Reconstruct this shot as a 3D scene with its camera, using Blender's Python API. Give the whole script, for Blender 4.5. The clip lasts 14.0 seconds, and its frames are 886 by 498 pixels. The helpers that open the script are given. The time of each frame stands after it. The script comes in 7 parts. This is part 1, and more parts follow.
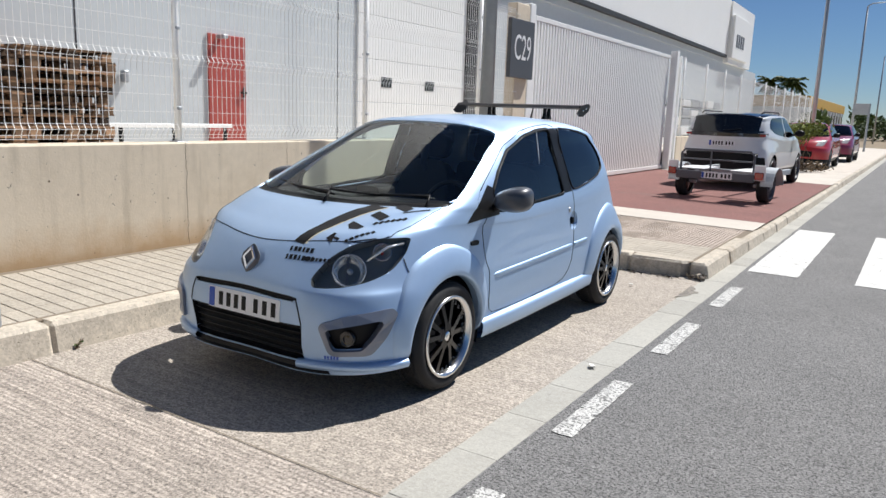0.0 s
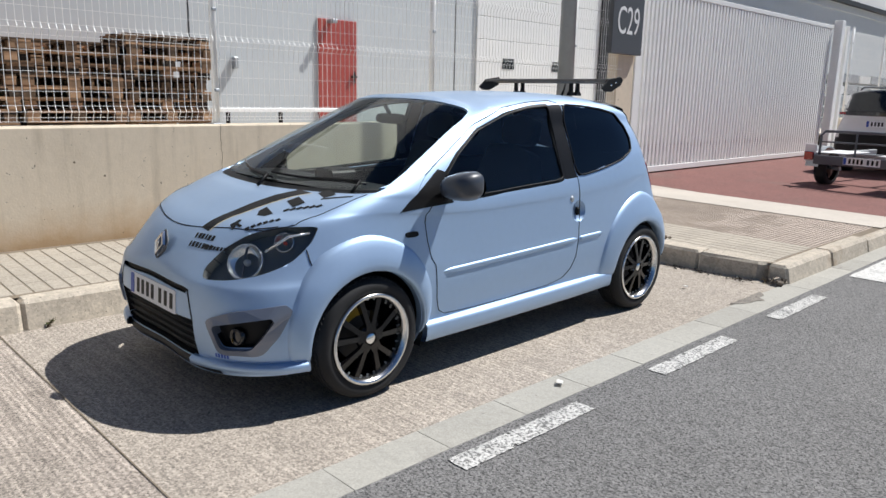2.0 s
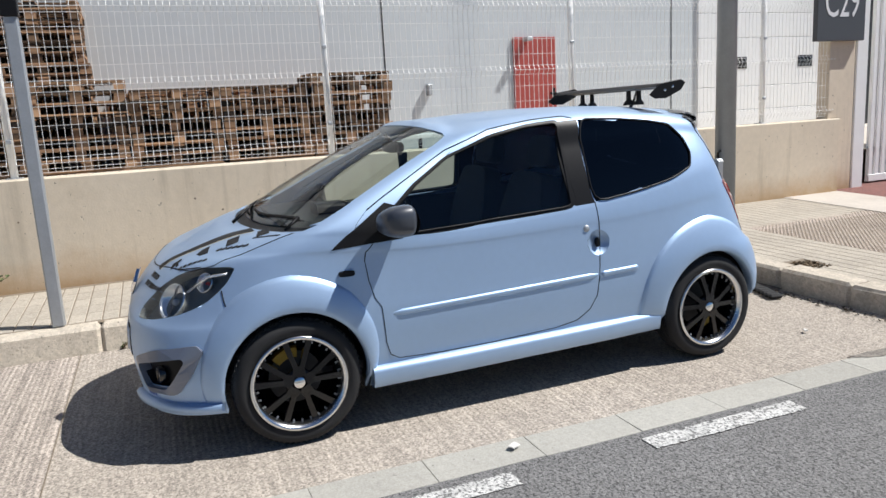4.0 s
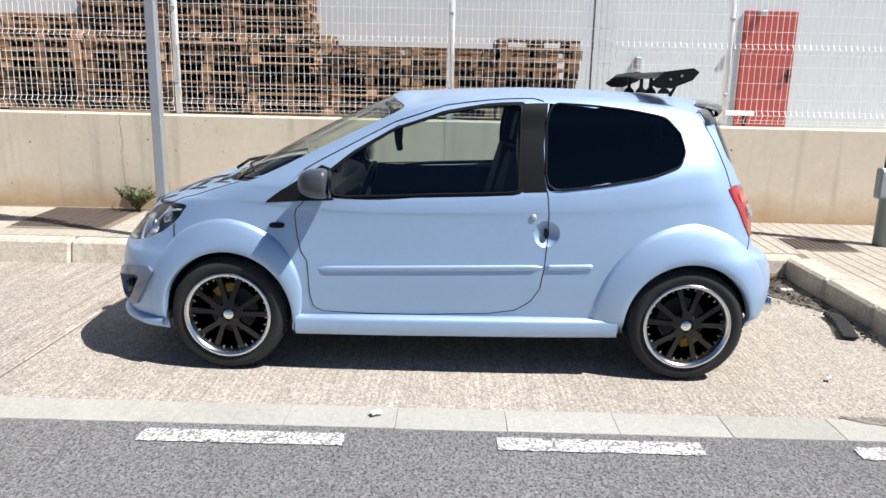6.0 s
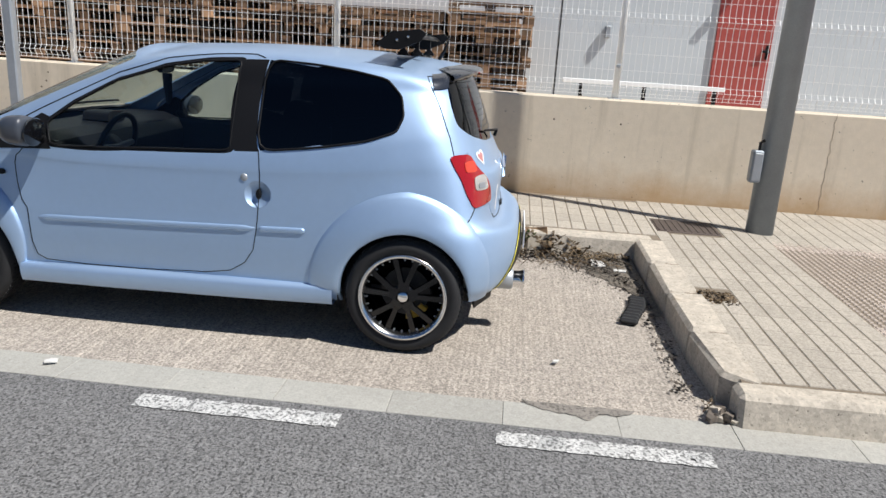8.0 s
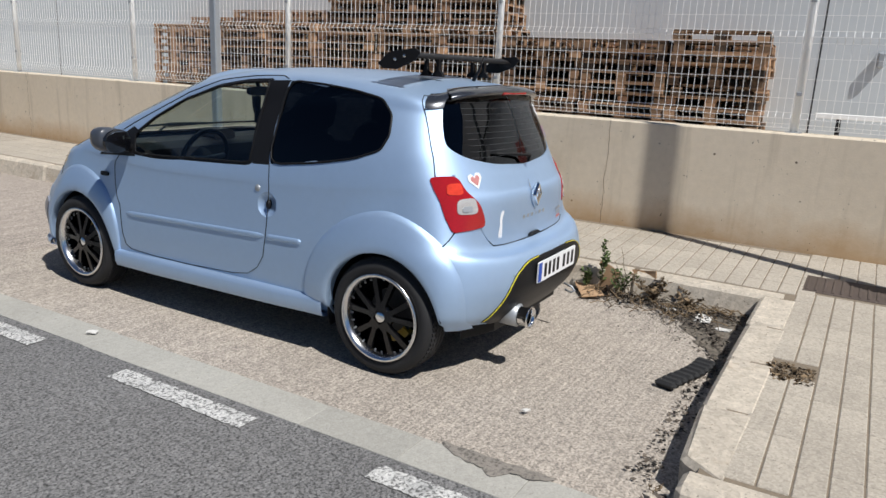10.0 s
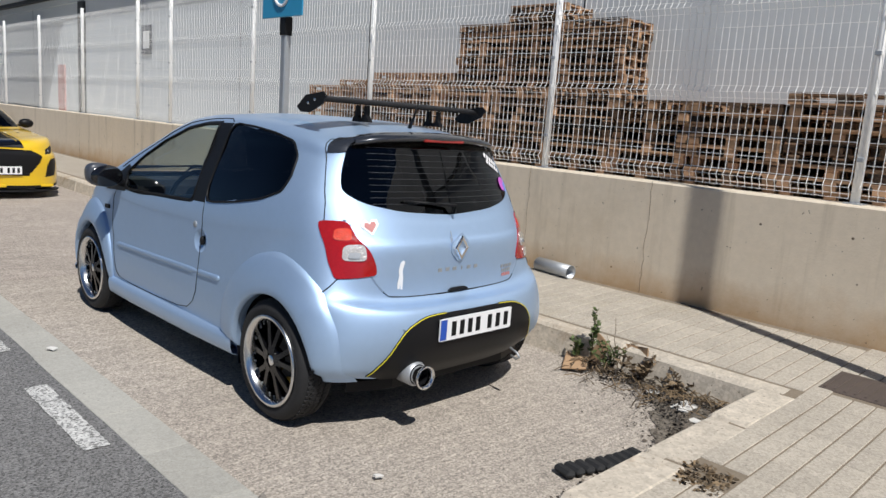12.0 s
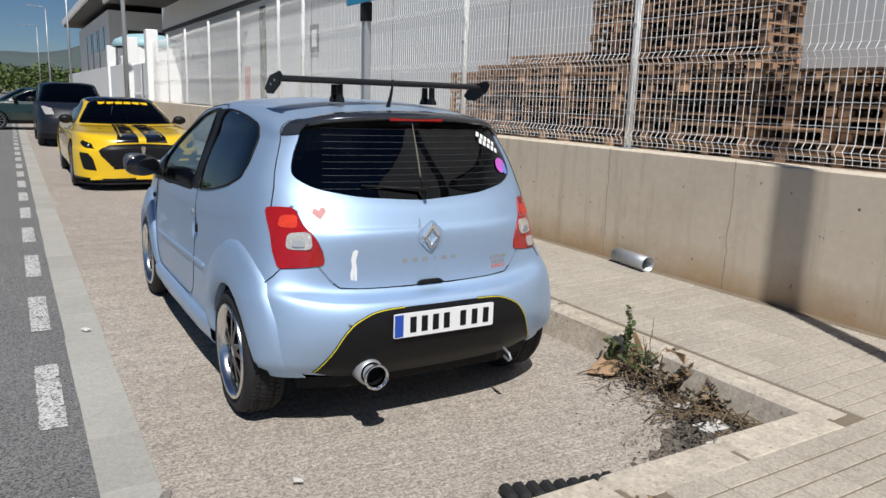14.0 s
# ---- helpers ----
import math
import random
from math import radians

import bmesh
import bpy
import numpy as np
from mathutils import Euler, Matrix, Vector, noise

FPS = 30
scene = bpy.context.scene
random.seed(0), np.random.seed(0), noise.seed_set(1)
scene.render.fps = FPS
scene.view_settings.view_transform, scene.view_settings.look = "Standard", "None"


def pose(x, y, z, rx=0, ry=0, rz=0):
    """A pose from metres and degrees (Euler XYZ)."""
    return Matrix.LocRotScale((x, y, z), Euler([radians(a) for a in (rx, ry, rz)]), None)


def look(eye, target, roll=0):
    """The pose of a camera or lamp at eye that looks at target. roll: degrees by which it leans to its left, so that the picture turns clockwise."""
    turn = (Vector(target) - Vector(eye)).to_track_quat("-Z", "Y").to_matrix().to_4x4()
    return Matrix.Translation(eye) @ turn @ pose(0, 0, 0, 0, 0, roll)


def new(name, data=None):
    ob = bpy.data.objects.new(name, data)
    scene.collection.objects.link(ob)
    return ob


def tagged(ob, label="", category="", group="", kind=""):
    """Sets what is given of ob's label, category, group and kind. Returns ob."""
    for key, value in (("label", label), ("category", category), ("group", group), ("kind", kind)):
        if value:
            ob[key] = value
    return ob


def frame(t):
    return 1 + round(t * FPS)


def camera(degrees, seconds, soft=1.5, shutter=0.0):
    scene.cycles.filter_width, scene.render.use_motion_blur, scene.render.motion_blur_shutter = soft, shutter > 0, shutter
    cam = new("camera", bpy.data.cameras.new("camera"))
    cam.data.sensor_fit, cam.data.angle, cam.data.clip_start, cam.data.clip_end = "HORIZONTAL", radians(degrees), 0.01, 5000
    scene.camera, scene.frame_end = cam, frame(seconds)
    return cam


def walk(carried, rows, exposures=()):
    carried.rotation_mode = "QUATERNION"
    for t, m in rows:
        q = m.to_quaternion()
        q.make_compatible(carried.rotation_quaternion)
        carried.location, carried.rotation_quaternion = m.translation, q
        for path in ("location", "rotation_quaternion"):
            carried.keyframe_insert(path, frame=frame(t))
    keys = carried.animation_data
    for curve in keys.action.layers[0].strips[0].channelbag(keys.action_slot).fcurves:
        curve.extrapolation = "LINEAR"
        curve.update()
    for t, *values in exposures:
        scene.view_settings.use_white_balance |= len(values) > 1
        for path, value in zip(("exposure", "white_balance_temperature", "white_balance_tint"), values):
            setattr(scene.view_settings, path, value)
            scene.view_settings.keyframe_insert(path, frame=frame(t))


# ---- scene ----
cam = camera(62.7, 14.0)
METRES, EYE, TILT, LEAN, TURN = 10.56, 1.472, 0.0, 0.0, 32.8
ROWS = [
    (0.0, 0.0, 0.0, 0.0, 0.37, -10.51, -2.02),
    (0.5, 0.0221, 0.0037, -0.0021, 4.89, -9.63, -1.86),
    (1.0, 0.0494, 0.0144, -0.0032, 5.92, -11.95, -0.04),
    (1.5, 0.0739, 0.0411, -0.0006, 5.3, -14.1, -3.83),
    (2.0, 0.1068, 0.0585, -0.0021, 13.5, -12.02, -1.25),
    (4.5, 0.2681, 0.1751, 0.0011, 41.65, -12.39, 1.3),
    (5.0, 0.3008, 0.2002, 0.0024, 48.21, -13.61, -0.78),
    (5.5, 0.3216, 0.2332, 0.004, 48.75, -12.83, -1.68),
    (6.0, 0.3482, 0.2639, 0.0016, 58.1, -12.82, -1.24),
    (6.5, 0.3672, 0.2976, 0.002, 58.29, -12.89, -0.24),
    (7.0, 0.3873, 0.3349, 0.004, 57.17, -11.71, 1.5),
    (7.5, 0.4115, 0.3688, 0.0046, 62.92, -13.47, -0.47),
    (8.0, 0.4217, 0.4086, 0.0046, 63.09, -15.61, -3.46),
    (8.5, 0.4324, 0.4419, 0.0017, 70.46, -12.29, -0.68),
    (9.0, 0.4413, 0.4808, 0.0033, 77.48, -13.28, -0.93),
    (11.5, 0.4327, 0.657, 0.0024, 99.54, -10.27, -4.54),
    (12.0, 0.4212, 0.6852, 0.0015, 102.77, -9.88, -4.11),
    (12.5, 0.4083, 0.7083, 0.0016, 105.67, -9.82, -2.49),
    (13.0, 0.3956, 0.7368, 0.0016, 110.87, -11.55, -4.37),
    (13.5, 0.3782, 0.7526, 0.0005, 113.58, -11.72, -2.87),
    (14.0, 0.36, 0.7657, 0.0011, 116.93, -11.53, -1.88),
]
walk(cam, [(t, pose(0, 0, EYE, TILT, LEAN, TURN) @ pose(METRES * x, METRES * y, METRES * z, 90 + pitch, roll, yaw)) for t, x, y, z, yaw, pitch, roll in ROWS],
     exposures=[(0.0, 0.37), (2.0, 0.2), (4.5, 0.37), (5.0, 0.45), (5.5, 0.5), (6.0, 0.68), (7.0, 0.7), (7.5, 0.5), (8.0, 0.22), (8.5, 0.03), (9.0, 0.0), (11.5, -0.06), (14.0, -0.1)])

# ---- daylight ----
SUN_EL, SUN_AZ = radians(55), math.atan2(0.371, 0.929)   # azimuth from +y towards +x
world = bpy.data.worlds.new("sky")
scene.world = world
world.use_nodes = True
wn = world.node_tree
sky = wn.nodes.new("ShaderNodeTexSky")
sky.sky_type, sky.sun_disc = "NISHITA", False
sky.sun_elevation, sky.sun_rotation = SUN_EL, SUN_AZ
sky.air_density, sky.dust_density, sky.ozone_density = 0.85, 0.0, 10.0
wn.nodes["Background"].inputs["Strength"].default_value = 0.05
wn.links.new(sky.outputs[0], wn.nodes["Background"].inputs["Color"])
sun = new("sun", bpy.data.lights.new("sun", "SUN"))
sun.data.energy, sun.data.angle, sun.data.color = 5.0, radians(0.55), (1.0, 0.985, 0.96)
to_sun = Vector((math.sin(SUN_AZ) * math.cos(SUN_EL), math.cos(SUN_AZ) * math.cos(SUN_EL), math.sin(SUN_EL)))
sun.matrix_world = look((0, 0, 60), Vector((0, 0, 60)) - to_sun)

# ---- materials ----
def node(nt, kind, **inputs):
    n = nt.nodes.new(kind)
    for k, v in inputs.items():
        n.inputs[k.replace("_", " ")].default_value = v
    return n


def surf(name, base, rough=0.6, metal=0.0, var=0.12, scale=3.0, bump=0.0, bscale=150.0, coat=0.0, dirt=None, dirt_at=0.55, island=0.0, objvar=0.0, spec=0.5):
    """A procedural surface: base colour with variation at two scales, fine relief, optional dirt blotches."""
    m = bpy.data.materials.new(name)
    m.use_nodes = True
    nt = m.node_tree
    b = nt.nodes["Principled BSDF"]
    b.inputs["Roughness"].default_value, b.inputs["Metallic"].default_value = rough, metal
    b.inputs["Specular IOR Level"].default_value = spec
    if coat:
        b.inputs["Coat Weight"].default_value, b.inputs["Coat Roughness"].default_value = coat, 0.03
    pos = nt.nodes.new("ShaderNodeNewGeometry")
    n1 = node(nt, "ShaderNodeTexNoise", Scale=scale, Detail=5.0, Roughness=0.6)
    n2 = node(nt, "ShaderNodeTexNoise", Scale=scale * 14, Detail=3.0, Roughness=0.6)
    for n in (n1, n2):
        nt.links.new(pos.outputs["Position"], n.inputs["Vector"])
    add = node(nt, "ShaderNodeMath")
    add.operation = "ADD"
    nt.links.new(n1.outputs["Fac"], add.inputs[0])
    nt.links.new(n2.outputs["Fac"], add.inputs[1])
    last = add.outputs[0]
    for amount, socket in ((island, pos.outputs["Random Per Island"]), (objvar, None)):
        if amount:
            if socket is None:
                socket = nt.nodes.new("ShaderNodeObjectInfo").outputs["Random"]
            ma = node(nt, "ShaderNodeMath")
            ma.operation, ma.inputs[1].default_value = "MULTIPLY_ADD", amount / max(var, 0.01)
            nt.links.new(socket, ma.inputs[0])
            nt.links.new(last, ma.inputs[2])
            sub = node(nt, "ShaderNodeMath")
            sub.operation, sub.inputs[1].default_value = "SUBTRACT", amount / max(var, 0.01) / 2
            nt.links.new(ma.outputs[0], sub.inputs[0])
            last = sub.outputs[0]
    mr = node(nt, "ShaderNodeMapRange")
    mr.clamp = False
    mr.inputs["From Min"].default_value, mr.inputs["From Max"].default_value = 0.5, 1.5
    mr.inputs["To Min"].default_value, mr.inputs["To Max"].default_value = 1 - var, 1 + var
    nt.links.new(last, mr.inputs["Value"])
    mul = node(nt, "ShaderNodeVectorMath")
    mul.operation = "MULTIPLY"
    mul.inputs[0].default_value = base
    nt.links.new(mr.outputs[0], mul.inputs[1])
    colour = mul.outputs[0]
    if dirt:
        n3 = node(nt, "ShaderNodeTexNoise", Scale=scale * 0.6, Detail=8.0, Roughness=0.7)
        nt.links.new(pos.outputs["Position"], n3.inputs["Vector"])
        r3 = node(nt, "ShaderNodeMapRange")
        r3.inputs["From Min"].default_value, r3.inputs["From Max"].default_value = dirt_at, dirt_at + 0.2
        nt.links.new(n3.outputs["Fac"], r3.inputs["Value"])
        mx = nt.nodes.new("ShaderNodeMix")
        mx.data_type = "RGBA"
        nt.links.new(r3.outputs[0], mx.inputs["Factor"])
        nt.links.new(colour, mx.inputs["A"])
        mx.inputs["B"].default_value = (*dirt, 1)
        colour = mx.outputs["Result"]
    nt.links.new(colour, b.inputs["Base Color"])
    if bump:
        n4 = node(nt, "ShaderNodeTexNoise", Scale=bscale, Detail=3.0)
        nt.links.new(pos.outputs["Position"], n4.inputs["Vector"])
        bp = node(nt, "ShaderNodeBump", Strength=bump, Distance=0.004)
        nt.links.new(n4.outputs["Fac"], bp.inputs["Height"])
        nt.links.new(bp.outputs[0], b.inputs["Normal"])
    return m


def glass(name, tint, gloss=1.0, rough=0.0, fall=5.0):
    """A tinted pane: light passes with a tint, and the surface mirrors by its Fresnel gloss."""
    m = bpy.data.materials.new(name)
    m.use_nodes = True
    nt = m.node_tree
    out = nt.nodes["Material Output"]
    nt.nodes.remove(nt.nodes["Principled BSDF"])
    tr = node(nt, "ShaderNodeBsdfTransparent")
    tr.inputs["Color"].default_value = (*tint, 1)
    gl = nt.nodes.new("ShaderNodeBsdfGlossy")
    gl.inputs["Roughness"].default_value = rough
    fr = node(nt, "ShaderNodeLayerWeight", Blend=0.5)
    pw = node(nt, "ShaderNodeMath")
    pw.operation, pw.inputs[1].default_value = "POWER", fall
    ml = node(nt, "ShaderNodeMath")
    ml.operation, ml.inputs[1].default_value, ml.inputs[2].default_value = "MULTIPLY_ADD", 0.94 * gloss, 0.05 * gloss
    mix = nt.nodes.new("ShaderNodeMixShader")
    nt.links.new(fr.outputs["Facing"], pw.inputs[0])
    nt.links.new(pw.outputs[0], ml.inputs[0])
    nt.links.new(ml.outputs[0], mix.inputs[0])
    nt.links.new(tr.outputs[0], mix.inputs[1])
    nt.links.new(gl.outputs[0], mix.inputs[2])
    nt.links.new(mix.outputs[0], out.inputs["Surface"])
    return m


def ribbed(name, base, step, depth, along="X", strokes=(0.7, 2.3), **kw):
    """surf() with grooves ribbed at a step in metres; along: the axis across the grooves."""
    m = surf(name, base, **kw)
    nt = m.node_tree
    b = nt.nodes["Principled BSDF"]
    pos = nt.nodes.new("ShaderNodeNewGeometry")
    wave = node(nt, "ShaderNodeTexWave", Scale=0.3142 / step, Distortion=1.6, Detail=3.0, Detail_Scale=1.6)
    wave.bands_direction = along
    nt.links.new(pos.outputs["Position"], wave.inputs["Vector"])
    # broom strokes: noise drawn out along the grooves, some deep, some worn away
    mp = nt.nodes.new("ShaderNodeMapping")
    mp.inputs["Scale"].default_value = (0.9, 25.0, 1.0) if along == "Y" else (26.0, 1.3, 1.0)
    nt.links.new(pos.outputs["Position"], mp.inputs["Vector"])
    stroke = node(nt, "ShaderNodeTexNoise", Scale=1.0, Detail=7.0, Roughness=0.78)
    nt.links.new(mp.outputs[0], stroke.inputs["Vector"])
    mixed = node(nt, "ShaderNodeMath")
    mixed.operation = "MULTIPLY"
    nt.links.new(wave.outputs["Fac"], mixed.inputs[0])
    nt.links.new(stroke.outputs["Fac"], mixed.inputs[1])
    # the strokes fade where traffic has worn them
    patch = node(nt, "ShaderNodeTexNoise", Scale=0.8, Detail=4.0, Roughness=0.6)
    nt.links.new(pos.outputs["Position"], patch.inputs["Vector"])
    amp = node(nt, "ShaderNodeMapRange")
    amp.inputs["From Min"].default_value, amp.inputs["From Max"].default_value = 0.38, 0.62
    amp.inputs["To Min"].default_value, amp.inputs["To Max"].default_value = strokes
    nt.links.new(patch.outputs["Fac"], amp.inputs["Value"])
    off = node(nt, "ShaderNodeMath")
    off.operation, off.inputs[1].default_value = "SUBTRACT", 0.52
    nt.links.new(stroke.outputs["Fac"], off.inputs[0])
    tone = node(nt, "ShaderNodeMath")
    tone.operation, tone.inputs[2].default_value = "MULTIPLY_ADD", 1.0
    nt.links.new(off.outputs[0], tone.inputs[0])
    nt.links.new(amp.outputs[0], tone.inputs[1])
    mul = node(nt, "ShaderNodeVectorMath")
    mul.operation = "MULTIPLY"
    nt.links.new(b.inputs["Base Color"].links[0].from_socket, mul.inputs[0])
    nt.links.new(tone.outputs[0], mul.inputs[1])
    nt.links.new(mul.outputs[0], b.inputs["Base Color"])
    bp = node(nt, "ShaderNodeBump", Strength=0.8, Distance=depth)
    nt.links.new(mixed.outputs[0], bp.inputs["Height"])
    old = b.inputs["Normal"].links
    if old:
        nt.links.new(old[0].from_socket, bp.inputs["Normal"])
    nt.links.new(bp.outputs[0], b.inputs["Normal"])
    return m


def speckled(m, scale, amount):
    """Adds light and dark grains to a surf() colour: the stones in asphalt and concrete."""
    nt = m.node_tree
    b = nt.nodes["Principled BSDF"]
    pos = nt.nodes.new("ShaderNodeNewGeometry")
    vo = node(nt, "ShaderNodeTexVoronoi", Scale=scale)
    no = node(nt, "ShaderNodeTexNoise", Scale=scale * 0.35, Detail=4.0, Roughness=0.75)
    for n in (vo, no):
        nt.links.new(pos.outputs["Position"], n.inputs["Vector"])
    sep = nt.nodes.new("ShaderNodeSeparateColor")
    nt.links.new(vo.outputs["Color"], sep.inputs[0])
    add = node(nt, "ShaderNodeMath")
    add.operation = "ADD"
    nt.links.new(sep.outputs[0], add.inputs[0])
    nt.links.new(no.outputs["Fac"], add.inputs[1])
    mr = node(nt, "ShaderNodeMapRange")
    mr.inputs["From Min"].default_value, mr.inputs["From Max"].default_value = 0.35, 1.65
    mr.inputs["To Min"].default_value, mr.inputs["To Max"].default_value = 1 - amount, 1 + amount
    nt.links.new(add.outputs[0], mr.inputs["Value"])
    mul = node(nt, "ShaderNodeVectorMath")
    mul.operation = "MULTIPLY"
    nt.links.new(b.inputs["Base Color"].links[0].from_socket, mul.inputs[0])
    nt.links.new(mr.outputs[0], mul.inputs[1])
    nt.links.new(mul.outputs[0], b.inputs["Base Color"])
    return m


def pitted(m, scale, low, high, depth, light=1.0, bump=0.0):
    """Adds small dark pits between the stones to a surf() colour: below low a full pit, above high none."""
    nt = m.node_tree
    b = nt.nodes["Principled BSDF"]
    pos = nt.nodes.new("ShaderNodeNewGeometry")
    no = node(nt, "ShaderNodeTexNoise", Scale=scale, Detail=2.5, Roughness=0.6)
    nt.links.new(pos.outputs["Position"], no.inputs["Vector"])
    mr = node(nt, "ShaderNodeMapRange")
    mr.inputs["From Min"].default_value, mr.inputs["From Max"].default_value = low, high
    mr.inputs["To Min"].default_value, mr.inputs["To Max"].default_value = 1 - depth, light
    nt.links.new(no.outputs["Fac"], mr.inputs["Value"])
    mul = node(nt, "ShaderNodeVectorMath")
    mul.operation = "MULTIPLY"
    nt.links.new(b.inputs["Base Color"].links[0].from_socket, mul.inputs[0])
    nt.links.new(mr.outputs[0], mul.inputs[1])
    nt.links.new(mul.outputs[0], b.inputs["Base Color"])
    if bump:
        bp = node(nt, "ShaderNodeBump", Strength=bump, Distance=0.004)
        nt.links.new(mr.outputs[0], bp.inputs["Height"])
        old = b.inputs["Normal"].links
        if old:
            nt.links.new(old[0].from_socket, bp.inputs["Normal"])
        nt.links.new(bp.outputs[0], b.inputs["Normal"])
    return m


def streaked(m, colour, foot, z0, height):
    """Adds rain streaks, small pits and a splashed, rusty foot to a wall's colour."""
    nt = m.node_tree
    b = nt.nodes["Principled BSDF"]
    pos = nt.nodes.new("ShaderNodeNewGeometry")
    last = b.inputs["Base Color"].links[0].from_socket
    for kind, scale, lo, hi, col in (("streak", (1, 3.0, 0.22), 0.54, 0.86, colour), ("pit", (24, 24, 24), 0.0, 0.0, (0.12, 0.09, 0.06))):
        mp = nt.nodes.new("ShaderNodeMapping")
        mp.inputs["Scale"].default_value = scale
        nt.links.new(pos.outputs["Position"], mp.inputs["Vector"])
        mr = node(nt, "ShaderNodeMapRange")
        if kind == "streak":
            n = node(nt, "ShaderNodeTexNoise", Scale=1.6, Detail=6.0, Roughness=0.65)
            nt.links.new(mp.outputs[0], n.inputs["Vector"])
            nt.links.new(n.outputs["Fac"], mr.inputs["Value"])
            mr.inputs["From Min"].default_value, mr.inputs["From Max"].default_value = lo, hi
        else:
            n = node(nt, "ShaderNodeTexVoronoi", Scale=0.21)
            nt.links.new(mp.outputs[0], n.inputs["Vector"])
            nt.links.new(n.outputs["Distance"], mr.inputs["Value"])
            mr.inputs["From Min"].default_value, mr.inputs["From Max"].default_value = 0.06, 0.035
        mx = nt.nodes.new("ShaderNodeMix")
        mx.data_type = "RGBA"
        nt.links.new(mr.outputs[0], mx.inputs["Factor"])
        nt.links.new(last, mx.inputs["A"])
        mx.inputs["B"].default_value = (*col, 1)
        last = mx.outputs["Result"]
    sep = nt.nodes.new("ShaderNodeSeparateXYZ")
    nt.links.new(pos.outputs["Position"], sep.inputs[0])
    n = node(nt, "ShaderNodeTexNoise", Scale=2.2, Detail=6.0, Roughness=0.7)
    nt.links.new(pos.outputs["Position"], n.inputs["Vector"])
    ma = node(nt, "ShaderNodeMath")
    ma.operation, ma.inputs[1].default_value = "MULTIPLY_ADD", -0.5
    nt.links.new(n.outputs["Fac"], ma.inputs[0])
    nt.links.new(sep.outputs["Z"], ma.inputs[2])
    mr = node(nt, "ShaderNodeMapRange")
    mr.inputs["From Min"].default_value, mr.inputs["From Max"].default_value = z0 + height - 0.25, z0 - 0.25
    mr.inputs["To Max"].default_value = 0.8
    nt.links.new(ma.outputs[0], mr.inputs["Value"])
    mx = nt.nodes.new("ShaderNodeMix")
    mx.data_type = "RGBA"
    nt.links.new(mr.outputs[0], mx.inputs["Factor"])
    nt.links.new(last, mx.inputs["A"])
    mx.inputs["B"].default_value = (*foot, 1)
    nt.links.new(mx.outputs["Result"], b.inputs["Base Color"])
    return m


M_SOIL = surf("dry_soil", (0.22, 0.17, 0.11), 0.95, var=0.25, scale=0.4)
M_ASPHALT = pitted(pitted(speckled(surf("asphalt", (0.165, 0.161, 0.157), 0.92, var=0.2, scale=1.2, bump=0.6, bscale=110, dirt=(0.20, 0.195, 0.187), dirt_at=0.56), 140.0, 0.45), 75.0, 0.36, 0.50, 0.62, 1.12, 0.8), 24.0, 0.34, 0.46, 0.25, 1.05)
M_BAY = pitted(speckled(ribbed("ribbed_concrete", (0.365, 0.315, 0.27), 0.03, 0.006, "Y", rough=0.92, var=0.2, scale=0.8, bump=0.6, bscale=110, dirt=(0.29, 0.255, 0.215), dirt_at=0.54), 120.0, 0.45), 85.0, 0.30, 0.48, 0.6, 1.08, 0.6)
M_BAY_WORN = pitted(speckled(ribbed("worn_concrete", (0.368, 0.322, 0.272), 0.03, 0.0025, "Y", (0.35, 1.3), rough=0.92, var=0.2, scale=0.8, bump=0.6, bscale=110, dirt=(0.29, 0.255, 0.215), dirt_at=0.54), 120.0, 0.45), 85.0, 0.30, 0.46, 0.42, 1.05, 0.5)
M_GUTTER = pitted(speckled(surf("gutter_concrete", (0.37, 0.355, 0.315), 0.85, var=0.16, scale=2.0, bump=0.2, bscale=140, objvar=0.10, dirt=(0.28, 0.265, 0.235), dirt_at=0.57), 150.0, 0.12), 40.0, 0.24, 0.33, 0.45)
M_KERB = pitted(speckled(speckled(surf("kerb_concrete", (0.46, 0.405, 0.33), 0.92, var=0.2, scale=4.0, bump=0.5, bscale=60, objvar=0.1, dirt=(0.33, 0.25, 0.17), dirt_at=0.56), 70.0, 0.14), 22.0, 0.14), 55.0, 0.26, 0.37, 0.6, 1.03, 0.5)
M_TILE = pitted(speckled(surf("paving_tile", (0.40, 0.355, 0.292), 0.9, var=0.14, scale=2.0, bump=0.3, bscale=120, objvar=0.06, dirt=(0.34, 0.295, 0.225), dirt_at=0.58), 110.0, 0.2), 60.0, 0.27, 0.38, 0.4)
M_TILE_JOINT = surf("tile_joint", (0.20, 0.16, 0.115), 0.95, var=0.3, scale=5)
M_RED_PAVE = speckled(surf("red_paving", (0.19, 0.082, 0.070), 0.9, var=0.2, scale=2.0, bump=0.4, bscale=80, dirt=(0.17, 0.10, 0.085), dirt_at=0.54), 60.0, 0.25)
M_WHITE_PAVE = surf("pale_concrete", (0.52, 0.47, 0.41), 0.9, var=0.15, scale=2.0, bump=0.3, dirt=(0.4, 0.33, 0.27), dirt_at=0.58)
M_ROADPAINT = pitted(surf("road_paint", (0.62, 0.61, 0.58), 0.8, var=0.22, scale=9, bump=0.5, bscale=120, dirt=(0.30, 0.30, 0.29), dirt_at=0.55), 60.0, 0.34, 0.42, 0.65)
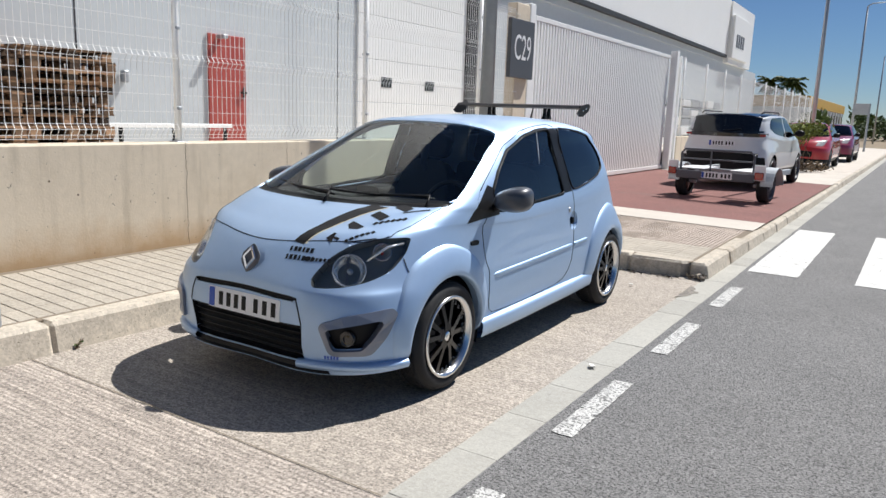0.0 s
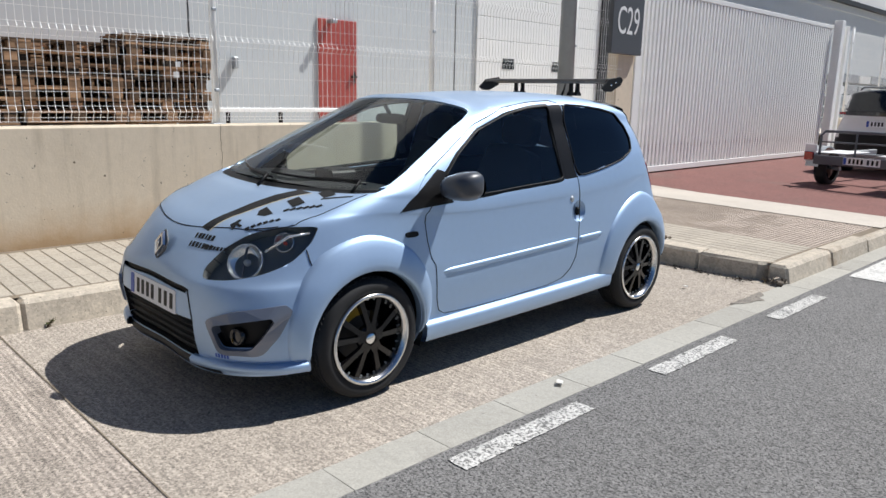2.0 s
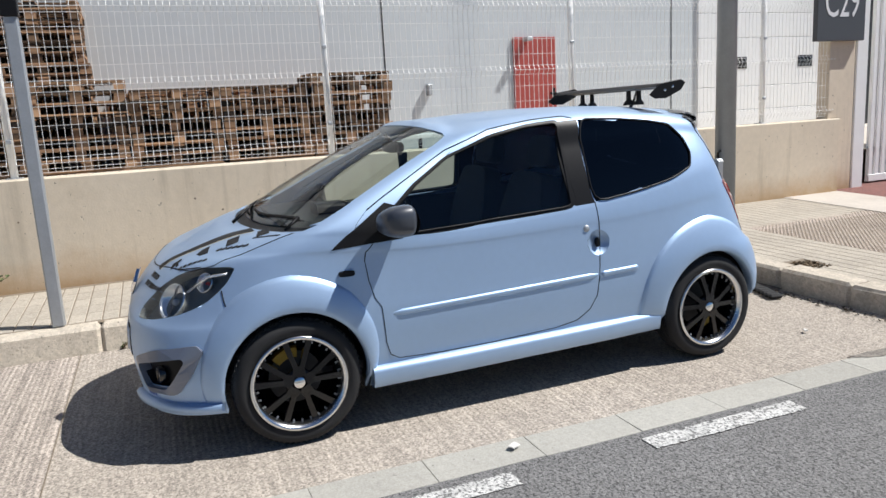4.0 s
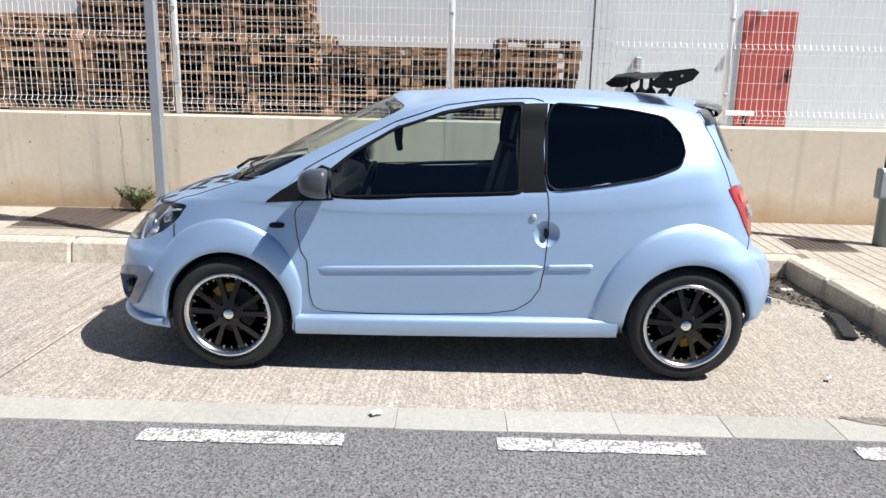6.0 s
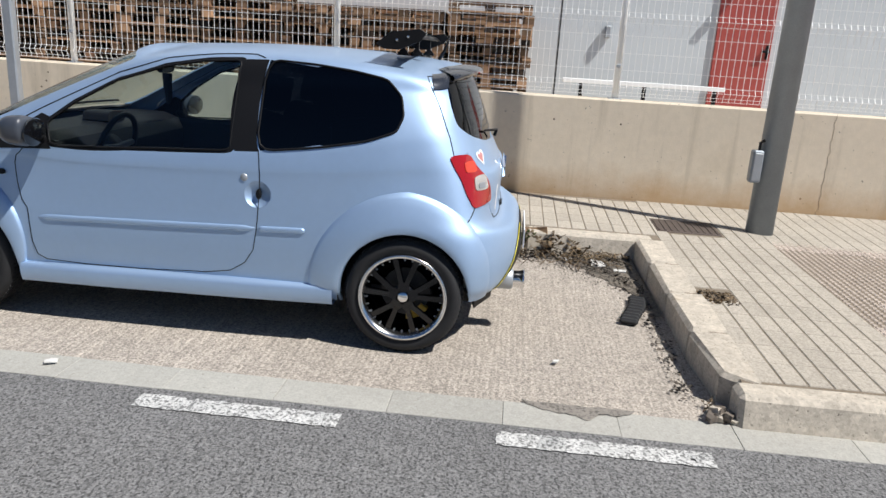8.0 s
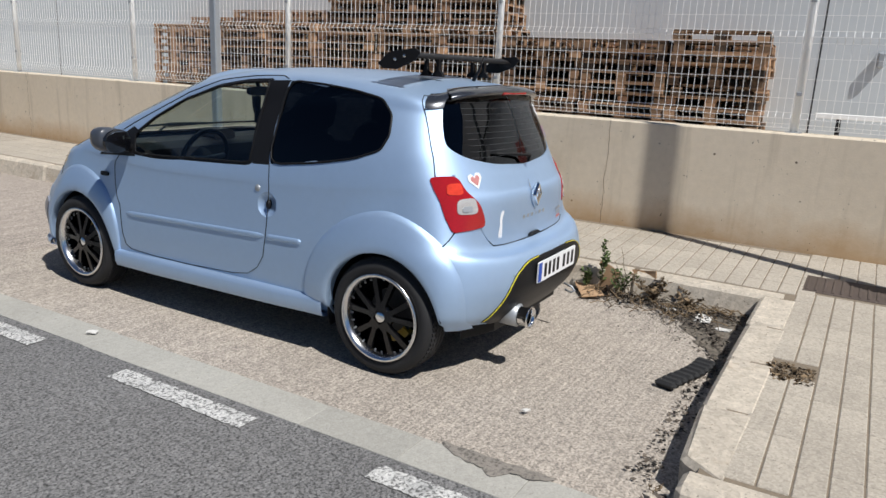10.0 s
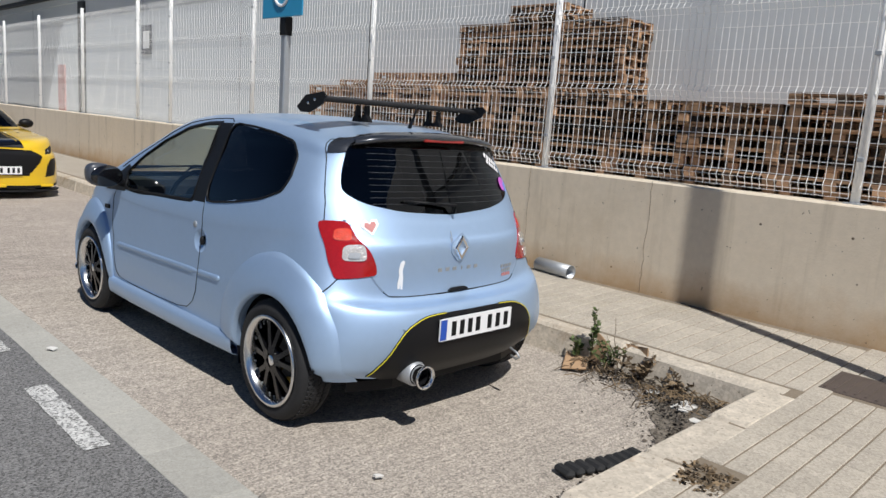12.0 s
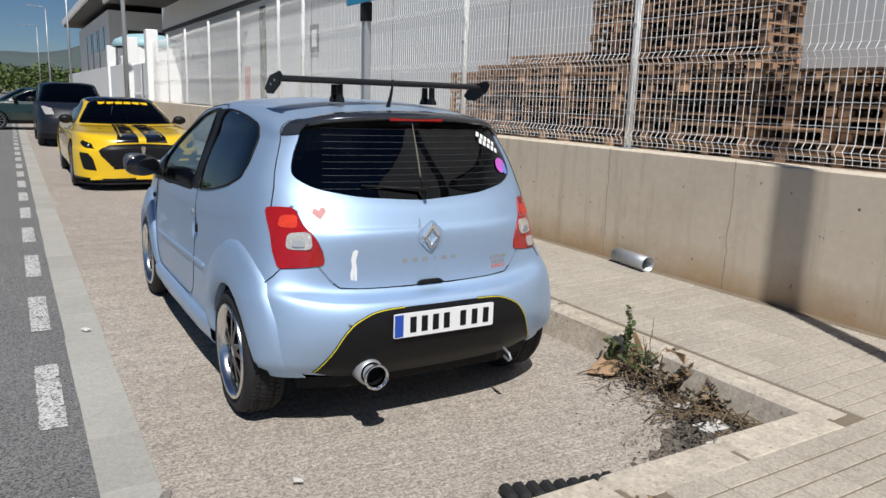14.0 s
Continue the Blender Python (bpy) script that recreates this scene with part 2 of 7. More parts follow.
M_DASH_PAINT = pitted(speckled(surf("worn_road_paint", (0.56, 0.55, 0.525), 0.85, var=0.22, scale=11, bump=0.5, bscale=120, dirt=(0.30, 0.30, 0.29), dirt_at=0.52), 120.0, 0.25), 70.0, 0.42, 0.50, 0.68)
M_WALL = pitted(streaked(surf("cast_concrete", (0.69, 0.595, 0.465), 0.9, var=0.1, scale=1.1, bump=0.25, bscale=60, dirt=(0.56, 0.465, 0.34), dirt_at=0.58), (0.40, 0.335, 0.25), (0.46, 0.29, 0.14), 0.22, 0.30), 26.0, 0.25, 0.30, 0.6, 1.0, 0.4)
M_WHITE_STEEL = surf("white_powder_coat", (0.88, 0.88, 0.86), 0.45, var=0.05, scale=6)
M_GALV = surf("galvanised_steel", (0.42, 0.44, 0.46), 0.5, 0.6, var=0.14, scale=9)
M_LAMP_GREY = surf("lamp_column_grey", (0.27, 0.30, 0.33), 0.4, 0.5, var=0.16, scale=7)
M_CLAD = surf("grey_cladding", (0.58, 0.615, 0.63), 0.55, var=0.05, scale=0.5)
M_CLAD_WHITE = surf("white_cladding", (0.86, 0.86, 0.84), 0.5, var=0.04, scale=0.5)
# dark trim; also shade painted on the office overhang, recess and canopy
M_DARK = surf("dark_trim_and_shade", (0.03, 0.032, 0.035), 0.6, var=0.1, scale=3)
M_RED_DOOR = surf("red_paint", (0.40, 0.07, 0.055), 0.5, var=0.12, scale=2)
M_WOOD = surf("pallet_wood", (0.20, 0.122, 0.070), 0.85, var=0.45, scale=4.0, bump=0.3, bscale=80, island=0.3, objvar=1.2)
M_PAINT = surf("silver_blue_paint", (0.395, 0.535, 0.73), 0.50, 0.62, var=0.03, scale=2.0, coat=0.4, spec=0.3)
M_RUBBER = surf("tyre_rubber", (0.014, 0.014, 0.015), 0.8, var=0.25, scale=12, bump=0.3, bscale=200)
M_BLACK = surf("black_plastic", (0.010, 0.010, 0.011), 0.42, var=0.1, scale=10, bump=0.1, spec=0.18)
M_WHEEL_BLACK = surf("gloss_black_alloy", (0.005, 0.005, 0.006), 0.16, var=0.2, scale=14, spec=0.5)
M_DISC = surf("brake_disc_steel", (0.05, 0.05, 0.05), 0.5, 0.7, var=0.2, scale=30)
M_REFLECTOR = surf("lamp_reflector", (0.86, 0.87, 0.88), 0.16, 0.75, var=0.06, scale=30, bump=0.35, bscale=38)
M_GLOSS_BLACK = surf("gloss_black", (0.006, 0.006, 0.007), 0.12, var=0.1, scale=10, coat=0.6)
M_GREY_PLASTIC = surf("grey_plastic", (0.09, 0.095, 0.11), 0.5, var=0.08, scale=10)
M_CHROME = surf("chrome", (0.8, 0.8, 0.8), 0.08, 1.0, var=0.03, scale=5)
M_POLISHED = surf("polished_rim", (0.72, 0.72, 0.72), 0.22, 1.0, var=0.12, scale=20)
M_SEAT = surf("seat_cloth", (0.03, 0.03, 0.034), 0.9, var=0.2, scale=20)
M_WHITE = surf("white_print", (0.8, 0.8, 0.8), 0.5, var=0.03, scale=8)
M_PLATE_BLUE = surf("plate_blue", (0.02, 0.08, 0.42), 0.4, var=0.03, scale=8)
M_RED_LAMP = surf("red_lens", (0.34, 0.008, 0.008), 0.10, var=0.3, scale=9, bump=0.3, bscale=70, coat=1.0)
M_CLEAR_LAMP = surf("clear_lens", (0.62, 0.59, 0.55), 0.2, 0.4, var=0.35, scale=14, bump=0.8, bscale=110, coat=1.0)
M_DEEP_RED = surf("deep_red_lens", (.66, .05, .02), .12, var=.35, scale=30, bump=.3, bscale=150, coat=1.0)
M_YELLOW = surf("yellow_paint", (0.78, 0.50, 0.008), 0.3, var=0.03, scale=2, coat=1.0)
M_CALIPER = surf("caliper_yellow", (0.50, 0.30, 0.02), 0.4, var=0.1, scale=20)
M_WS_GLASS = glass("windscreen_glass", (0.82, 0.88, 0.84))
M_SIDE_GLASS = glass("side_glass", (0.70, 0.79, 0.80), 1.0, 0.0, 3.8)
M_DARK_GLASS = glass("privacy_glass", (0.008, 0.010, 0.015), 1.0, 0.0, 4.0)
M_LENS = glass("lamp_glass", (0.9, 0.92, 0.93))

# ---- building helpers ----
def mesh_ob(name, bm, mat, parent=None, smooth=False):
    me = bpy.data.meshes.new(name)
    bm.normal_update()
    bm.to_mesh(me)
    bm.free()
    if mat:
        me.materials.append(mat)
    if smooth:
        me.polygons.foreach_set("use_smooth", [True] * len(me.polygons))
    ob = new(name, me)
    ob.parent = parent
    return ob


def part(name, bm, mat, parent, label="", smooth=False):
    ob = mesh_ob(name, bm, mat, parent, smooth)
    return tagged(ob, label) if label else ob


def structure(name, bm, mat, label, category, smooth=False):
    return tagged(mesh_ob(name, bm, mat, None, smooth), label, category, kind="structure")


def thing(name, m, label, category, group="", kind=""):
    ob = new(name)
    ob.empty_display_size = 0.1
    ob.matrix_world = m
    return tagged(ob, label, category, group, kind)


def add_box(bm, x0, x1, y0, y1, z0, z1, bevel=0.0, m=None):
    """An upright box from corner to corner, its edges bevelled."""
    vs = [bm.verts.new((x, y, z)) for x in (x0, x1) for y in (y0, y1) for z in (z0, z1)]
    for a, b, c, d in ((0, 1, 3, 2), (4, 6, 7, 5), (0, 4, 5, 1), (2, 3, 7, 6), (0, 2, 6, 4), (1, 5, 7, 3)):
        bm.faces.new((vs[a], vs[b], vs[c], vs[d]))
    if bevel:
        es = list({e for v in vs for e in v.link_edges})
        r2 = bmesh.ops.bevel(bm, geom=es, offset=bevel, segments=1, affect="EDGES", profile=0.5)
        vs = list({v for f in r2["faces"] for v in f.verts} | {v for v in vs if v.is_valid})
    if m is not None:
        for v in vs:
            v.co = m @ v.co
    return vs


def box(x0, x1, y0, y1, z0, z1, bevel=0.0):
    bm = bmesh.new()
    add_box(bm, x0, x1, y0, y1, z0, z1, bevel)
    return bm


def add_tube(bm, pts, r, sides=8, closed=False, cap=True, r2=None):
    """A tube along points; r2: radius at its far end."""
    pts = [Vector(p) for p in pts]
    n = len(pts)
    rings = []
    up = None
    for i, p in enumerate(pts):
        a, b = (pts[i - 1] if i or closed else p), (pts[(i + 1) % n] if i < n - 1 or closed else p)
        d = (b - a).normalized()
        if up is None:
            up = d.orthogonal().normalized()
        up = (up - d * up.dot(d))
        up = up.normalized() if up.length > 1e-6 else d.orthogonal().normalized()
        side = d.cross(up)
        rr = r if r2 is None else r + (r2 - r) * i / max(1, n - 1)
        rings.append([bm.verts.new(p + (up * math.cos(t) + side * math.sin(t)) * rr) for t in [2 * math.pi * k / sides for k in range(sides)]])
    for i in range(n if closed else n - 1):
        a, b = rings[i], rings[(i + 1) % n]
        for k in range(sides):
            bm.faces.new((a[k], b[k], b[(k + 1) % sides], a[(k + 1) % sides]))
    if cap and not closed:
        bm.faces.new(rings[0])
        bm.faces.new(rings[-1][::-1])
    return rings


def tube(pts, r, sides=8, closed=False, r2=None):
    bm = bmesh.new()
    add_tube(bm, pts, r, sides, closed, True, r2)
    return bm


def lathe(profile, m=None, seg=48, sweep=360.0):
    """Turns (radius, height) pairs round the local z axis."""
    bm = bmesh.new()
    rings = []
    full = sweep >= 360
    for k in range(seg if full else seg + 1):
        a = radians(sweep) * k / seg
        rings.append([bm.verts.new((r * math.cos(a), r * math.sin(a), h)) for r, h in profile])
    for k in range(seg):
        a, b = rings[k], rings[(k + 1) % len(rings)]
        for i in range(len(profile) - 1):
            if (a[i].co - b[i].co).length < 1e-7 and (a[i + 1].co - b[i + 1].co).length < 1e-7:
                continue
            bm.faces.new((a[i], b[i], b[i + 1], a[i + 1]))
    bmesh.ops.remove_doubles(bm, verts=bm.verts, dist=1e-6)
    bmesh.ops.recalc_face_normals(bm, faces=bm.faces)
    if m is not None:
        bmesh.ops.transform(bm, matrix=m, verts=bm.verts)
    return bm


def add_prism(bm, outline, thick, m=None):
    """A flat outline in x, y made thick along z."""
    lo = [bm.verts.new((x, y, 0)) for x, y in outline]
    hi = [bm.verts.new((x, y, thick)) for x, y in outline]
    bm.faces.new(lo[::-1])
    bm.faces.new(hi)
    n = len(lo)
    for i in range(n):
        bm.faces.new((lo[i], lo[(i + 1) % n], hi[(i + 1) % n], hi[i]))
    if m is not None:
        bmesh.ops.transform(bm, matrix=m, verts=lo + hi)


def prism(outline, thick, m=None, bevel=0.0):
    bm = bmesh.new()
    add_prism(bm, outline, thick)
    if bevel:
        bmesh.ops.bevel(bm, geom=list(bm.edges), offset=bevel, segments=2, affect="EDGES", profile=0.5)
    bmesh.ops.recalc_face_normals(bm, faces=bm.faces)
    if m is not None:
        bmesh.ops.transform(bm, matrix=m, verts=bm.verts)
    return bm


def rounded(points, r=0.3, steps=4):
    """Rounds a closed outline's corners, r as a share of the sides."""
    out = []
    n = len(points)
    for i in range(n):
        p0, p1, p2 = (Vector(points[i - 1]), Vector(points[i]), Vector(points[(i + 1) % n]))
        a, b = p1.lerp(p0, r), p1.lerp(p2, r)
        for k in range(steps + 1):
            t = k / steps
            out.append(tuple(a.lerp(p1, t).lerp(p1.lerp(b, t), t)))
    return out


def text_bm(words, size, m, depth=0.001, spacing=1.0):
    """Flat lettering in Blender's own font, lying in the local x, y plane, centred."""
    cu = bpy.data.curves.new("lettering", "FONT")
    cu.body, cu.size, cu.extrude, cu.align_x, cu.align_y, cu.space_character = words, size, depth, "CENTER", "CENTER", spacing
    cu.resolution_u = 3
    ob = bpy.data.objects.new("lettering", cu)
    me = bpy.data.meshes.new_from_object(ob)
    bm = bmesh.new()
    bm.from_mesh(me)
    bmesh.ops.transform(bm, matrix=m, verts=bm.verts)
    bpy.data.objects.remove(ob)
    bpy.data.curves.remove(cu)
    bpy.data.meshes.remove(me)
    return bm

# ---- the street ----
KERB_X, BAY_END, WALL_X = -4.17, 7.06, -5.52


def pave_z(x):
    return 0.175 + (KERB_X - x) * 0.034 if x < KERB_X else 0.175 - (x - KERB_X) * 0.012


def sheet(xs, ys, zf):
    bm = bmesh.new()
    grid = [[bm.verts.new((x, y, zf(x, y))) for x in xs] for y in ys]
    for a, b in zip(grid, grid[1:]):
        for i in range(len(xs) - 1):
            bm.faces.new((a[i], a[i + 1], b[i + 1], b[i]))
    return bm


structure("ground", sheet([-900, -60, 60, 900], [-1200, -100, 100, 1200], lambda x, y: -0.06), M_SOIL, "dry bare ground that reaches the horizon", "ground")
structure("road", sheet([-1.40, 3, 9], [-260, -40, -10, 0, 10, 40, 260], lambda x, y: 0.0), M_ASPHALT, "worn grey asphalt road beside the parking bay", "road")
structure("parking_bay", sheet([-4.3, -3, -1.40], [-90, -40, -10, 0, 2.085], lambda x, y: -0.004), M_BAY, "ribbed pale concrete parking bay", "parking bay")
structure("parking_bay_end", sheet([-4.3, -3, -1.40], [2.085, 4, BAY_END + 0.05], lambda x, y: -0.004), M_BAY_WORN, "worn pale concrete slab at the bay's end", "parking bay")
structure("pavement", sheet([WALL_X - 0.02, KERB_X - 0.1], [-90, -20, 0, 60], lambda x, y: pave_z(x) - 0.005), M_TILE_JOINT, "bed under the paving tiles", "pavement")
structure("pavement_bed", sheet([KERB_X - 0.1, -1.66], [BAY_END + 0.1, 60], lambda x, y: pave_z(x) - 0.005), M_TILE_JOINT, "bed under the paving tiles beyond the bay", "pavement")
structure("driveway", sheet([WALL_X - 0.8, KERB_X, -1.66], [10.75, 19.4], lambda x, y: pave_z(x) + 0.004), M_RED_PAVE, "red coloured driveway paving before the gate", "driveway")
structure("driveway_margin", sheet([WALL_X, KERB_X, -1.66], [9.85, 10.75], lambda x, y: pave_z(x) + 0.006), M_WHITE_PAVE, "pale concrete margin of the red driveway", "pavement")
structure("pavement_far", sheet([WALL_X - 0.2, KERB_X, -1.66], [19.4, 60], lambda x, y: pave_z(x) + 0.005), M_WHITE_PAVE, "pale concrete pavement past the driveway", "pavement")
structure("yard", sheet([-40, WALL_X - 0.25], [-95, 60], lambda x, y: 0.70), M_WHITE_PAVE, "concrete yard behind the low wall", "yard")

# road markings
def worn(x0, x1, y0, y1, seed, loss):
    """A painted bar with a ragged rim and worn-through spots."""
    nx, ny = max(6, round((x1 - x0) / 0.018)), max(10, round((y1 - y0) / 0.02))
    if y0 < -8:
        nx, ny = 2, 6
    bm = bmesh.new()
    g = []
    for j in range(ny + 1):
        row = []
        for i in range(nx + 1):
            x, y = x0 + (x1 - x0) * i / nx, y0 + (y1 - y0) * j / ny
            q = Vector((x * 40, y * 40, seed))
            edge = 0.010 if i in (0, nx) or j in (0, ny) else 0.005
            row.append(bm.verts.new((x + noise.noise(q) * edge, y + noise.noise(q + Vector((9, 0, 0))) * edge, 0.005)))
        g.append(row)
    for j in range(ny):
        for i in range(nx):
            a = g[j][i].co
            rim = 0.07 if i in (0, nx - 1) or j in (0, ny - 1) else 0.0
            if 0.5 + 0.5 * noise.noise(Vector((a.x * 22, a.y * 22, seed * 3))) + 0.25 * noise.noise(Vector((a.x * 60, a.y * 60, seed))) < loss + rim:
                continue
            bm.faces.new((g[j][i], g[j][i + 1], g[j + 1][i + 1], g[j + 1][i]))
    bmesh.ops.delete(bm, geom=[v for v in bm.verts if not v.link_faces], context="VERTS")
    return bm


line = thing("parking_line", pose(0, 0, 0), "worn white dashed line painted along the parking bay", "road marking", kind="structure")
rnd = random.Random(5)
for k in range(-26, 14):
    y = 3.03 + 1.522 * k
    if 7.3 < y < 60:
        continue
    part("dash", worn(-1.305, -1.195, y, y + 0.87, k, 0.12 if -6 < k < 3 else 0.05), M_DASH_PAINT, line)
cross = thing("zebra_crossing", pose(0, 0, 0), "broad white bars of a worn zebra crossing", "zebra crossing", kind="structure")
for k in range(4):
    x = -1.33 + 0.965 * k
    part("bar", worn(x, x + 0.47, 7.83, 11.6, 50 + k, 0.12), M_ROADPAINT, cross)

# slab joints of the bay
for y in (2.085, -2.9, -7.9):
    structure("slab_joint", sheet([-4.16, -1.59], [y - 0.003, y + 0.003], lambda x, y: 0.001), M_TILE_JOINT, "narrow joint between the bay's concrete slabs", "joint")

# low wall with its fence
wall = structure("wall_yard", box(WALL_X - 0.26, WALL_X, -19.2, 10.75, 0.0, 1.14, 0.012), M_WALL, "low cast concrete boundary wall with stains", "wall")
wall2 = structure("wall_yard_far", box(WALL_X - 0.35, WALL_X - 0.09, 20.25, 48, 0.0, 1.1, 0.012), M_WALL, "low pale concrete wall past the gate", "wall")


rnd = random.Random(12)
for y, r in ((5.5, .0014), (4.25, .0013), (8.9, .0016), (1.1, .0016), (-3.3, .002), (-7.7, .002)):
    structure("wall_joint", tube([(WALL_X + .0005, y + rnd.gauss(0, .006), .2 + .94 * k / 22) for k in range(23)], r, 5), surf("crack_dirt", (.2, .15, .1), .95, var=.2) if y == 5.5 else bpy.data.materials["crack_dirt"], "thin jagged crack down the concrete wall", "joint")


def fence_panel(y0, y1, z0, height=1.98, step=0.055):
    """One welded mesh panel: upright wires with four folds, and pairs of cross wires."""
    bm = bmesh.new()
    folds = [0.08, 0.70, 1.33, 1.90]
    prof = [(0, 0)]
    for f in folds:
        prof += [(f - 0.045, 0), (f, 0.032), (f + 0.045, 0)]
    prof += [(height, 0)]
    n = max(2, round((y1 - y0) / step))
    for i in range(n + 1):
        y = y0 + (y1 - y0) * i / n
        add_tube(bm, [(d + 0.036, y, z0 + z) for z, d in prof], 0.0027, 4, cap=False)
    for f in folds:
        for z, d in ((f - 0.045, 0), (f + 0.045, 0), (f, 0.032)):
            add_tube(bm, [(d + 0.036, y0, z0 + z), (d + 0.036, y1, z0 + z)], 0.0027, 4, cap=False)
    for z in (0.005, 0.235, 0.385, 0.54, 0.86, 1.01, 1.17, 1.49, 1.64, 1.975):
        add_tube(bm, [(0.036, y0, z0 + z), (0.036, y1, z0 + z)], 0.0026, 4, cap=False)
    return bm


FENCE_X = -5.67
for ys, z0, label in (([-19.1, -16.4, -13.65, -10.75, -7.9, -5.08, -3.72, -1.05, 1.63, 4.29, 6.95, 9.61, 10.75], 1.17, "white welded wire mesh fence on the low wall"), ([20.6 + 2.45 * k for k in range(12)], 1.13, "white welded wire mesh fence past the gate")):
    fence = thing("fence", pose(FENCE_X, 0, z0 - 0.03), label, "fence", kind="structure")
    for i, y in enumerate(ys):
        fp = part("post", tube([(0, y, 0), (0, y, 2.1)], 0.031, 10), M_WHITE_STEEL, fence, smooth=True)
        part("cap", lathe([(0, 2.125), (0.028, 2.118), (0.036, 2.1), (0.036, 2.09)], pose(0, y, 0), seg=10), M_WHITE_STEEL, fp)
        for z in (0.3, 1.0, 1.75):
            part("clip", box(-0.036, 0.04, y - 0.02, y + 0.02, z - 0.015, z + 0.015, 0.004), M_GALV, fp)
        part("foot_plate", box(-0.06, 0.06, y - 0.06, y + 0.06, -0.002, 0.008, 0.002), M_GALV, fp)
        if i + 1 < len(ys):
            part("mesh_panel", fence_panel(y + 0.035, ys[i + 1] - 0.035, 0.03), M_WHITE_STEEL, fence)["kind"] = "stuff"

# warehouse
WX = -11.2
bm = box(WX - 0.3, WX, -48, 60, 0.5, 5.3)
structure("warehouse_wall", bm, M_CLAD, "light grey panel cladding of the warehouse", "wall")
structure("warehouse_band", box(WX - 0.3, WX + 0.25, -48, 49, 5.58, 5.75), M_DARK, "dark band under the upper storey", "trim")
structure("warehouse_parapet", box(WX - 0.3, WX + 0.05, -48, 49, 5.3, 5.58), M_CLAD, "grey strip of cladding under the dark band", "wall")
structure("warehouse_upper", box(WX - 0.3, WX + 0.2, -48, 49, 5.75, 14), M_CLAD_WHITE, "white cladding of the upper storey", "wall")
structure("warehouse_annex", box(WX - 0.3, WX + 0.3, 49.2, 56, 5.3, 9.0), M_CLAD_WHITE, "white block at the warehouse corner", "wall")
structure("warehouse_roof", box(-60, WX - 0.3, -48, 60, 13.5, 14), M_DARK, "flat roof of the warehouse", "roof")
for y in (6.65, 12.75, 0.6, -5.4, -11.4, -18.3, -31.0, 19.0):
    structure("panel_joint", box(WX - 0.01, WX + 0.006, y - 0.012, y + 0.012, 0.7, 5.3), M_DARK, "dark joint between cladding panels", "trim")
rd = thing("red_door", pose(WX, 9.58, 0.70), "red steel service door in the warehouse wall", "door", kind="structure")
part("leaf", box(0.0, 0.05, -0.44, 0.44, 0.0, 2.08, 0.006), M_RED_DOOR, rd)
part("handle", box(0.05, 0.11, 0.30, 0.42, 1.02, 1.06, 0.008), M_BLACK, rd)
part("lock_plate", box(0.05, 0.06, 0.36, 0.41, 0.92, 1.14, 0.004), M_BLACK, rd)
part("lamp", box(0.0, 0.24, -0.25, -0.13, 2.0, 2.07, 0.01), M_GALV, rd)
wl = thing("wall_lamp", pose(WX, 7.42, 1.88), "small grey bulkhead lamp on the warehouse wall", "wall lamp")
part("body", box(0.0, 0.12, -0.05, 0.05, -0.08, 0.12, 0.02), M_GALV, wl)
dk = thing("roller_door", pose(WX, 15.75, 0.7), "white sectional loading door with two small windows", "loading door", kind="structure")
for k in range(8):
    part("section", box(0.0, 0.05, -2.35, 2.35, k * 0.5, k * 0.5 + 0.488, 0.006), M_CLAD_WHITE, dk)
for y in (-1.27, 0.6):
    part("window", box(0.05, 0.06, y - 0.21, y + 0.21, 1.36, 1.6, 0.01), M_GLOSS_BLACK, dk)
for y in (18.45, -24.3):
    structure("door_post", box(WX, WX + 0.12, y - 0.30, y + 0.30, 0.7, 5.3), M_DARK, "dark column beside a loading door", "column")
fd = thing("red_door", pose(WX, -26.95, 0.70), "faded red service door far along the warehouse", "door", kind="structure")
part("leaf", box(0.0, 0.05, -0.44, 0.44, 0.0, 2.08, 0.006), surf("faded_red_paint", (0.45, 0.22, 0.20), 0.6, var=0.12, scale=2), fd)
part("handle", box(0.05, 0.11, 0.30, 0.42, 1.02, 1.06, 0.008), M_BLACK, fd)

# sliding gate
gate = thing("sliding_gate", pose(FENCE_X - 0.12, 11.6, 0.30), "tall white steel sliding gate with upright bars", "gate", kind="structure")
part("top_rail", box(-0.03, 0.03, 0, 8.0, 2.80, 2.88, 0.006), M_WHITE_STEEL, gate)
part("bottom_rail", box(-0.03, 0.03, 0, 8.0, -0.045, 0.05, 0.006), M_WHITE_STEEL, gate)
part("sheet", box(-0.025, -0.015, 0, 8.0, 0.05, 2.80), M_WHITE_STEEL, gate)
bar = None
for k in range(66):
    y = 0.04 + k * 0.12
    if bar is None:
        bar = part("bar", box(-0.014, 0.022, -0.034, 0.034, 0.05, 2.80, 0.006), M_WHITE_STEEL, gate)
    else:
        b2 = new("bar", bar.data)
        b2.parent = gate
    (bar if k == 0 else b2).location = (0, y, 0)
for y, w, h, mt in ((11.2, 0.10, 3.3, M_WHITE_STEEL), (19.75, 0.10, 3.3, M_WHITE_STEEL), (20.1, 0.07, 3.2, M_WHITE_STEEL), (10.85, 0.22, 3.25, M_WALL)):
    structure("gate_post", box(FENCE_X - 0.12, FENCE_X + 0.06, y - w, y + w, 0.15, h, 0.01), mt, "square post beside the sliding gate", "post")
sg = thing("bay_sign", pose(FENCE_X + 0.08, 10.70, 2.53), "square grey sign with white bay number C29", "sign")
part("board", box(0, 0.07, -0.40, 0.40, -0.45, 0.45, 0.006), surf("sign_grey", (0.075, 0.08, 0.088), 0.5, var=0.06), sg)
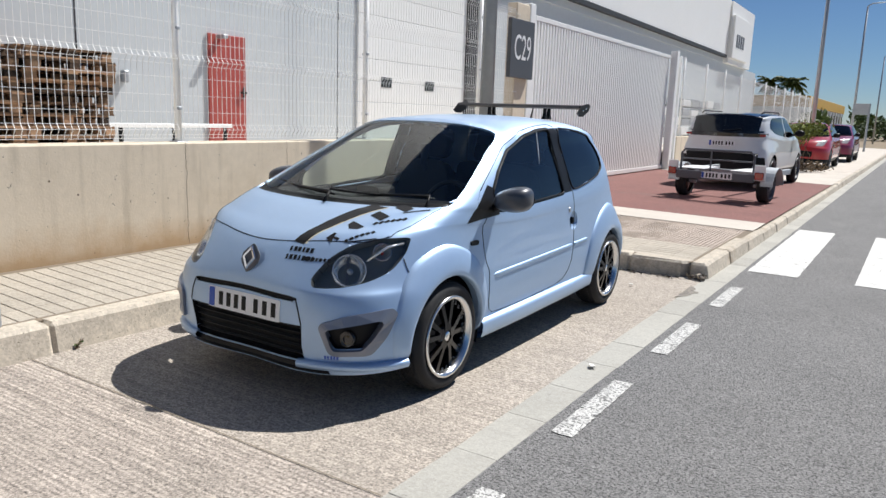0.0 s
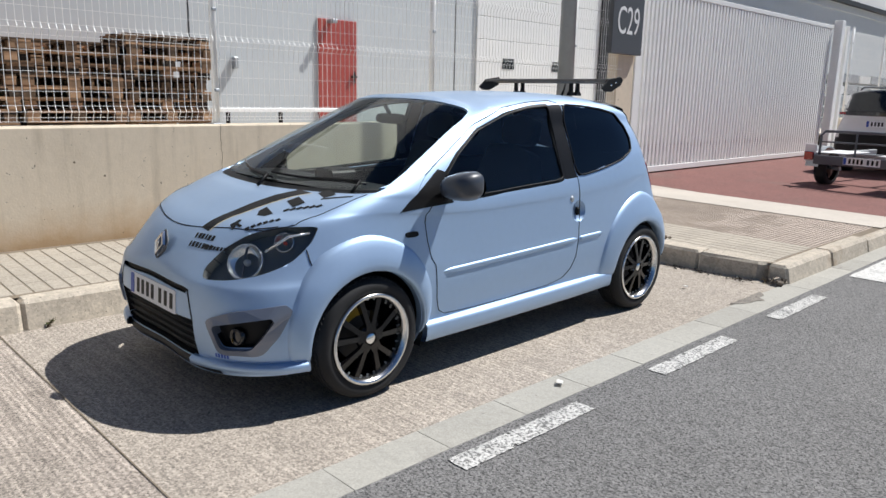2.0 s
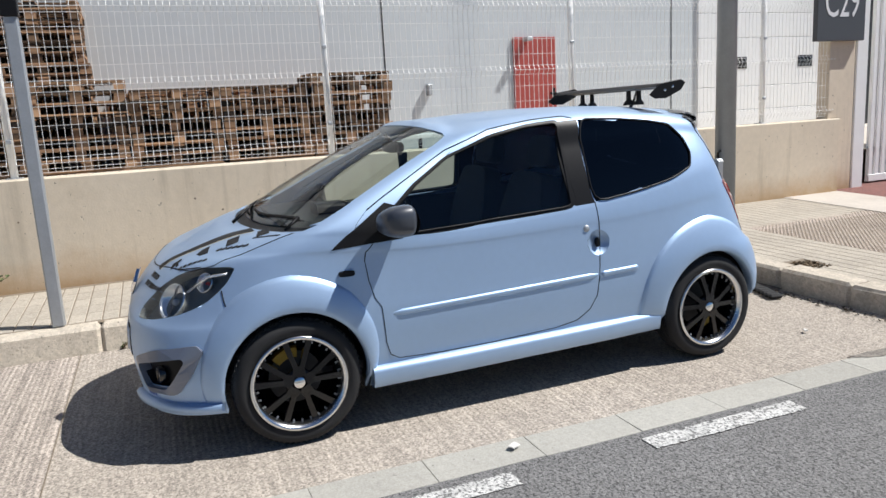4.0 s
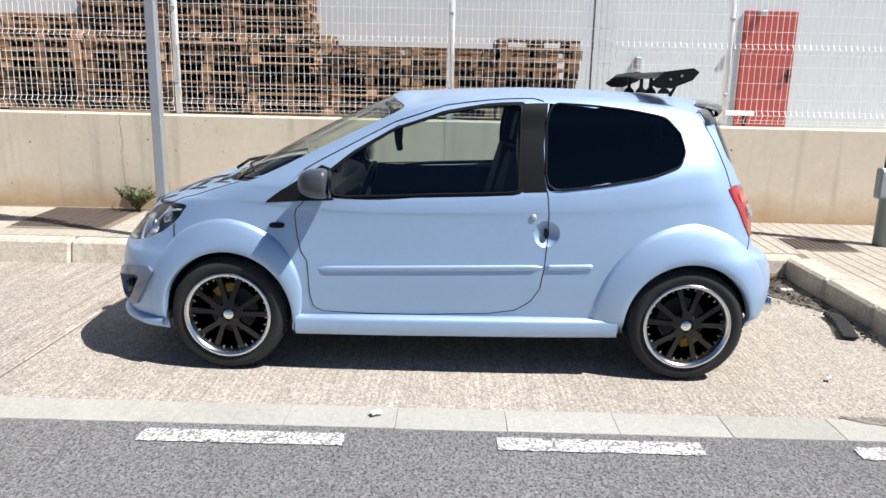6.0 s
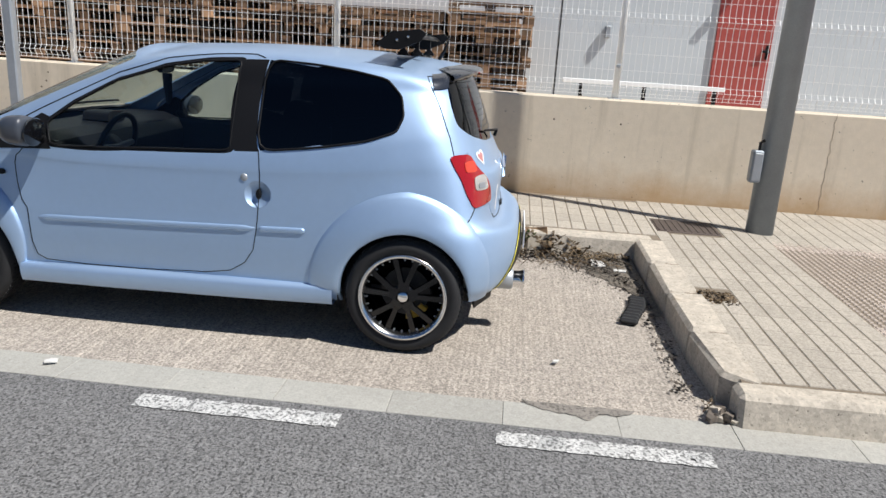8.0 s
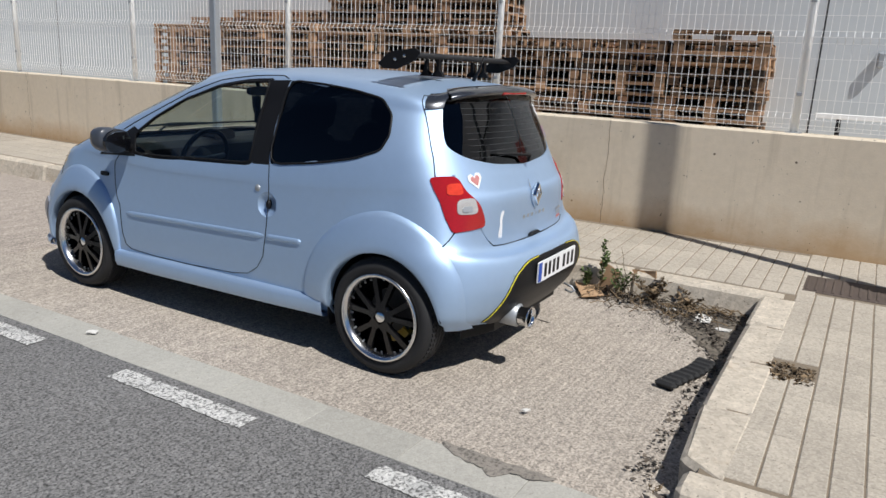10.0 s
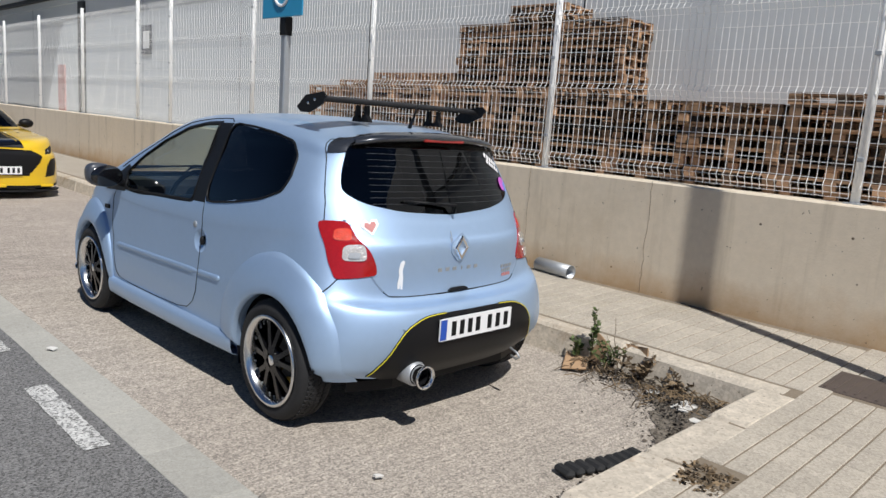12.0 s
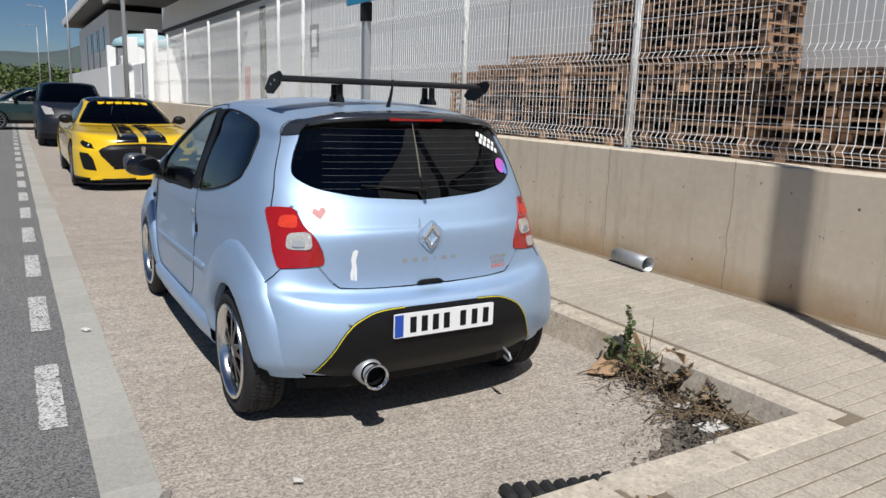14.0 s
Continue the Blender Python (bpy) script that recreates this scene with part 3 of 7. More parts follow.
part("lettering", text_bm("C29", 0.48, Matrix(((0, 0, 1, 0.073), (1, 0, 0, 0), (0, 1, 0, 0), (0, 0, 0, 1))) @ Matrix.Diagonal((0.72, 1.15, 1, 1))), M_WHITE, sg, "white lettering C29")

# street lamp, sign post
lp = thing("street_lamp", pose(-4.66, 8.12, pave_z(-4.66)), "grey galvanised lamp column on the pavement", "street lamp")
bm = tube([(0, 0, 0), (0, 0, 9)], 0.108, 20, r2=0.07)
bmesh.ops.transform(bm, matrix=Matrix.Rotation(-SUN_AZ, 4, "Z") @ Matrix.Diagonal((.6, 1, 1, 1)), verts=bm.verts)      # a flattened, oval section
part("column", bm, M_LAMP_GREY, lp, smooth=True)
part("service_box", box(-0.02, 0.07, -0.17, -0.085, 0.42, 0.68, 0.012), M_LAMP_GREY, lp)
part("box_lid", box(0.07, 0.078, -0.16, -0.095, 0.44, 0.66, 0.004), M_GALV, lp)
part("box_cable", tube([(.03, -.12, .68), (.03, -.12, .74), (.03, -.09, .76)], .012, 6), M_BLACK, lp)
ps = thing("parking_sign", pose(-4.30, 1.96, pave_z(-4.3)), "blue parking sign on a galvanised post", "traffic sign")
part("post", box(-0.035, 0.035, -0.042, 0.042, 0, 3.2, 0.01), M_GALV, ps)
part("bracket", box(-0.042, 0.047, -0.05, 0.05, 2.05, 2.23, 0.006), M_BLACK, ps)
part("ring", tube([(0.062, 0.13 * math.cos(k * math.pi / 12), 2.46 + 0.13 * math.sin(k * math.pi / 12)) for k in range(24)], 0.016, 6, True), M_WHITE, ps, "white ring printed on the plate")
part("plate", box(0.045, 0.06, -0.36, 0.36, 2.22, 2.94, 0.004), surf("sign_blue", (0.03, 0.30, 0.52), 0.4, var=0.03), ps)


def board_mesh(name, x, y, z):
    bm = box(-x / 2, x / 2, -y / 2, y / 2, -z / 2, z / 2)
    me = bpy.data.meshes.new(name)
    bm.to_mesh(me)
    bm.free()
    me.materials.append(M_WOOD)
    return me


BOARDS = {"deck_board": board_mesh("deck_board", 1.2, 0.105, 0.022), "cross_board": board_mesh("cross_board", 0.14, 0.8, 0.022), "block": board_mesh("block", 0.14, 0.1, 0.078), "foot_board": board_mesh("foot_board", 1.2, 0.1, 0.022)}
LAYOUT = [("block", x, y, 0.061) for x in (-0.53, 0, 0.53) for y in (-0.345, 0, 0.345)] + [("foot_board", 0, y, 0.011) for y in (-0.345, 0, 0.345)]
LAYOUT += [("cross_board", x, 0, 0.111) for x in (-0.53, 0, 0.53)] + [("deck_board", 0, y, 0.133) for y in (-0.345, -0.172, 0, 0.172, 0.345)]
rnd = random.Random(3)


def pallet(m, broken=0.0):
    p = thing("pallet", m, "weathered wooden pallet stacked in the yard", "pallet", "stacked pallets")
    for name, x, y, z in LAYOUT:
        if name == "deck_board" and rnd.random() < broken:
            continue
        o = new(name, BOARDS[name])
        o.parent = p
        o.location = (x, y, z)
        o.rotation_euler = (0, 0, radians(rnd.uniform(-1.6, 1.6)))
    return p


STACKS = [(5.55, 10), (4.32, 9), (3.09, 9), (1.86, 10), (0.63, 10), (-0.60, 10), (-1.83, 10), (-3.06, 10), (-4.29, 9)]
TALL = [(1.42, 18), (0.19, 20), (-1.04, 18)]
for y, count in TALL:
    for j in range(9, count):
        pallet(pose(-10.80 + rnd.uniform(-0.04, 0.04), y + rnd.uniform(-0.03, 0.03), 0.70 + j * 0.1455, 0, 0, 90 + rnd.uniform(-2.5, 2.5)), 0.1)
for y, count in STACKS:
    for j in range(count):
        m = pose(-9.95 + rnd.uniform(-0.07, 0.07), y + rnd.uniform(-0.04, 0.04), 0.70 + j * 0.1455, 0, 0, 90 + rnd.uniform(-3.5, 3.5))
        pallet(m, 0.12)
# the row behind, seen only in slits
bm = bmesh.new()
for y, count in [(5.4, 9), (4.15, 9), (2.85, 9)] + [(y, 9) for y, c in TALL] + [(-2.3, 12), (-3.55, 12), (-4.8, 11), (-6.05, 10)]:
    for j in range(count):
        m = pose(-10.82, y + rnd.uniform(-0.04, 0.04), 0.70 + j * 0.1455, 0, 0, 90 + rnd.uniform(-2, 2))
        for name, x, w, z in LAYOUT:
            sx, sy, sz = {"deck_board": (0.6, 0.052, 0.011), "cross_board": (0.07, 0.4, 0.011), "block": (0.07, 0.05, 0.039), "foot_board": (0.6, 0.05, 0.011)}[name]
            add_box(bm, x - sx, x + sx, w - sy, w + sy, z - sz, z + sz, 0, m)
tagged(mesh_ob("pallet_row", bm, M_WOOD), "further rows of stacked wooden pallets", "pallets", kind="stuff")

# ---- lofted car bodies ----
class Loft:
    """Half a car body: a smooth sheet through design lines that run from the sill up to the roof."""

    def __init__(self, lines, step=0.05):
        self.step = step
        self.P = np.array(lines, float)               # line, level, (x, s, z)
        self.nu, self.nv = self.P.shape[0] - 1, self.P.shape[1] - 1
        P = self.P
        flip = np.array((-1, 1, 1))
        ext = np.concatenate([(P[1] * flip)[None], P, (P[-2] * flip)[None]])
        low = 2 * ext[:, :1] - ext[:, 1:2]
        self.E = np.concatenate([low, ext, (ext[:, -2] * flip)[:, None]], axis=1)
        us, vs = np.arange(0, self.nu + 1e-6, step), np.arange(0, self.nv + 1e-6, step)
        self.gu, self.gv = np.meshgrid(us, vs, indexing="ij")
        self.G = self.at(self.gu.ravel(), self.gv.ravel()).reshape(*self.gu.shape, 3)

    @staticmethod
    def weights(t):
        return np.stack([(-t + 2 * t**2 - t**3) / 2, (2 - 5 * t**2 + 3 * t**3) / 2, (t + 4 * t**2 - 3 * t**3) / 2, (t**3 - t**2) / 2])

    def at(self, u, v):
        u, v = np.clip(np.atleast_1d(np.asarray(u, float)), 0, self.nu), np.clip(np.atleast_1d(np.asarray(v, float)), 0, self.nv)
        iu, iv = np.minimum(u.astype(int), self.nu - 1), np.minimum(v.astype(int), self.nv - 1)
        wu, wv = self.weights(u - iu), self.weights(v - iv)
        out = np.zeros((len(u), 3))
        for a in range(4):
            for b in range(4):
                out += (wu[a] * wv[b])[:, None] * self.E[iu + a, iv + b]
        return out

    def normal(self, u, v):
        e = 0.01
        u, v = np.atleast_1d(np.asarray(u, float)), np.atleast_1d(np.asarray(v, float))
        u, v = np.clip(u, e, self.nu - e), np.clip(v, e, self.nv - 2 * e)
        n = np.cross(self.at(u + e, v) - self.at(u - e, v), self.at(u, v + e) - self.at(u, v - e))
        return n / np.maximum(np.linalg.norm(n, axis=1), 1e-9)[:, None]

    def find(self, kind, *c):
        """The sheet's place (u, v) for a point given from the side (s, z), the front or rear (x, z), from above (x, s) or in space."""
        if kind == "uv":
            return c
        G = self.G
        if kind == "side":
            d = (G[..., 1] - c[0]) ** 2 + (G[..., 2] - c[1]) ** 2 + (G[..., 0] < 0.3) * 9
        elif kind in ("front", "rear"):
            d = (G[..., 0] - c[0]) ** 2 + (G[..., 2] - c[1]) ** 2 + ((G[..., 1] > 0.9) if kind == "front" else (G[..., 1] < 2.0)) * 9
        elif kind == "top":
            d = (G[..., 0] - c[0]) ** 2 + (G[..., 1] - c[1]) ** 2 + (self.gv < 4.9) * 9
        else:
            d = ((G - np.array(c)) ** 2).sum(-1)
        i = np.unravel_index(np.argmin(d), d.shape)
        u, v = self.gu[i], self.gv[i]
        uu, vv = np.meshgrid(np.linspace(u - self.step, u + self.step, 19), np.linspace(v - self.step, v + self.step, 19), indexing="ij")
        Q = self.at(uu.ravel(), vv.ravel())
        if kind == "side":
            d = (Q[:, 1] - c[0]) ** 2 + (Q[:, 2] - c[1]) ** 2
        elif kind in ("front", "rear"):
            d = (Q[:, 0] - c[0]) ** 2 + (Q[:, 2] - c[1]) ** 2
        elif kind == "top":
            d = (Q[:, 0] - c[0]) ** 2 + (Q[:, 1] - c[1]) ** 2
        else:
            d = ((Q - np.array(c)) ** 2).sum(-1)
        k = np.argmin(d)
        return float(np.clip(uu.ravel()[k], 0, self.nu)), float(np.clip(vv.ravel()[k], 0, self.nv))

    def side_x(self, s, z):
        """Half the body's width at a place seen from the side."""
        return float(self.at(*self.find("side", s, z))[0][0])

    def on(self, kind, *c, lift=0.0):
        """The point of the sheet there, lifted off it, and its normal."""
        u, v = self.find(kind, *c)
        n = self.normal(u, v)[0]
        return Vector(self.at(u, v)[0] + n * lift), Vector(n)


def inside(poly, x, y):
    hit = False
    for (x0, y0), (x1, y1) in zip(poly, poly[1:] + poly[:1]):
        if (y0 > y) != (y1 > y) and x < (x1 - x0) * (y - y0) / (y1 - y0) + x0:
            hit = not hit
    return hit


def cut_body(loft, cuts, nu, nv, base):
    """Cuts outlines into the flat sheet (u, v), then shapes the pieces on the body. Returns {name: (faces of (u, v))}."""
    bm = bmesh.new()
    du, dv = loft.nu / nu, loft.nv / nv
    vs = [[bm.verts.new((i * du, j * dv, 0)) for j in range(nv + 1)] for i in range(nu + 1)]
    for i in range(nu):
        for j in range(nv):
            bm.faces.new((vs[i][j], vs[i + 1][j], vs[i + 1][j + 1], vs[i][j + 1]))
    for name, poly in cuts:
        lo_u, hi_u = min(p[0] for p in poly) - 2 * du, max(p[0] for p in poly) + 2 * du
        lo_v, hi_v = min(p[1] for p in poly) - 2 * dv, max(p[1] for p in poly) + 2 * dv
        cand = {f for f in bm.faces if lo_u < f.verts[0].co.x < hi_u and lo_v < f.verts[0].co.y < hi_v}
        bounds = {}
        for p, q in zip(poly, poly[1:] + poly[:1]):
            d = Vector((q[0] - p[0], q[1] - p[1], 0))
            if d.length < 1e-5:
                continue
            x0, x1, y0, y1 = min(p[0], q[0]), max(p[0], q[0]), min(p[1], q[1]), max(p[1], q[1])
            near = []
            for f in cand:
                b = bounds.get(f)
                if b is None:
                    xs, ys = [v.co.x for v in f.verts], [v.co.y for v in f.verts]
                    b = bounds[f] = (min(xs), max(xs), min(ys), max(ys))
                if b[1] >= x0 and b[0] <= x1 and b[3] >= y0 and b[2] <= y1:
                    near.append(f)
            if not near:
                continue
            geom = list({v for f in near for v in f.verts}) + list({e for f in near for e in f.edges}) + near
            r = bmesh.ops.bisect_plane(bm, geom=geom, dist=1e-5, plane_co=(p[0], p[1], 0), plane_no=(-d.y, d.x, 0))
            for f in near:
                bounds.pop(f, None)
            cand = {f for f in cand if f.is_valid} | {g for g in r["geom"] if isinstance(g, bmesh.types.BMFace)}
    groups = {}
    bm.verts.index_update()
    for f in bm.faces:
        c = f.calc_center_median()
        for name, poly in cuts:
            if inside(poly, c.x, c.y):
                groups.setdefault(name, []).append([(v.co.x, v.co.y) for v in f.verts])
                break
        else:
            groups.setdefault(base, []).append([(v.co.x, v.co.y) for v in f.verts])
    bm.free()
    return groups


def shape(loft, faces, sides=(1,), lift=0.0, flange=0.012, gap=0.0, mirror_join=False):
    """A mesh of cut pieces on the body: lifted off it, its rim turned in by flange; sides 1 and -1 are left and right."""
    bm = bmesh.new()
    keys = sorted({(round(u, 5), round(v, 5)) for f in faces for u, v in f})
    ua, va = np.array([k[0] for k in keys]), np.array([k[1] for k in keys])
    P, N = loft.at(ua, va), loft.normal(ua, va)
    for side in sides:
        idx = {}
        for k, p, n in zip(keys, P, N):
            q = p + n * lift
            idx[k] = bm.verts.new((q[0] * side, q[1], q[2]))
        for f in faces:
            vs = []
            for u, v in f:
                w = idx[(round(u, 5), round(v, 5))]
                if w not in vs:
                    vs.append(w)
            if len(vs) > 2:
                try:
                    bm.faces.new(vs if side > 0 else vs[::-1])
                except ValueError:
                    pass
    bmesh.ops.remove_doubles(bm, verts=bm.verts, dist=0.002)
    bmesh.ops.dissolve_degenerate(bm, edges=bm.edges, dist=0.001)
    bm.normal_update()
    normals = {v: v.normal.copy() for v in bm.verts}
    # cracks left between cells are no rim: both ends of such an edge see another boundary edge close beside it
    rim = [e for e in bm.edges if e.is_boundary]
    cells = {}
    for e in rim:
        c = (e.verts[0].co + e.verts[1].co) / 2
        cells.setdefault(tuple(round(t / .02) for t in c), []).append((e, c))
    cracks = set()
    for e in rim:
        c, d = (e.verts[0].co + e.verts[1].co) / 2, (e.verts[1].co - e.verts[0].co)
        n, size = e.link_faces[0].normal, d.length
        k = tuple(round(t / .02) for t in c)
        inward = e.link_faces[0].calc_center_median() - c
        for g in [(a, b, c0) for a in (-1, 0, 1) for b in (-1, 0, 1) for c0 in (-1, 0, 1)]:
            for e2, c2 in cells.get((k[0] + g[0], k[1] + g[1], k[2] + g[2]), ()):
                if e2 is e or e2.link_faces[0] is e.link_faces[0]:
                    continue
                a, b = e2.verts[0].co, (e2.verts[1].co - e2.verts[0].co)
                if b.length < 1e-6:
                    continue
                t = max(0.0, min(1.0, (c - a).dot(b) / b.length_squared))
                if (a + b * t - c).length < .0025 and abs(b.normalized().dot(d.normalized())) > .9 and (e2.link_faces[0].calc_center_median() - c2).dot(inward) < 0:
                    cracks.add(e)
    rim = [e for e in rim if e not in cracks]
    if gap:
        shift = {}
        for e in rim:
            f = e.link_faces[0]
            d = (e.verts[1].co - e.verts[0].co).normalized()
            inw = f.normal.cross(d)
            if inw.dot(f.calc_center_median() - e.verts[0].co) < 0:
                inw = -inw
            for v in e.verts:
                shift.setdefault(v, []).append(inw)
        for v, ds in shift.items():
            v.co += sum(ds, Vector()).normalized() * gap
    if flange and rim:
        r = bmesh.ops.extrude_edge_only(bm, edges=rim)
        back = {}
        for v in [g for g in r["geom"] if isinstance(g, bmesh.types.BMVert)]:
            for e in v.link_edges:
                o = e.other_vert(v)
                if o in normals:
                    back[v] = normals[o]
        for v, n in back.items():
            v.co -= n * flange
        for e in rim:
            e.smooth = False
    return bm


def bridge(a, b, n, bulge):
    """n levels between two levels of design lines, swollen outwards."""
    a, b = np.array(a, float), np.array(b, float)
    out = []
    for k in range(1, n + 1):
        t = k / (n + 1)
        out.append(a + (b - a) * t + np.array(bulge) * 4 * t * (1 - t))
    return out

# ---- the silver-blue hatchback ----
# Design lines from the nose's middle round the side to the tail's middle. Each: lip, lower skirt, bumper, bumper top,
# lamp foot, shoulder, belt, roof edge, roof middle, as (half width, length from the front axle, height).
HATCH = [
    [(0, -.655, .185), (0, -.69, .31), (0, -.715, .46), (0, -.70, .585), (0, -.672, .66), (0, -.555, .80), (0, -.07, .985), (0, .80, 1.428), (0, .88, 1.440)],
    [(.38, -.66, .185), (.39, -.68, .30), (.40, -.70, .45), (.40, -.685, .575), (.40, -.648, .64), (.37, -.49, .822), (.38, -.04, .99), (.30, .82, 1.420), (0, .92, 1.446)],
    [(.64, -.55, .195), (.655, -.555, .295), (.665, -.56, .45), (.655, -.54, .575), (.635, -.50, .64), (.60, -.36, .838), (.64, .05, .995), (.46, .865, 1.398), (0, 1.0, 1.452)],
    [(.775, -.33, .205), (.79, -.325, .30), (.79, -.315, .45), (.775, -.30, .58), (.755, -.28, .65), (.715, -.20, .85), (.735, .16, .995), (.545, .93, 1.374), (0, 1.08, 1.457)],
    [(.77, .0, .20), (.80, .0, .31), (.812, .0, .46), (.81, .0, .59), (.80, .0, .67), (.772, .06, .85), (.772, .36, .985), (.575, 1.06, 1.390), (0, 1.2, 1.464)],
    [(.745, .6, .20), (.80, .6, .31), (.818, .6, .45), (.818, .6, .57), (.812, .6, .65), (.80, .6, .82), (.787, .72, .935), (.588, 1.25, 1.408), (0, 1.38, 1.472)],
    [(.745, 1.2, .21), (.80, 1.2, .31), (.820, 1.2, .45), (.822, 1.2, .57), (.816, 1.2, .65), (.805, 1.2, .82), (.788, 1.2, .950), (.596, 1.5, 1.418), (0, 1.6, 1.478)],
    [(.75, 1.9, .225), (.805, 1.9, .31), (.820, 1.9, .46), (.82, 1.9, .58), (.815, 1.9, .66), (.80, 1.9, .84), (.775, 1.86, 1.005), (.588, 1.9, 1.415), (0, 1.92, 1.474)],
    [(.77, 2.37, .26), (.81, 2.37, .32), (.82, 2.37, .46), (.815, 2.37, .60), (.80, 2.37, .68), (.77, 2.35, .87), (.735, 2.30, 1.085), (.570, 2.22, 1.395), (0, 2.18, 1.462)],
    [(.72, 2.70, .30), (.755, 2.73, .345), (.762, 2.735, .47), (.745, 2.715, .625), (.722, 2.675, .70), (.692, 2.62, .88), (.652, 2.53, 1.11), (.535, 2.43, 1.362), (0, 2.36, 1.448)],
    [(.43, 2.82, .27), (.44, 2.88, .35), (.45, 2.915, .47), (.44, 2.885, .61), (.43, 2.785, .655), (.42, 2.775, .87), (.42, 2.675, 1.06), (.36, 2.535, 1.392), (0, 2.44, 1.440)],
    [(0, 2.84, .26), (0, 2.905, .35), (0, 2.94, .47), (0, 2.91, .605), (0, 2.805, .645), (0, 2.80, .87), (0, 2.72, 1.03), (0, 2.575, 1.408), (0, 2.50, 1.430)],
]


def levels(lines, hood=0.012, glass_out=0.012, crown=0.012):
    """Adds the levels between shoulder and belt, belt and roof edge, roof edge and middle."""
    out = []
    n = len(lines)
    for i, l in enumerate(lines):
        front = max(0.0, 1 - i / 4.0)
        rear = max(0.0, (i - n + 4) / 3.0)
        side = 1 - max(front, rear)
        l = [np.array(p, float) for p in l]
        a = bridge(l[5], l[6], 2, (0.006 * side, -0.2 * hood * front, hood * 1.6 * front))
        b = bridge(l[6], l[7], 2, (glass_out * side + 0.004, -glass_out * 1.2 * front + glass_out * rear, glass_out * 0.8 * front))
        c = bridge(l[7], l[8], 1, (0.02 * side, 0, crown * (0.6 + side)))
        out.append(l[:6] + a + [l[6]] + b + [l[7]] + c + [l[8]])
    return out


hatch = Loft(levels(HATCH))


def uvs(loft, kind, pts, r=0.0, steps=3):
    q = [loft.find(kind, *p) if isinstance(p[0], (int, float)) else loft.find(*p) for p in pts]
    return rounded(q, r, steps) if r else q


def arc(cx, cz, r, a0, a1, n):
    return [(cx + r * math.cos(radians(a0 + (a1 - a0) * k / n)), cz + r * math.sin(radians(a0 + (a1 - a0) * k / n))) for k in range(n + 1)]


def arch_cut(loft, s, z, r):
    return [(loft.find("side", s + r, 0.20)[0], -1.0)] + uvs(loft, "side", arc(s, z, r, -14, 194, 26)) + [(loft.find("side", s - r, 0.20)[0], -1.0)]


DOOR = [(.395, 1.05), (.402, .90), (.414, .60), (.426, .42), (.445, .355), (.49, .328), (.70, .320), (1.0, .322), (1.35, .338), (1.48, .36), (1.56, .41), (1.605, .48), (1.62, .58), (1.622, .97), (1.618, 1.36), (1.60, 1.41), (1.55, 1.424), (1.35, 1.414), (1.1, 1.380), (.85, 1.295), (.65, 1.19), (.48, 1.10)]
DOOR_GLASS = [(.56, .93), (1.0, .945), (1.495, .968), (1.497, 1.392), (1.30, 1.378), (1.10, 1.342), (.85, 1.258), (.66, 1.145), (.53, 1.04)]
QUARTER = [(1.628, .975), (1.9, 1.008), (2.15, 1.055), (2.285, 1.105), (2.315, 1.18), (2.295, 1.27), (2.22, 1.345), (2.05, 1.375), (1.85, 1.394), (1.628, 1.403)]
HEAD = [(.715, -.215, .856), (.735, -.27, .79), (.71, -.37, .71), (.64, -.485, .655), (.54, -.585, .625), (.43, -.650, .622), (.405, -.63, .67), (.44, -.55, .755), (.51, -.455, .822), (.60, -.355, .855)]
TAIL = [(.693, 2.545, 1.0), (.60, 2.652, 1.012), (.565, 2.715, .92), (.498, 2.778, .768), (.61, 2.765, .764), (.714, 2.72, .766), (.722, 2.66, .84), (.708, 2.60, .93)]
HOOD = [("uv", -.6, 5.02), (0.0, -.555, .803), (.18, -.54, .815), (.37, -.485, .826), (.47, -.455, .836), (.56, -.40, .83), (.64, -.30, .855), (.665, -.215, .90), (.70, -.06, .955), (.712, .05, .985), ("uv", 2.0, 7.75), ("uv", 1.0, 7.75), ("uv", -.6, 7.75)]
T_EDGE = [(.54, 2.405, 1.385), (.60, 2.47, 1.22), (.64, 2.53, 1.08), (.665, 2.56, 1.0)]
TAILGATE = [("uv", 11.6, 11.35), ("uv", 10.0, 11.3)] + T_EDGE + [(.655, 2.60, .985), (.60, 2.70, .90), (.55, 2.765, .785), (.47, 2.785, .69), (.44, 2.785, .665), (.35, 2.79, .653), (0, 2.805, .648), ("uv", 11.6, 4.0)]
B_FRONT = [("uv", -.6, -.6), (.77, -.33, .20), ("side", -.335, .40), ("side", -.19, .60), ("side", -.29, .752), ("side", -.32, .80), (.66, -.33, .815), (.56, -.43, .80), (.47, -.458, .833), (.37, -.485, .823), (.18, -.54, .812), (0, -.555, .80), ("uv", -.6, 4.98)]
B_REAR = [("uv", 11.6, -.6), ("uv", 11.6, 3.98), (0, 2.805, .645), (.44, 2.785, .662), (.47, 2.785, .685), (.55, 2.765, .78), (.65, 2.75, .79), ("side", 2.68, .79), ("side", 2.69, .755), ("side", 2.53, .62), ("side", 2.69, .40), ("uv", 8.9, -.6)]
QUARTER_ROUND = [QUARTER[0]] + rounded(QUARTER[1:9], 0.22, 3)[2:-2] + [QUARTER[9]]
DIFF_EDGE = uvs(hatch, "space", rounded([(.585, 2.80, .30), (.57, 2.81, .32), (.515, 2.865, .40), (.44, 2.905, .525), (.33, 2.93, .582), (.20, 2.935, .59), (0, 2.935, .588)], .45, 4)[5:-5] + [(0, 2.935, .588)])
P_DOOR = uvs(hatch, "side", DOOR)
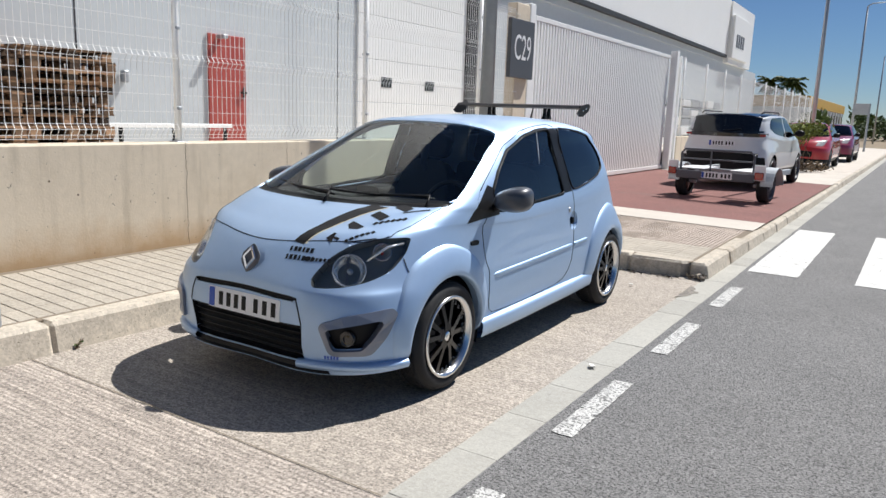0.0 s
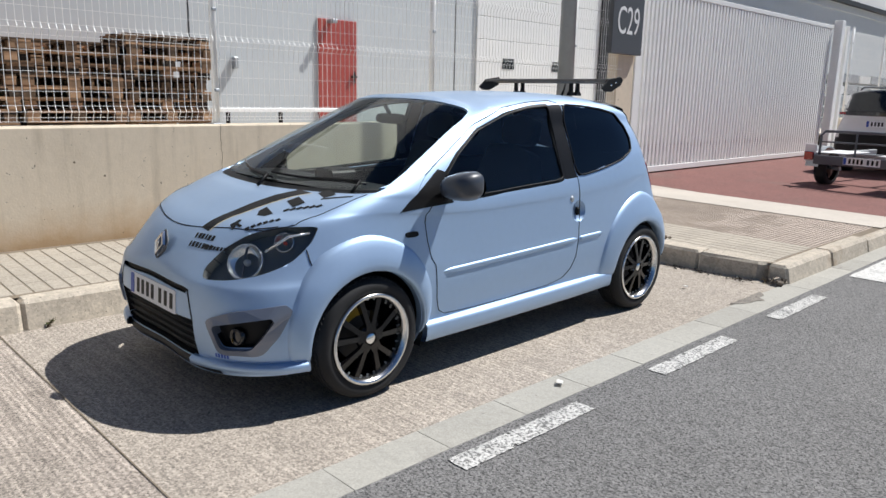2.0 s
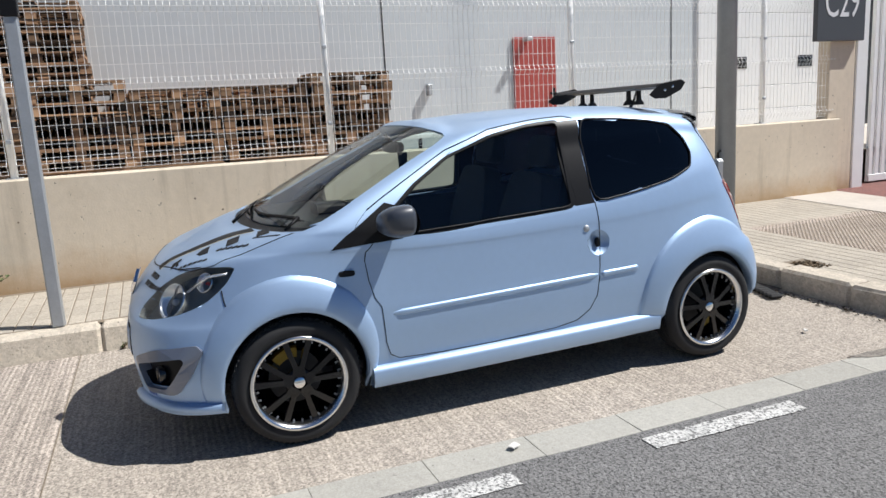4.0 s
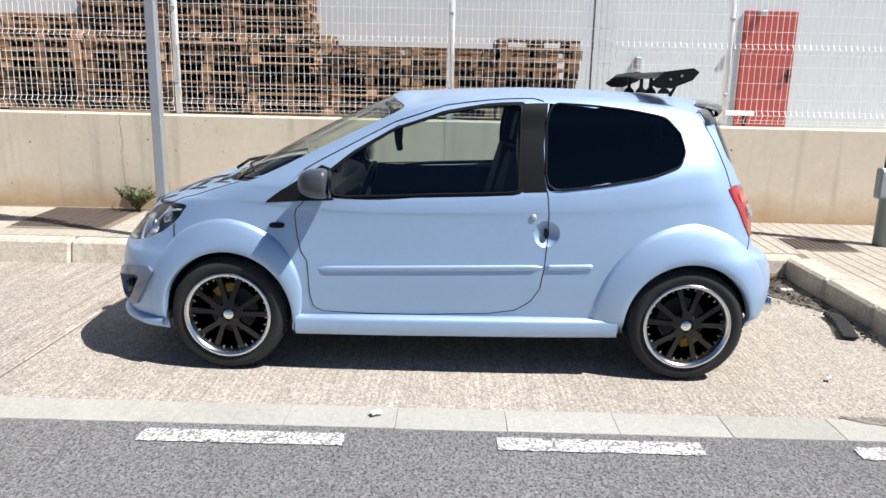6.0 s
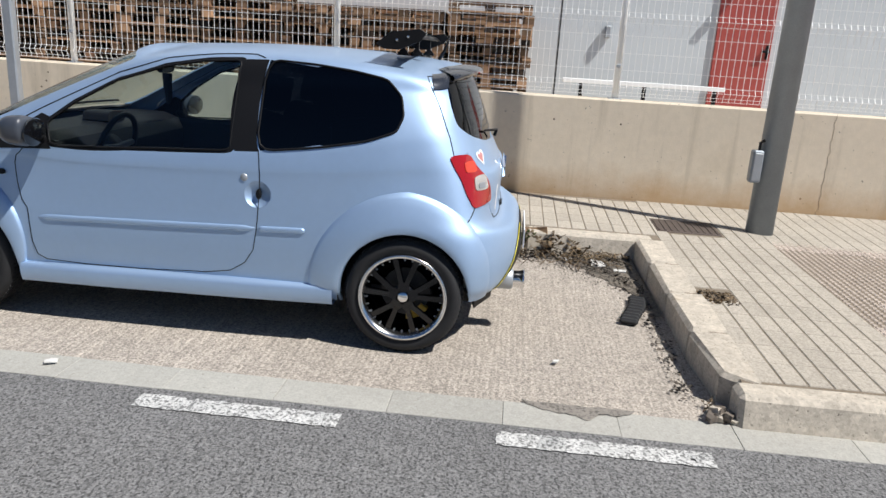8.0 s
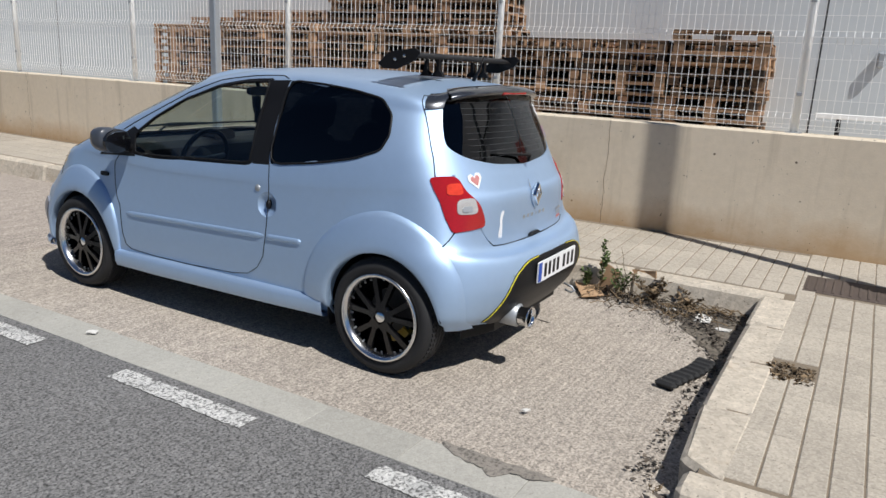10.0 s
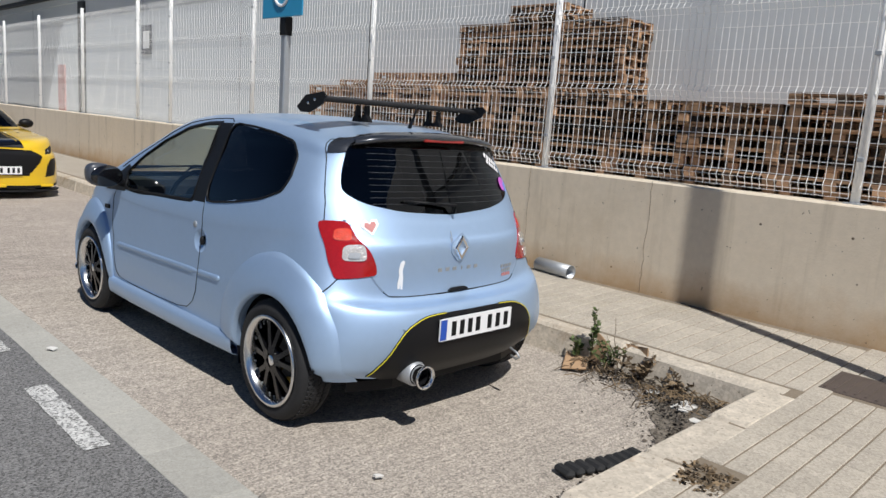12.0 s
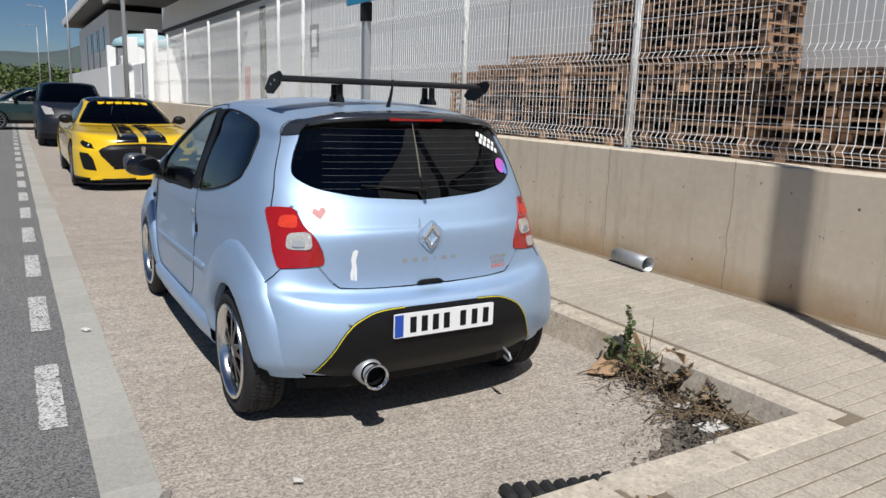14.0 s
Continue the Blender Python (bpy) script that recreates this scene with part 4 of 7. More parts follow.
GRILLE = [(0, .245), (.40, .255), (.395, .33), (.405, .435), (0, .425)]
cuts = [
    ("arch", arch_cut(hatch, 0.0, .30, .330)),
    ("arch", arch_cut(hatch, 2.368, .30, .325)),
    ("dish", uvs(hatch, "side", arc(1.625, .762, .066, 0, 345, 23))),
    ("side_window", uvs(hatch, "side", DOOR_GLASS, 0.12)),
    ("window_frame", uvs(hatch, "side", rounded([(1.05 + (s - 1.05) * 1.035 - .01 * (s < .7), 1.15 + (z - 1.15) * 1.07) for s, z in DOOR_GLASS], .12, 3))),
    ("b_pillar", uvs(hatch, "side", [(1.503, .966), (1.6235, .972), (1.6235, 1.403), (1.503, 1.397)])),
    ("quarter_window", uvs(hatch, "side", QUARTER_ROUND)),
    ("mirror_patch", uvs(hatch, "side", [(.20, .885), (.55, .905), (.555, .96), (.53, 1.06), (.485, 1.075), (.37, 1.0), (.28, .945)])),
    ("headlight", uvs(hatch, "space", HEAD, 0.3)),
    ("tail_lamp", uvs(hatch, "space", TAIL, 0.2)),
    ("windscreen", [(-.6, 8.02), (1.0, 8.02), (2.0, 8.04), (2.62, 8.06), (2.86, 8.2), (2.93, 8.6), (2.9, 10.5), (2.8, 10.85), (2.55, 10.94), (1.5, 10.95), (-.6, 10.95)]),
    ("rear_window", [(11.6, 8.0)] + uvs(hatch, "space", [(.0, 2.722, 1.032)] + rounded([(.0, 2.722, 1.032), (.30, 2.70, 1.045), (.50, 2.645, 1.085), (.592, 2.575, 1.14), (.575, 2.545, 1.24), (.505, 2.50, 1.372), (.30, 2.53, 1.392), (0, 2.56, 1.40)], .4, 4)[5:-5] + [(0, 2.56, 1.40)]) + [(11.6, 10.9)]),
    ("cheek", [(8.93, 10.35), (9.5, 10.42), (9.62, 10.75), (9.72, 11.25), (8.98, 11.2)]),
    ("hood", uvs(hatch, "space", HOOD)),
    ("cowl", [(-.6, 7.75), (2.0, 7.75), (2.75, 7.8), (2.9, 8.1), (2.6, 8.06), (2.0, 8.04), (1.0, 8.02), (-.6, 8.02)]),
    ("tailgate", uvs(hatch, "space", TAILGATE)),
    ("grille", uvs(hatch, "front", GRILLE[1:4]) + [("uv", -.6, 1.8)[1:], (-.6, .5)]),
    ("grille_slot", [(-.6, 2.78), (.85, 2.76), (.92, 2.9), (.80, 2.96), (-.6, 2.97)]),
    ("fog_opening", uvs(hatch, "space", [(.50, -.64, .455), (.70, -.48, .475), (.715, -.45, .44), (.67, -.53, .345), (.55, -.62, .335)], 0.15)),
    ("diffuser", [(11.6, -.6), (10.2, -.6)] + DIFF_EDGE + [(11.6, 2.85)]),
    ("bumper_front", uvs(hatch, "space", B_FRONT)),
    ("bumper_rear", uvs(hatch, "space", B_REAR)),
    ("door", P_DOOR),
]
pieces = cut_body(hatch, cuts, 150, 104, "body")
CAR_X, CAR_Y = -2.815, 3.19
car = thing("hatchback_car", pose(CAR_X, CAR_Y, 0), "silver-blue small hatchback with black alloy wheels, parked in the bay", "car")
BOTH = (1, -1)
M_GRAPHITE = surf("graphite_film", (.035, .039, .047), .22, .3, var=.06, coat=1.0)


def seam(points, sides, parent, r=.0022, mat=M_BLACK, lift=.0004):
    """A dark shut line sunk between two panels."""
    dense = []
    for (u0, v0), (u1, v1) in zip(points, points[1:]):
        dense += [(u0 + (u1 - u0) * k / 6, v0 + (v1 - v0) * k / 6) for k in range(6)]
    dense.append(points[-1])
    dense = [(min(max(u, 0), hatch.nu), min(max(v, 0), hatch.nv)) for u, v in dense]
    P, N = hatch.at([p[0] for p in dense], [p[1] for p in dense]), hatch.normal([p[0] for p in dense], [p[1] for p in dense])
    for side in sides:
        pts = [Vector((side * c[0], c[1], c[2])) for c in P + N * lift]
        keep = [pts[0]]
        for p in pts[1:]:
            if (p - keep[-1]).length > .002:
                keep.append(p)
        part("seam", tube(keep, r, 6), mat, parent, smooth=True)


body = part("body", shape(hatch, pieces["body"], BOTH), M_PAINT, car, smooth=True)
hood = part("hood", shape(hatch, pieces["hood"], BOTH, gap=0.0018, flange=0.02), M_PAINT, car, smooth=True)
tailgate = part("tailgate", shape(hatch, pieces["tailgate"], BOTH, gap=0.0018, flange=0.02), M_PAINT, car, smooth=True)
b_front = part("front_bumper", shape(hatch, pieces["bumper_front"], BOTH, gap=0.0018, flange=0.02), M_PAINT, car, smooth=True)
b_rear = part("rear_bumper", shape(hatch, pieces["bumper_rear"], BOTH, gap=0.0018, flange=0.02), M_PAINT, car, smooth=True)
part("windscreen", shape(hatch, pieces["windscreen"], BOTH, -0.003, 0.0), M_WS_GLASS, car, smooth=True).visible_shadow = False
part("rear_window", shape(hatch, pieces["rear_window"], BOTH, -0.003, 0.0), M_DARK_GLASS, tailgate, smooth=True)
part("cowl", shape(hatch, pieces["cowl"], BOTH, -0.012), M_BLACK, car, smooth=True)
part("lower_grille", shape(hatch, pieces["grille"], BOTH, -0.03, -0.03), M_BLACK, b_front, smooth=True)
part("grille_slot", shape(hatch, pieces["grille_slot"], BOTH, -0.015, -0.015), M_BLACK, b_front, smooth=True)
part("diffuser", shape(hatch, pieces["diffuser"], BOTH, 0.004), M_BLACK, b_rear, "black rear skirt", smooth=True)
seam(P_DOOR[1:14], BOTH, car)
seam(P_DOOR[15:] + P_DOOR[:1], BOTH, car, .003, lift=.0012)
seam(uvs(hatch, "space", HOOD[1:10]), BOTH, car)
seam(uvs(hatch, "space", TAILGATE[1:6]), BOTH, tailgate, .003)
seam(uvs(hatch, "space", TAILGATE[9:13]), BOTH, car)
seam(uvs(hatch, "side", [(-.19, .60), (-.29, .752)]), BOTH, car, .003)
seam([(.90, 2.88), (.965, 2.4), hatch.find("front", .405, .437)], BOTH, b_front, .0035)
seam(uvs(hatch, "side", [(2.53, .62), (2.69, .755)]), BOTH, car, .003)
for side in BOTH:
    door = part("door", shape(hatch, pieces["door"], (side,), gap=0.0018, flange=0.02), M_PAINT, car, smooth=True)
    part("window", shape(hatch, pieces["side_window"], (side,), -0.006, -0.006), M_SIDE_GLASS, door, smooth=True).visible_shadow = False
    part("window_frame", shape(hatch, pieces["window_frame"], (side,), 0.001), M_BLACK, door, smooth=True)
    part("pillar_trim", shape(hatch, pieces["b_pillar"], (side,), 0.0015), M_BLACK, door, smooth=True)
    part("spoiler_cheek", shape(hatch, pieces["cheek"], (side,), 0.006), M_GRAPHITE, tailgate, smooth=True)
    part("quarter_window", shape(hatch, pieces["quarter_window"], (side,), -0.001), M_DARK_GLASS, car, smooth=True)
    part("mirror_patch", shape(hatch, pieces["mirror_patch"], (side,), 0.002), M_BLACK, door, smooth=True)
    lamp = part("headlight", shape(hatch, pieces["headlight"], (side,), -0.001), M_LENS, car, "clear headlight lens over dark bezel", smooth=True)
    lamp.visible_shadow = False
    part("bezel", shape(hatch, pieces["headlight"], (side,), -0.05, -0.05), surf("lamp_bezel", (.13, .135, .13), .35, .1, var=.08) if side > 0 else bpy.data.materials["lamp_bezel"], lamp, smooth=True)
    part("tail_lamp", shape(hatch, pieces["tail_lamp"], (side,), 0.006), M_RED_LAMP, car, "red tail lamp with clear lenses", smooth=True)
    part("fog_pocket", shape(hatch, pieces["fog_opening"], (side,), -0.03, -0.03), M_BLACK, b_front, smooth=True)


def wheel(car, side, s, X=0.825, r=0.297, dark=True):
    """Tyre, rim lip, barrel, split spokes, hub cap, brake."""
    k0 = r / 0.297
    m = pose(X * side, s, r) @ Matrix.Diagonal((1, k0, k0, 1)) @ Matrix.Rotation(radians(90 * side), 4, "Y")
    w = part("tyre", lathe([(.222, -.02), (.232, -.006), (.262, .002), (.284, -.012), (.294, -.04), (.297, -.09), (.294, -.15), (.284, -.178), (.24, -.19), (.215, -.18)], m, 64), M_RUBBER, car, smooth=True)
    for k in range(3):
        part("tread_groove", lathe([(.2955 + .0016 * (k == 1), -.058 - .034 * k), (.2985, -.061 - .034 * k), (.2955, -.064 - .034 * k)], m, 48), M_BLACK, w)
    part("rim_lip", lathe([(.224, -.018), (.226, .0), (.220, .006), (.208, .002), (.198, -.022), (.194, -.045)], m, 64), M_POLISHED if car.name.startswith("hatchback") else M_GREY_PLASTIC, w, "polished rim lip" if car.name.startswith("hatchback") else "grey rim lip", smooth=True)
    part("barrel", lathe([(.195, -.04), (.190, -.08), (.19, -.17), (0, -.175)], m, 48), M_WHEEL_BLACK, w, smooth=True)
    part("brake_disc", lathe([(.0, -.115), (.125, -.115), (.125, -.125), (0, -.125)], m, 40), M_DISC, w, smooth=False)
    for k in range(5):
        # each spoke leaves the hub broad and forks into two prongs that dip towards the rim
        bm = bmesh.new()
        for outline in ([(-.030, .030), (.030, .030), (.026, .078), (-.026, .078)], [(.001, .066), (.0264, .070), (.068, .186), (.041, .195)], [(-.0264, .070), (-.001, .066), (-.041, .195), (-.068, .186)]):
            add_prism(bm, outline, .024)
        for v in bm.verts:
            rad = math.hypot(v.co.x, v.co.y)
            v.co.z += -.052 + .022 * max(0.0, 1 - rad / .15) - (.012 if v.co.z < .01 and rad > .14 else 0)
        bmesh.ops.recalc_face_normals(bm, faces=bm.faces)
        bmesh.ops.transform(bm, matrix=m @ Matrix.Rotation(radians(72 * k + 16), 4, "Z"), verts=bm.verts)
        part("spoke", bm, M_WHEEL_BLACK if dark else M_GREY_PLASTIC, w)
        part("bolt", lathe([(0, -.018), (.006, -.018), (.008, -.024), (.008, -.03)], m @ Matrix.Rotation(radians(72 * k), 4, "Z") @ Matrix.Translation((.045, 0, 0)), 8), M_CHROME, w)
    bm = bmesh.new()
    for k in range(30):
        bmesh.ops.create_cube(bm, size=.007, matrix=m @ Matrix.Rotation(radians(12 * k), 4, "Z") @ Matrix.Translation((.1885, 0, -.042)))
    part("rivets", bm, M_GALV, w)["kind"] = "stuff"
    if car.name.startswith("hatchback"):
        bm = bmesh.new()
        for k in range(72):
            for j in range(4):
                a = 5 * k + (2.5 if j % 2 else 0)
                bmesh.ops.create_cube(bm, size=1, matrix=m @ Matrix.Rotation(radians(a), 4, "Z") @ Matrix.Translation((.2955, 0, -.048 - .032 * j)) @ Matrix.Rotation(radians(25 if j < 2 else -25), 4, "X") @ Matrix.Diagonal((.007, .019, .024, 1)))
        part("tread", bm, M_RUBBER, w)["kind"] = "stuff"
    part("hub", lathe([(0, -.022), (.06, -.026), (.066, -.04), (.06, -.06)], m, 32), M_WHEEL_BLACK, w, smooth=True)
    part("hub_cap", lathe([(0, -.012), (.024, -.013), (.029, -.018), (.029, -.024)], m, 24), M_CHROME, w, "chrome hub cap", smooth=True)
    if not dark:
        return w
    cal = bmesh.new()
    add_prism(cal, arc(0, 0, .145, -26, 26, 8) + arc(0, 0, .10, 26, -26, 8), .04, m @ Matrix.Rotation(radians(200 if s < 1 else 30), 4, "Z") @ Matrix.Translation((0, 0, -.14)))
    part("caliper", cal, M_CALIPER, w, "yellow brake caliper")
    return w


for s in (0.0, 2.368):
    for side in BOTH:
        wheel(car, side, s)

# underbody and wheel housings
UNDER = [(0.0, -.60), (.50, -.58), (.62, -.46), (.62, -.36), (.52, -.34), (.52, .36), (.72, .40), (.72, 2.0), (.52, 2.03), (.52, 2.70), (.62, 2.72), (.40, 2.80), (0.0, 2.80)]
bm = bmesh.new()
add_prism(bm, UNDER + [(-x, s) for x, s in UNDER[::-1][1:-1]], 0.05, pose(0, 0, 0.205))
part("underbody", bm, M_BLACK, car)
for s, r, a0, a1 in ((0.0, .345, -20, 174), (2.368, .34, 6, 200)):
    for side in BOTH:
        bm = bmesh.new()
        rows = [[bm.verts.new((side * x, s + p, z)) for p, z in arc(0, .30, r, a0, a1, 18)] for x in (.50, .80)]
        for a, b, c, d in zip(rows[0], rows[0][1:], rows[1][1:], rows[1]):
            bm.faces.new((a, b, c, d))
        bm.faces.new(rows[0])
        part("wheel_housing", bm, M_BLACK, car)


def strip(points_of, count, levels_of, closed=False):
    """A sheet from points_of(i, level)."""
    bm = bmesh.new()
    g = [[bm.verts.new(points_of(i, l)) for l in levels_of] for i in range(count)]
    for a, b in zip(g, g[1:]):
        for k in range(len(levels_of) - 1):
            bm.faces.new((a[k], b[k], b[k + 1], a[k + 1]))
    bmesh.ops.recalc_face_normals(bm, faces=bm.faces)
    return bm


def flare(s, r_in, shape_of, a0, a1, side):
    """A swollen fender lip round a wheel arch: shape_of(angle) gives its outer radius."""
    def at(i, l):
        a = radians(a0 + (a1 - a0) * i / 44)
        ro = shape_of(math.degrees(a))
        t, lift = l
        r = ro + (r_in - ro) * min(t, 1.0)
        q = max(0.2, 0.30 + r * math.sin(a))
        px = hatch.side_x(s + r * math.cos(a), q)
        edge = math.sin(math.pi * min(1.0, max(0.0, i / 44)) ) ** 0.25
        x = px + lift * (0.25 + 0.75 * edge)
        if t > 1:
            x = px - 0.04
        return Vector((side * x, s + r * math.cos(a), q))
    return strip(at, 45, [(0, 0.0), (0.05, 0.012), (0.14, 0.019), (0.32, 0.025), (0.55, 0.032), (0.80, 0.034), (0.95, 0.031), (1.0, 0.024), (1.01, -0.05)])


def shaper(pairs):
    return lambda a: float(np.interp(a, [p[0] for p in pairs], [p[1] for p in pairs]))


for side in BOTH:
    part("fender_flare", flare(0.0, .332, shaper([(-10, .36), (0, .372), (25, .42), (55, .475), (90, .497), (120, .488), (150, .45), (190, .41)]), -8, 186, side), M_PAINT, car, smooth=True)
    part("fender_flare", flare(2.368, .326, shaper([(-10, .40), (5, .42), (30, .465), (52, .492), (90, .527), (140, .503), (178, .487), (190, .48)]), -4, 183, side), M_PAINT, car, smooth=True)

    def skirt(i, l):
        t = i / 30
        s = .35 + 1.66 * t
        x, z = l
        return Vector((side * (x - .012 * math.cos(t * math.pi) ** 8), s, z + .022 * t))
    part("side_skirt", strip(skirt, 31, [(.80, .312), (.818, .306), (.836, .296), (.842, .278), (.838, .235), (.828, .205), (.80, .197), (.70, .20)]), M_PAINT, car, smooth=True)

    def moulding(a, b):
        def at(i, l):
            t = i / 24
            s = a + (b - a) * t
            z, lift = l
            end = min(1.0, min(t, 1 - t) * 30)
            p, n = hatch.on("side", s, .556 + (s - .47) * .031 + z * (0.35 + 0.65 * end), lift=lift * end)
            return Vector((side * p.x, p.y, p.z))
        return strip(at, 25, [(-.016, -.002), (-.014, .006), (-.008, .009), (.005, .010), (.012, .007), (.015, -.002)])
    dr = [o for o in car.children if o.name.startswith("door")][0 if side > 0 else 1]
    part("moulding", moulding(.468, 1.612), M_PAINT, dr, smooth=True)
    part("moulding", moulding(1.632, 1.865), M_PAINT, car, smooth=True)
    # round door pull and lock
    p, n = hatch.on("side", 1.625, .762)
    mm = Matrix.Translation((side * p.x, p.y, p.z)) @ Vector((side * n.x, n.y, n.z)).to_track_quat("Z", "Y").to_matrix().to_4x4()
    part("handle_ring", lathe([(.068, .0005), (.064, -.003), (.052, -.013), (.034, -.021), (.0, -.025)], mm, 36), M_PAINT, dr, smooth=True)
    part("handle_grip", prism([(.064 * math.cos(radians(a)), .064 * math.sin(radians(a))) for a in range(-58, 59, 8)] + [(.012, .03), (.0, .0), (.012, -.03)], .001, mm @ Matrix.Translation((0, 0, -.03))), M_PAINT, dr)
    part("handle_pivot", lathe([(0, .002), (.014, .0), (.02, -.008), (.02, -.02)], mm @ Matrix.Diagonal((.7, 1.3, 1, 1)), 12), M_BLACK, dr, "black grip of the round door pull")
    p, n = hatch.on("side", 1.556, .842)
    mm = Matrix.Translation((side * p.x, p.y, p.z)) @ Vector((side * n.x, n.y, n.z)).to_track_quat("Z", "Y").to_matrix().to_4x4()
    part("lock", lathe([(0, .006), (.014, .006), (.018, .002), (.019, 0)], mm, 20), M_GALV, dr, smooth=True)
    # side repeater in the fender
    p, n = hatch.on("side", .262, .772)
    part("side_repeater", prism(rounded([(-.038, -.014), (.038, -.014), (.038, .014), (-.038, .014)], .35, 3), .010, Matrix.Translation((side * p.x, p.y, p.z)) @ Vector((side * n.x, n.y, n.z)).to_track_quat("Z", "Y").to_matrix().to_4x4()), M_BLACK, car, "black side repeater lamp")
    # mirror
    bm = bmesh.new()
    bmesh.ops.create_uvsphere(bm, u_segments=32, v_segments=20, radius=1.0)
    for v in bm.verts:
        x, y, z = v.co
        x, y, z = (math.copysign(abs(c) ** e, c) for c, e in ((x, .72), (y, .8), (z, .70)))
        y = y if y < 0 else y * 0.35
        taper = 1.0 - 0.12 * (x < 0) * (-x)
        v.co = Vector((x * .112, y * .115, z * (.072 + .008 * x) * taper + .012 * x))
    bmesh.ops.transform(bm, matrix=pose(side * .905, .515, 1.005, 0, 0, 6 * side), verts=bm.verts)
    mi = part("mirror", bm, surf("mirror_grey", (.05, .057, .072), .4, var=.05, coat=.4) if side > 0 else bpy.data.materials["mirror_grey"], dr, "dark grey door mirror", smooth=True)
    part("mirror_glass", lathe([(0, .002), (.085, .0), (.092, -.006)], pose(side * .905, .557, 1.003, -90, 0, 6 * side) @ Matrix.Diagonal((1.12, .74, 1, 1)), 32), M_GLOSS_BLACK, mi, "dark mirror glass", smooth=True)
    part("mirror_arm", tube([(side * .76, .49, .945), (side * .80, .50, .955), (side * .85, .51, .975)], .026, 10), M_BLACK, dr, smooth=True)
    # window seals
    for outline, host in ((DOOR_GLASS, dr), (QUARTER, car)):
        q = rounded([hatch.find("side", *p) for p in outline], 0.12 if host is dr else 0.22, 3)
        P, N = hatch.at([a for a, b in q], [b for a, b in q]), hatch.normal([a for a, b in q], [b for a, b in q])
        part("seal", tube([(side * a[0], a[1], a[2]) for a in P + N * 0.0025], .005 if host is dr else .006, 6, True), M_BLACK, host, smooth=True)
    # tail lamp lenses, their frames
    for (a, b, c), w, h, mt, lab in (((.612, 2.735, .880), .060, .040, M_CLEAR_LAMP, "clear reversing lens"), ((.620, 2.745, .868), .030, .014, M_GALV, "bulb behind the lens"), ((.642, 2.672, .962), .045, .030, M_DEEP_RED, "orange-red upper lens")):
        p, n = hatch.on("space", a, b, c, lift=.003 if mt is not M_GALV else .0085)
        part("lamp_lens", prism(rounded([(-w, -h), (w, -h), (w * .8, h), (-w * .9, h * .8)], .3, 3), .005, Matrix.Translation((side * p.x, p.y, p.z)) @ Vector((side * n.x, n.y, n.z)).to_track_quat("Z", "Y").to_matrix().to_4x4() @ Matrix.Diagonal((side, 1, 1, 1))), mt, car, lab)
    if side < 0:
        p, n = hatch.on("space", .655, 2.742, .800, lift=.007)
        part("fog_lens", prism(rounded([(-.034, -.026), (.034, -.026), (.034, .026), (-.030, .026)], .3, 3), .005, Matrix.Translation((side * p.x, p.y, p.z)) @ Vector((side * n.x, n.y, n.z)).to_track_quat("Z", "Y").to_matrix().to_4x4()), M_CLEAR_LAMP, car, "small clear lower lens")
    # headlight optics: a large round lamp, a small indicator bowl, a chrome web between
    for (a, b, c), r in (((.548, -.515, .712), .082), ((.648, -.372, .800), .044)):
        p, n = hatch.on("space", a, b, c, lift=-.026)
        n = (Vector((side * n.x, n.y, n.z)) * .72 + Vector((side * .40, -.88, .12)) * .28).normalized()
        mm = Matrix.Translation((side * p.x, p.y, p.z)) @ n.to_track_quat("Z", "Y").to_matrix().to_4x4()
        bowl = part("reflector", lathe([(0, -.045), (r * .35, -.042), (r * .70, -.026), (r * .92, -.004), (r * .97, .004)], mm, 40), M_REFLECTOR, car, "silver lamp reflector", smooth=True)
        part("reflector_ring", lathe([(r * .955, -.012), (r * .97, .006), (r * 1.02, .008), (r * 1.05, .0), (r * 1.05, -.03)], mm, 40), M_CHROME, bowl, smooth=True)
        part("bulb", lathe([(0, -.004), (r * .16, -.008), (r * .20, -.02), (r * .2, -.045)], mm, 20), M_GALV if r > .06 else M_DEEP_RED, bowl, smooth=True)
        if r > .06:
            part("shade_bar", prism([(-.006, -r * .9), (.006, -r * .9), (.006, r * .9), (-.006, r * .9)], .004, mm @ Matrix.Translation((-r * .12, 0, -.012))), M_GREY_PLASTIC, bowl)
    p0, p1 = hatch.on("space", .60, -.44, .752, lift=-.018)[0], hatch.on("space", .70, -.262, .828, lift=-.014)[0]
    part("chrome_web", tube([(side * p0.x, p0.y, p0.z), (side * (p0.x + p1.x) / 2 + side * .012, (p0.y + p1.y) / 2, (p0.z + p1.z) / 2 + .028), (side * p1.x, p1.y, p1.z)], .007, 8), M_REFLECTOR, car, smooth=True)
    # fog lamp surround: an angular grey frame proud of the bumper
    outer = [(.475, -.635, .455), (.60, -.585, .50), (.735, -.42, .53), (.745, -.39, .50), (.72, -.44, .40), (.685, -.51, .305), (.53, -.625, .30)]
    inner = [(.51, -.625, .435), (.61, -.575, .455), (.70, -.47, .475), (.705, -.46, .455), (.68, -.50, .39), (.655, -.54, .335), (.545, -.615, .33)]
    q1, q2 = [hatch.find("space", *p) for p in outer], [hatch.find("space", *p) for p in inner]
    q1, q2 = rounded(q1, .2, 3), rounded(q2, .2, 3)
    rings = []
    for q, lift in ((q1, 0.0), (q1, .016), (q2, .024), (q2, -.03)):
        P, N = hatch.at([a for a, b in q], [b for a, b in q]), hatch.normal([a for a, b in q], [b for a, b in q])
        rings.append([(side * c[0], c[1], c[2]) for c in P + N * lift])
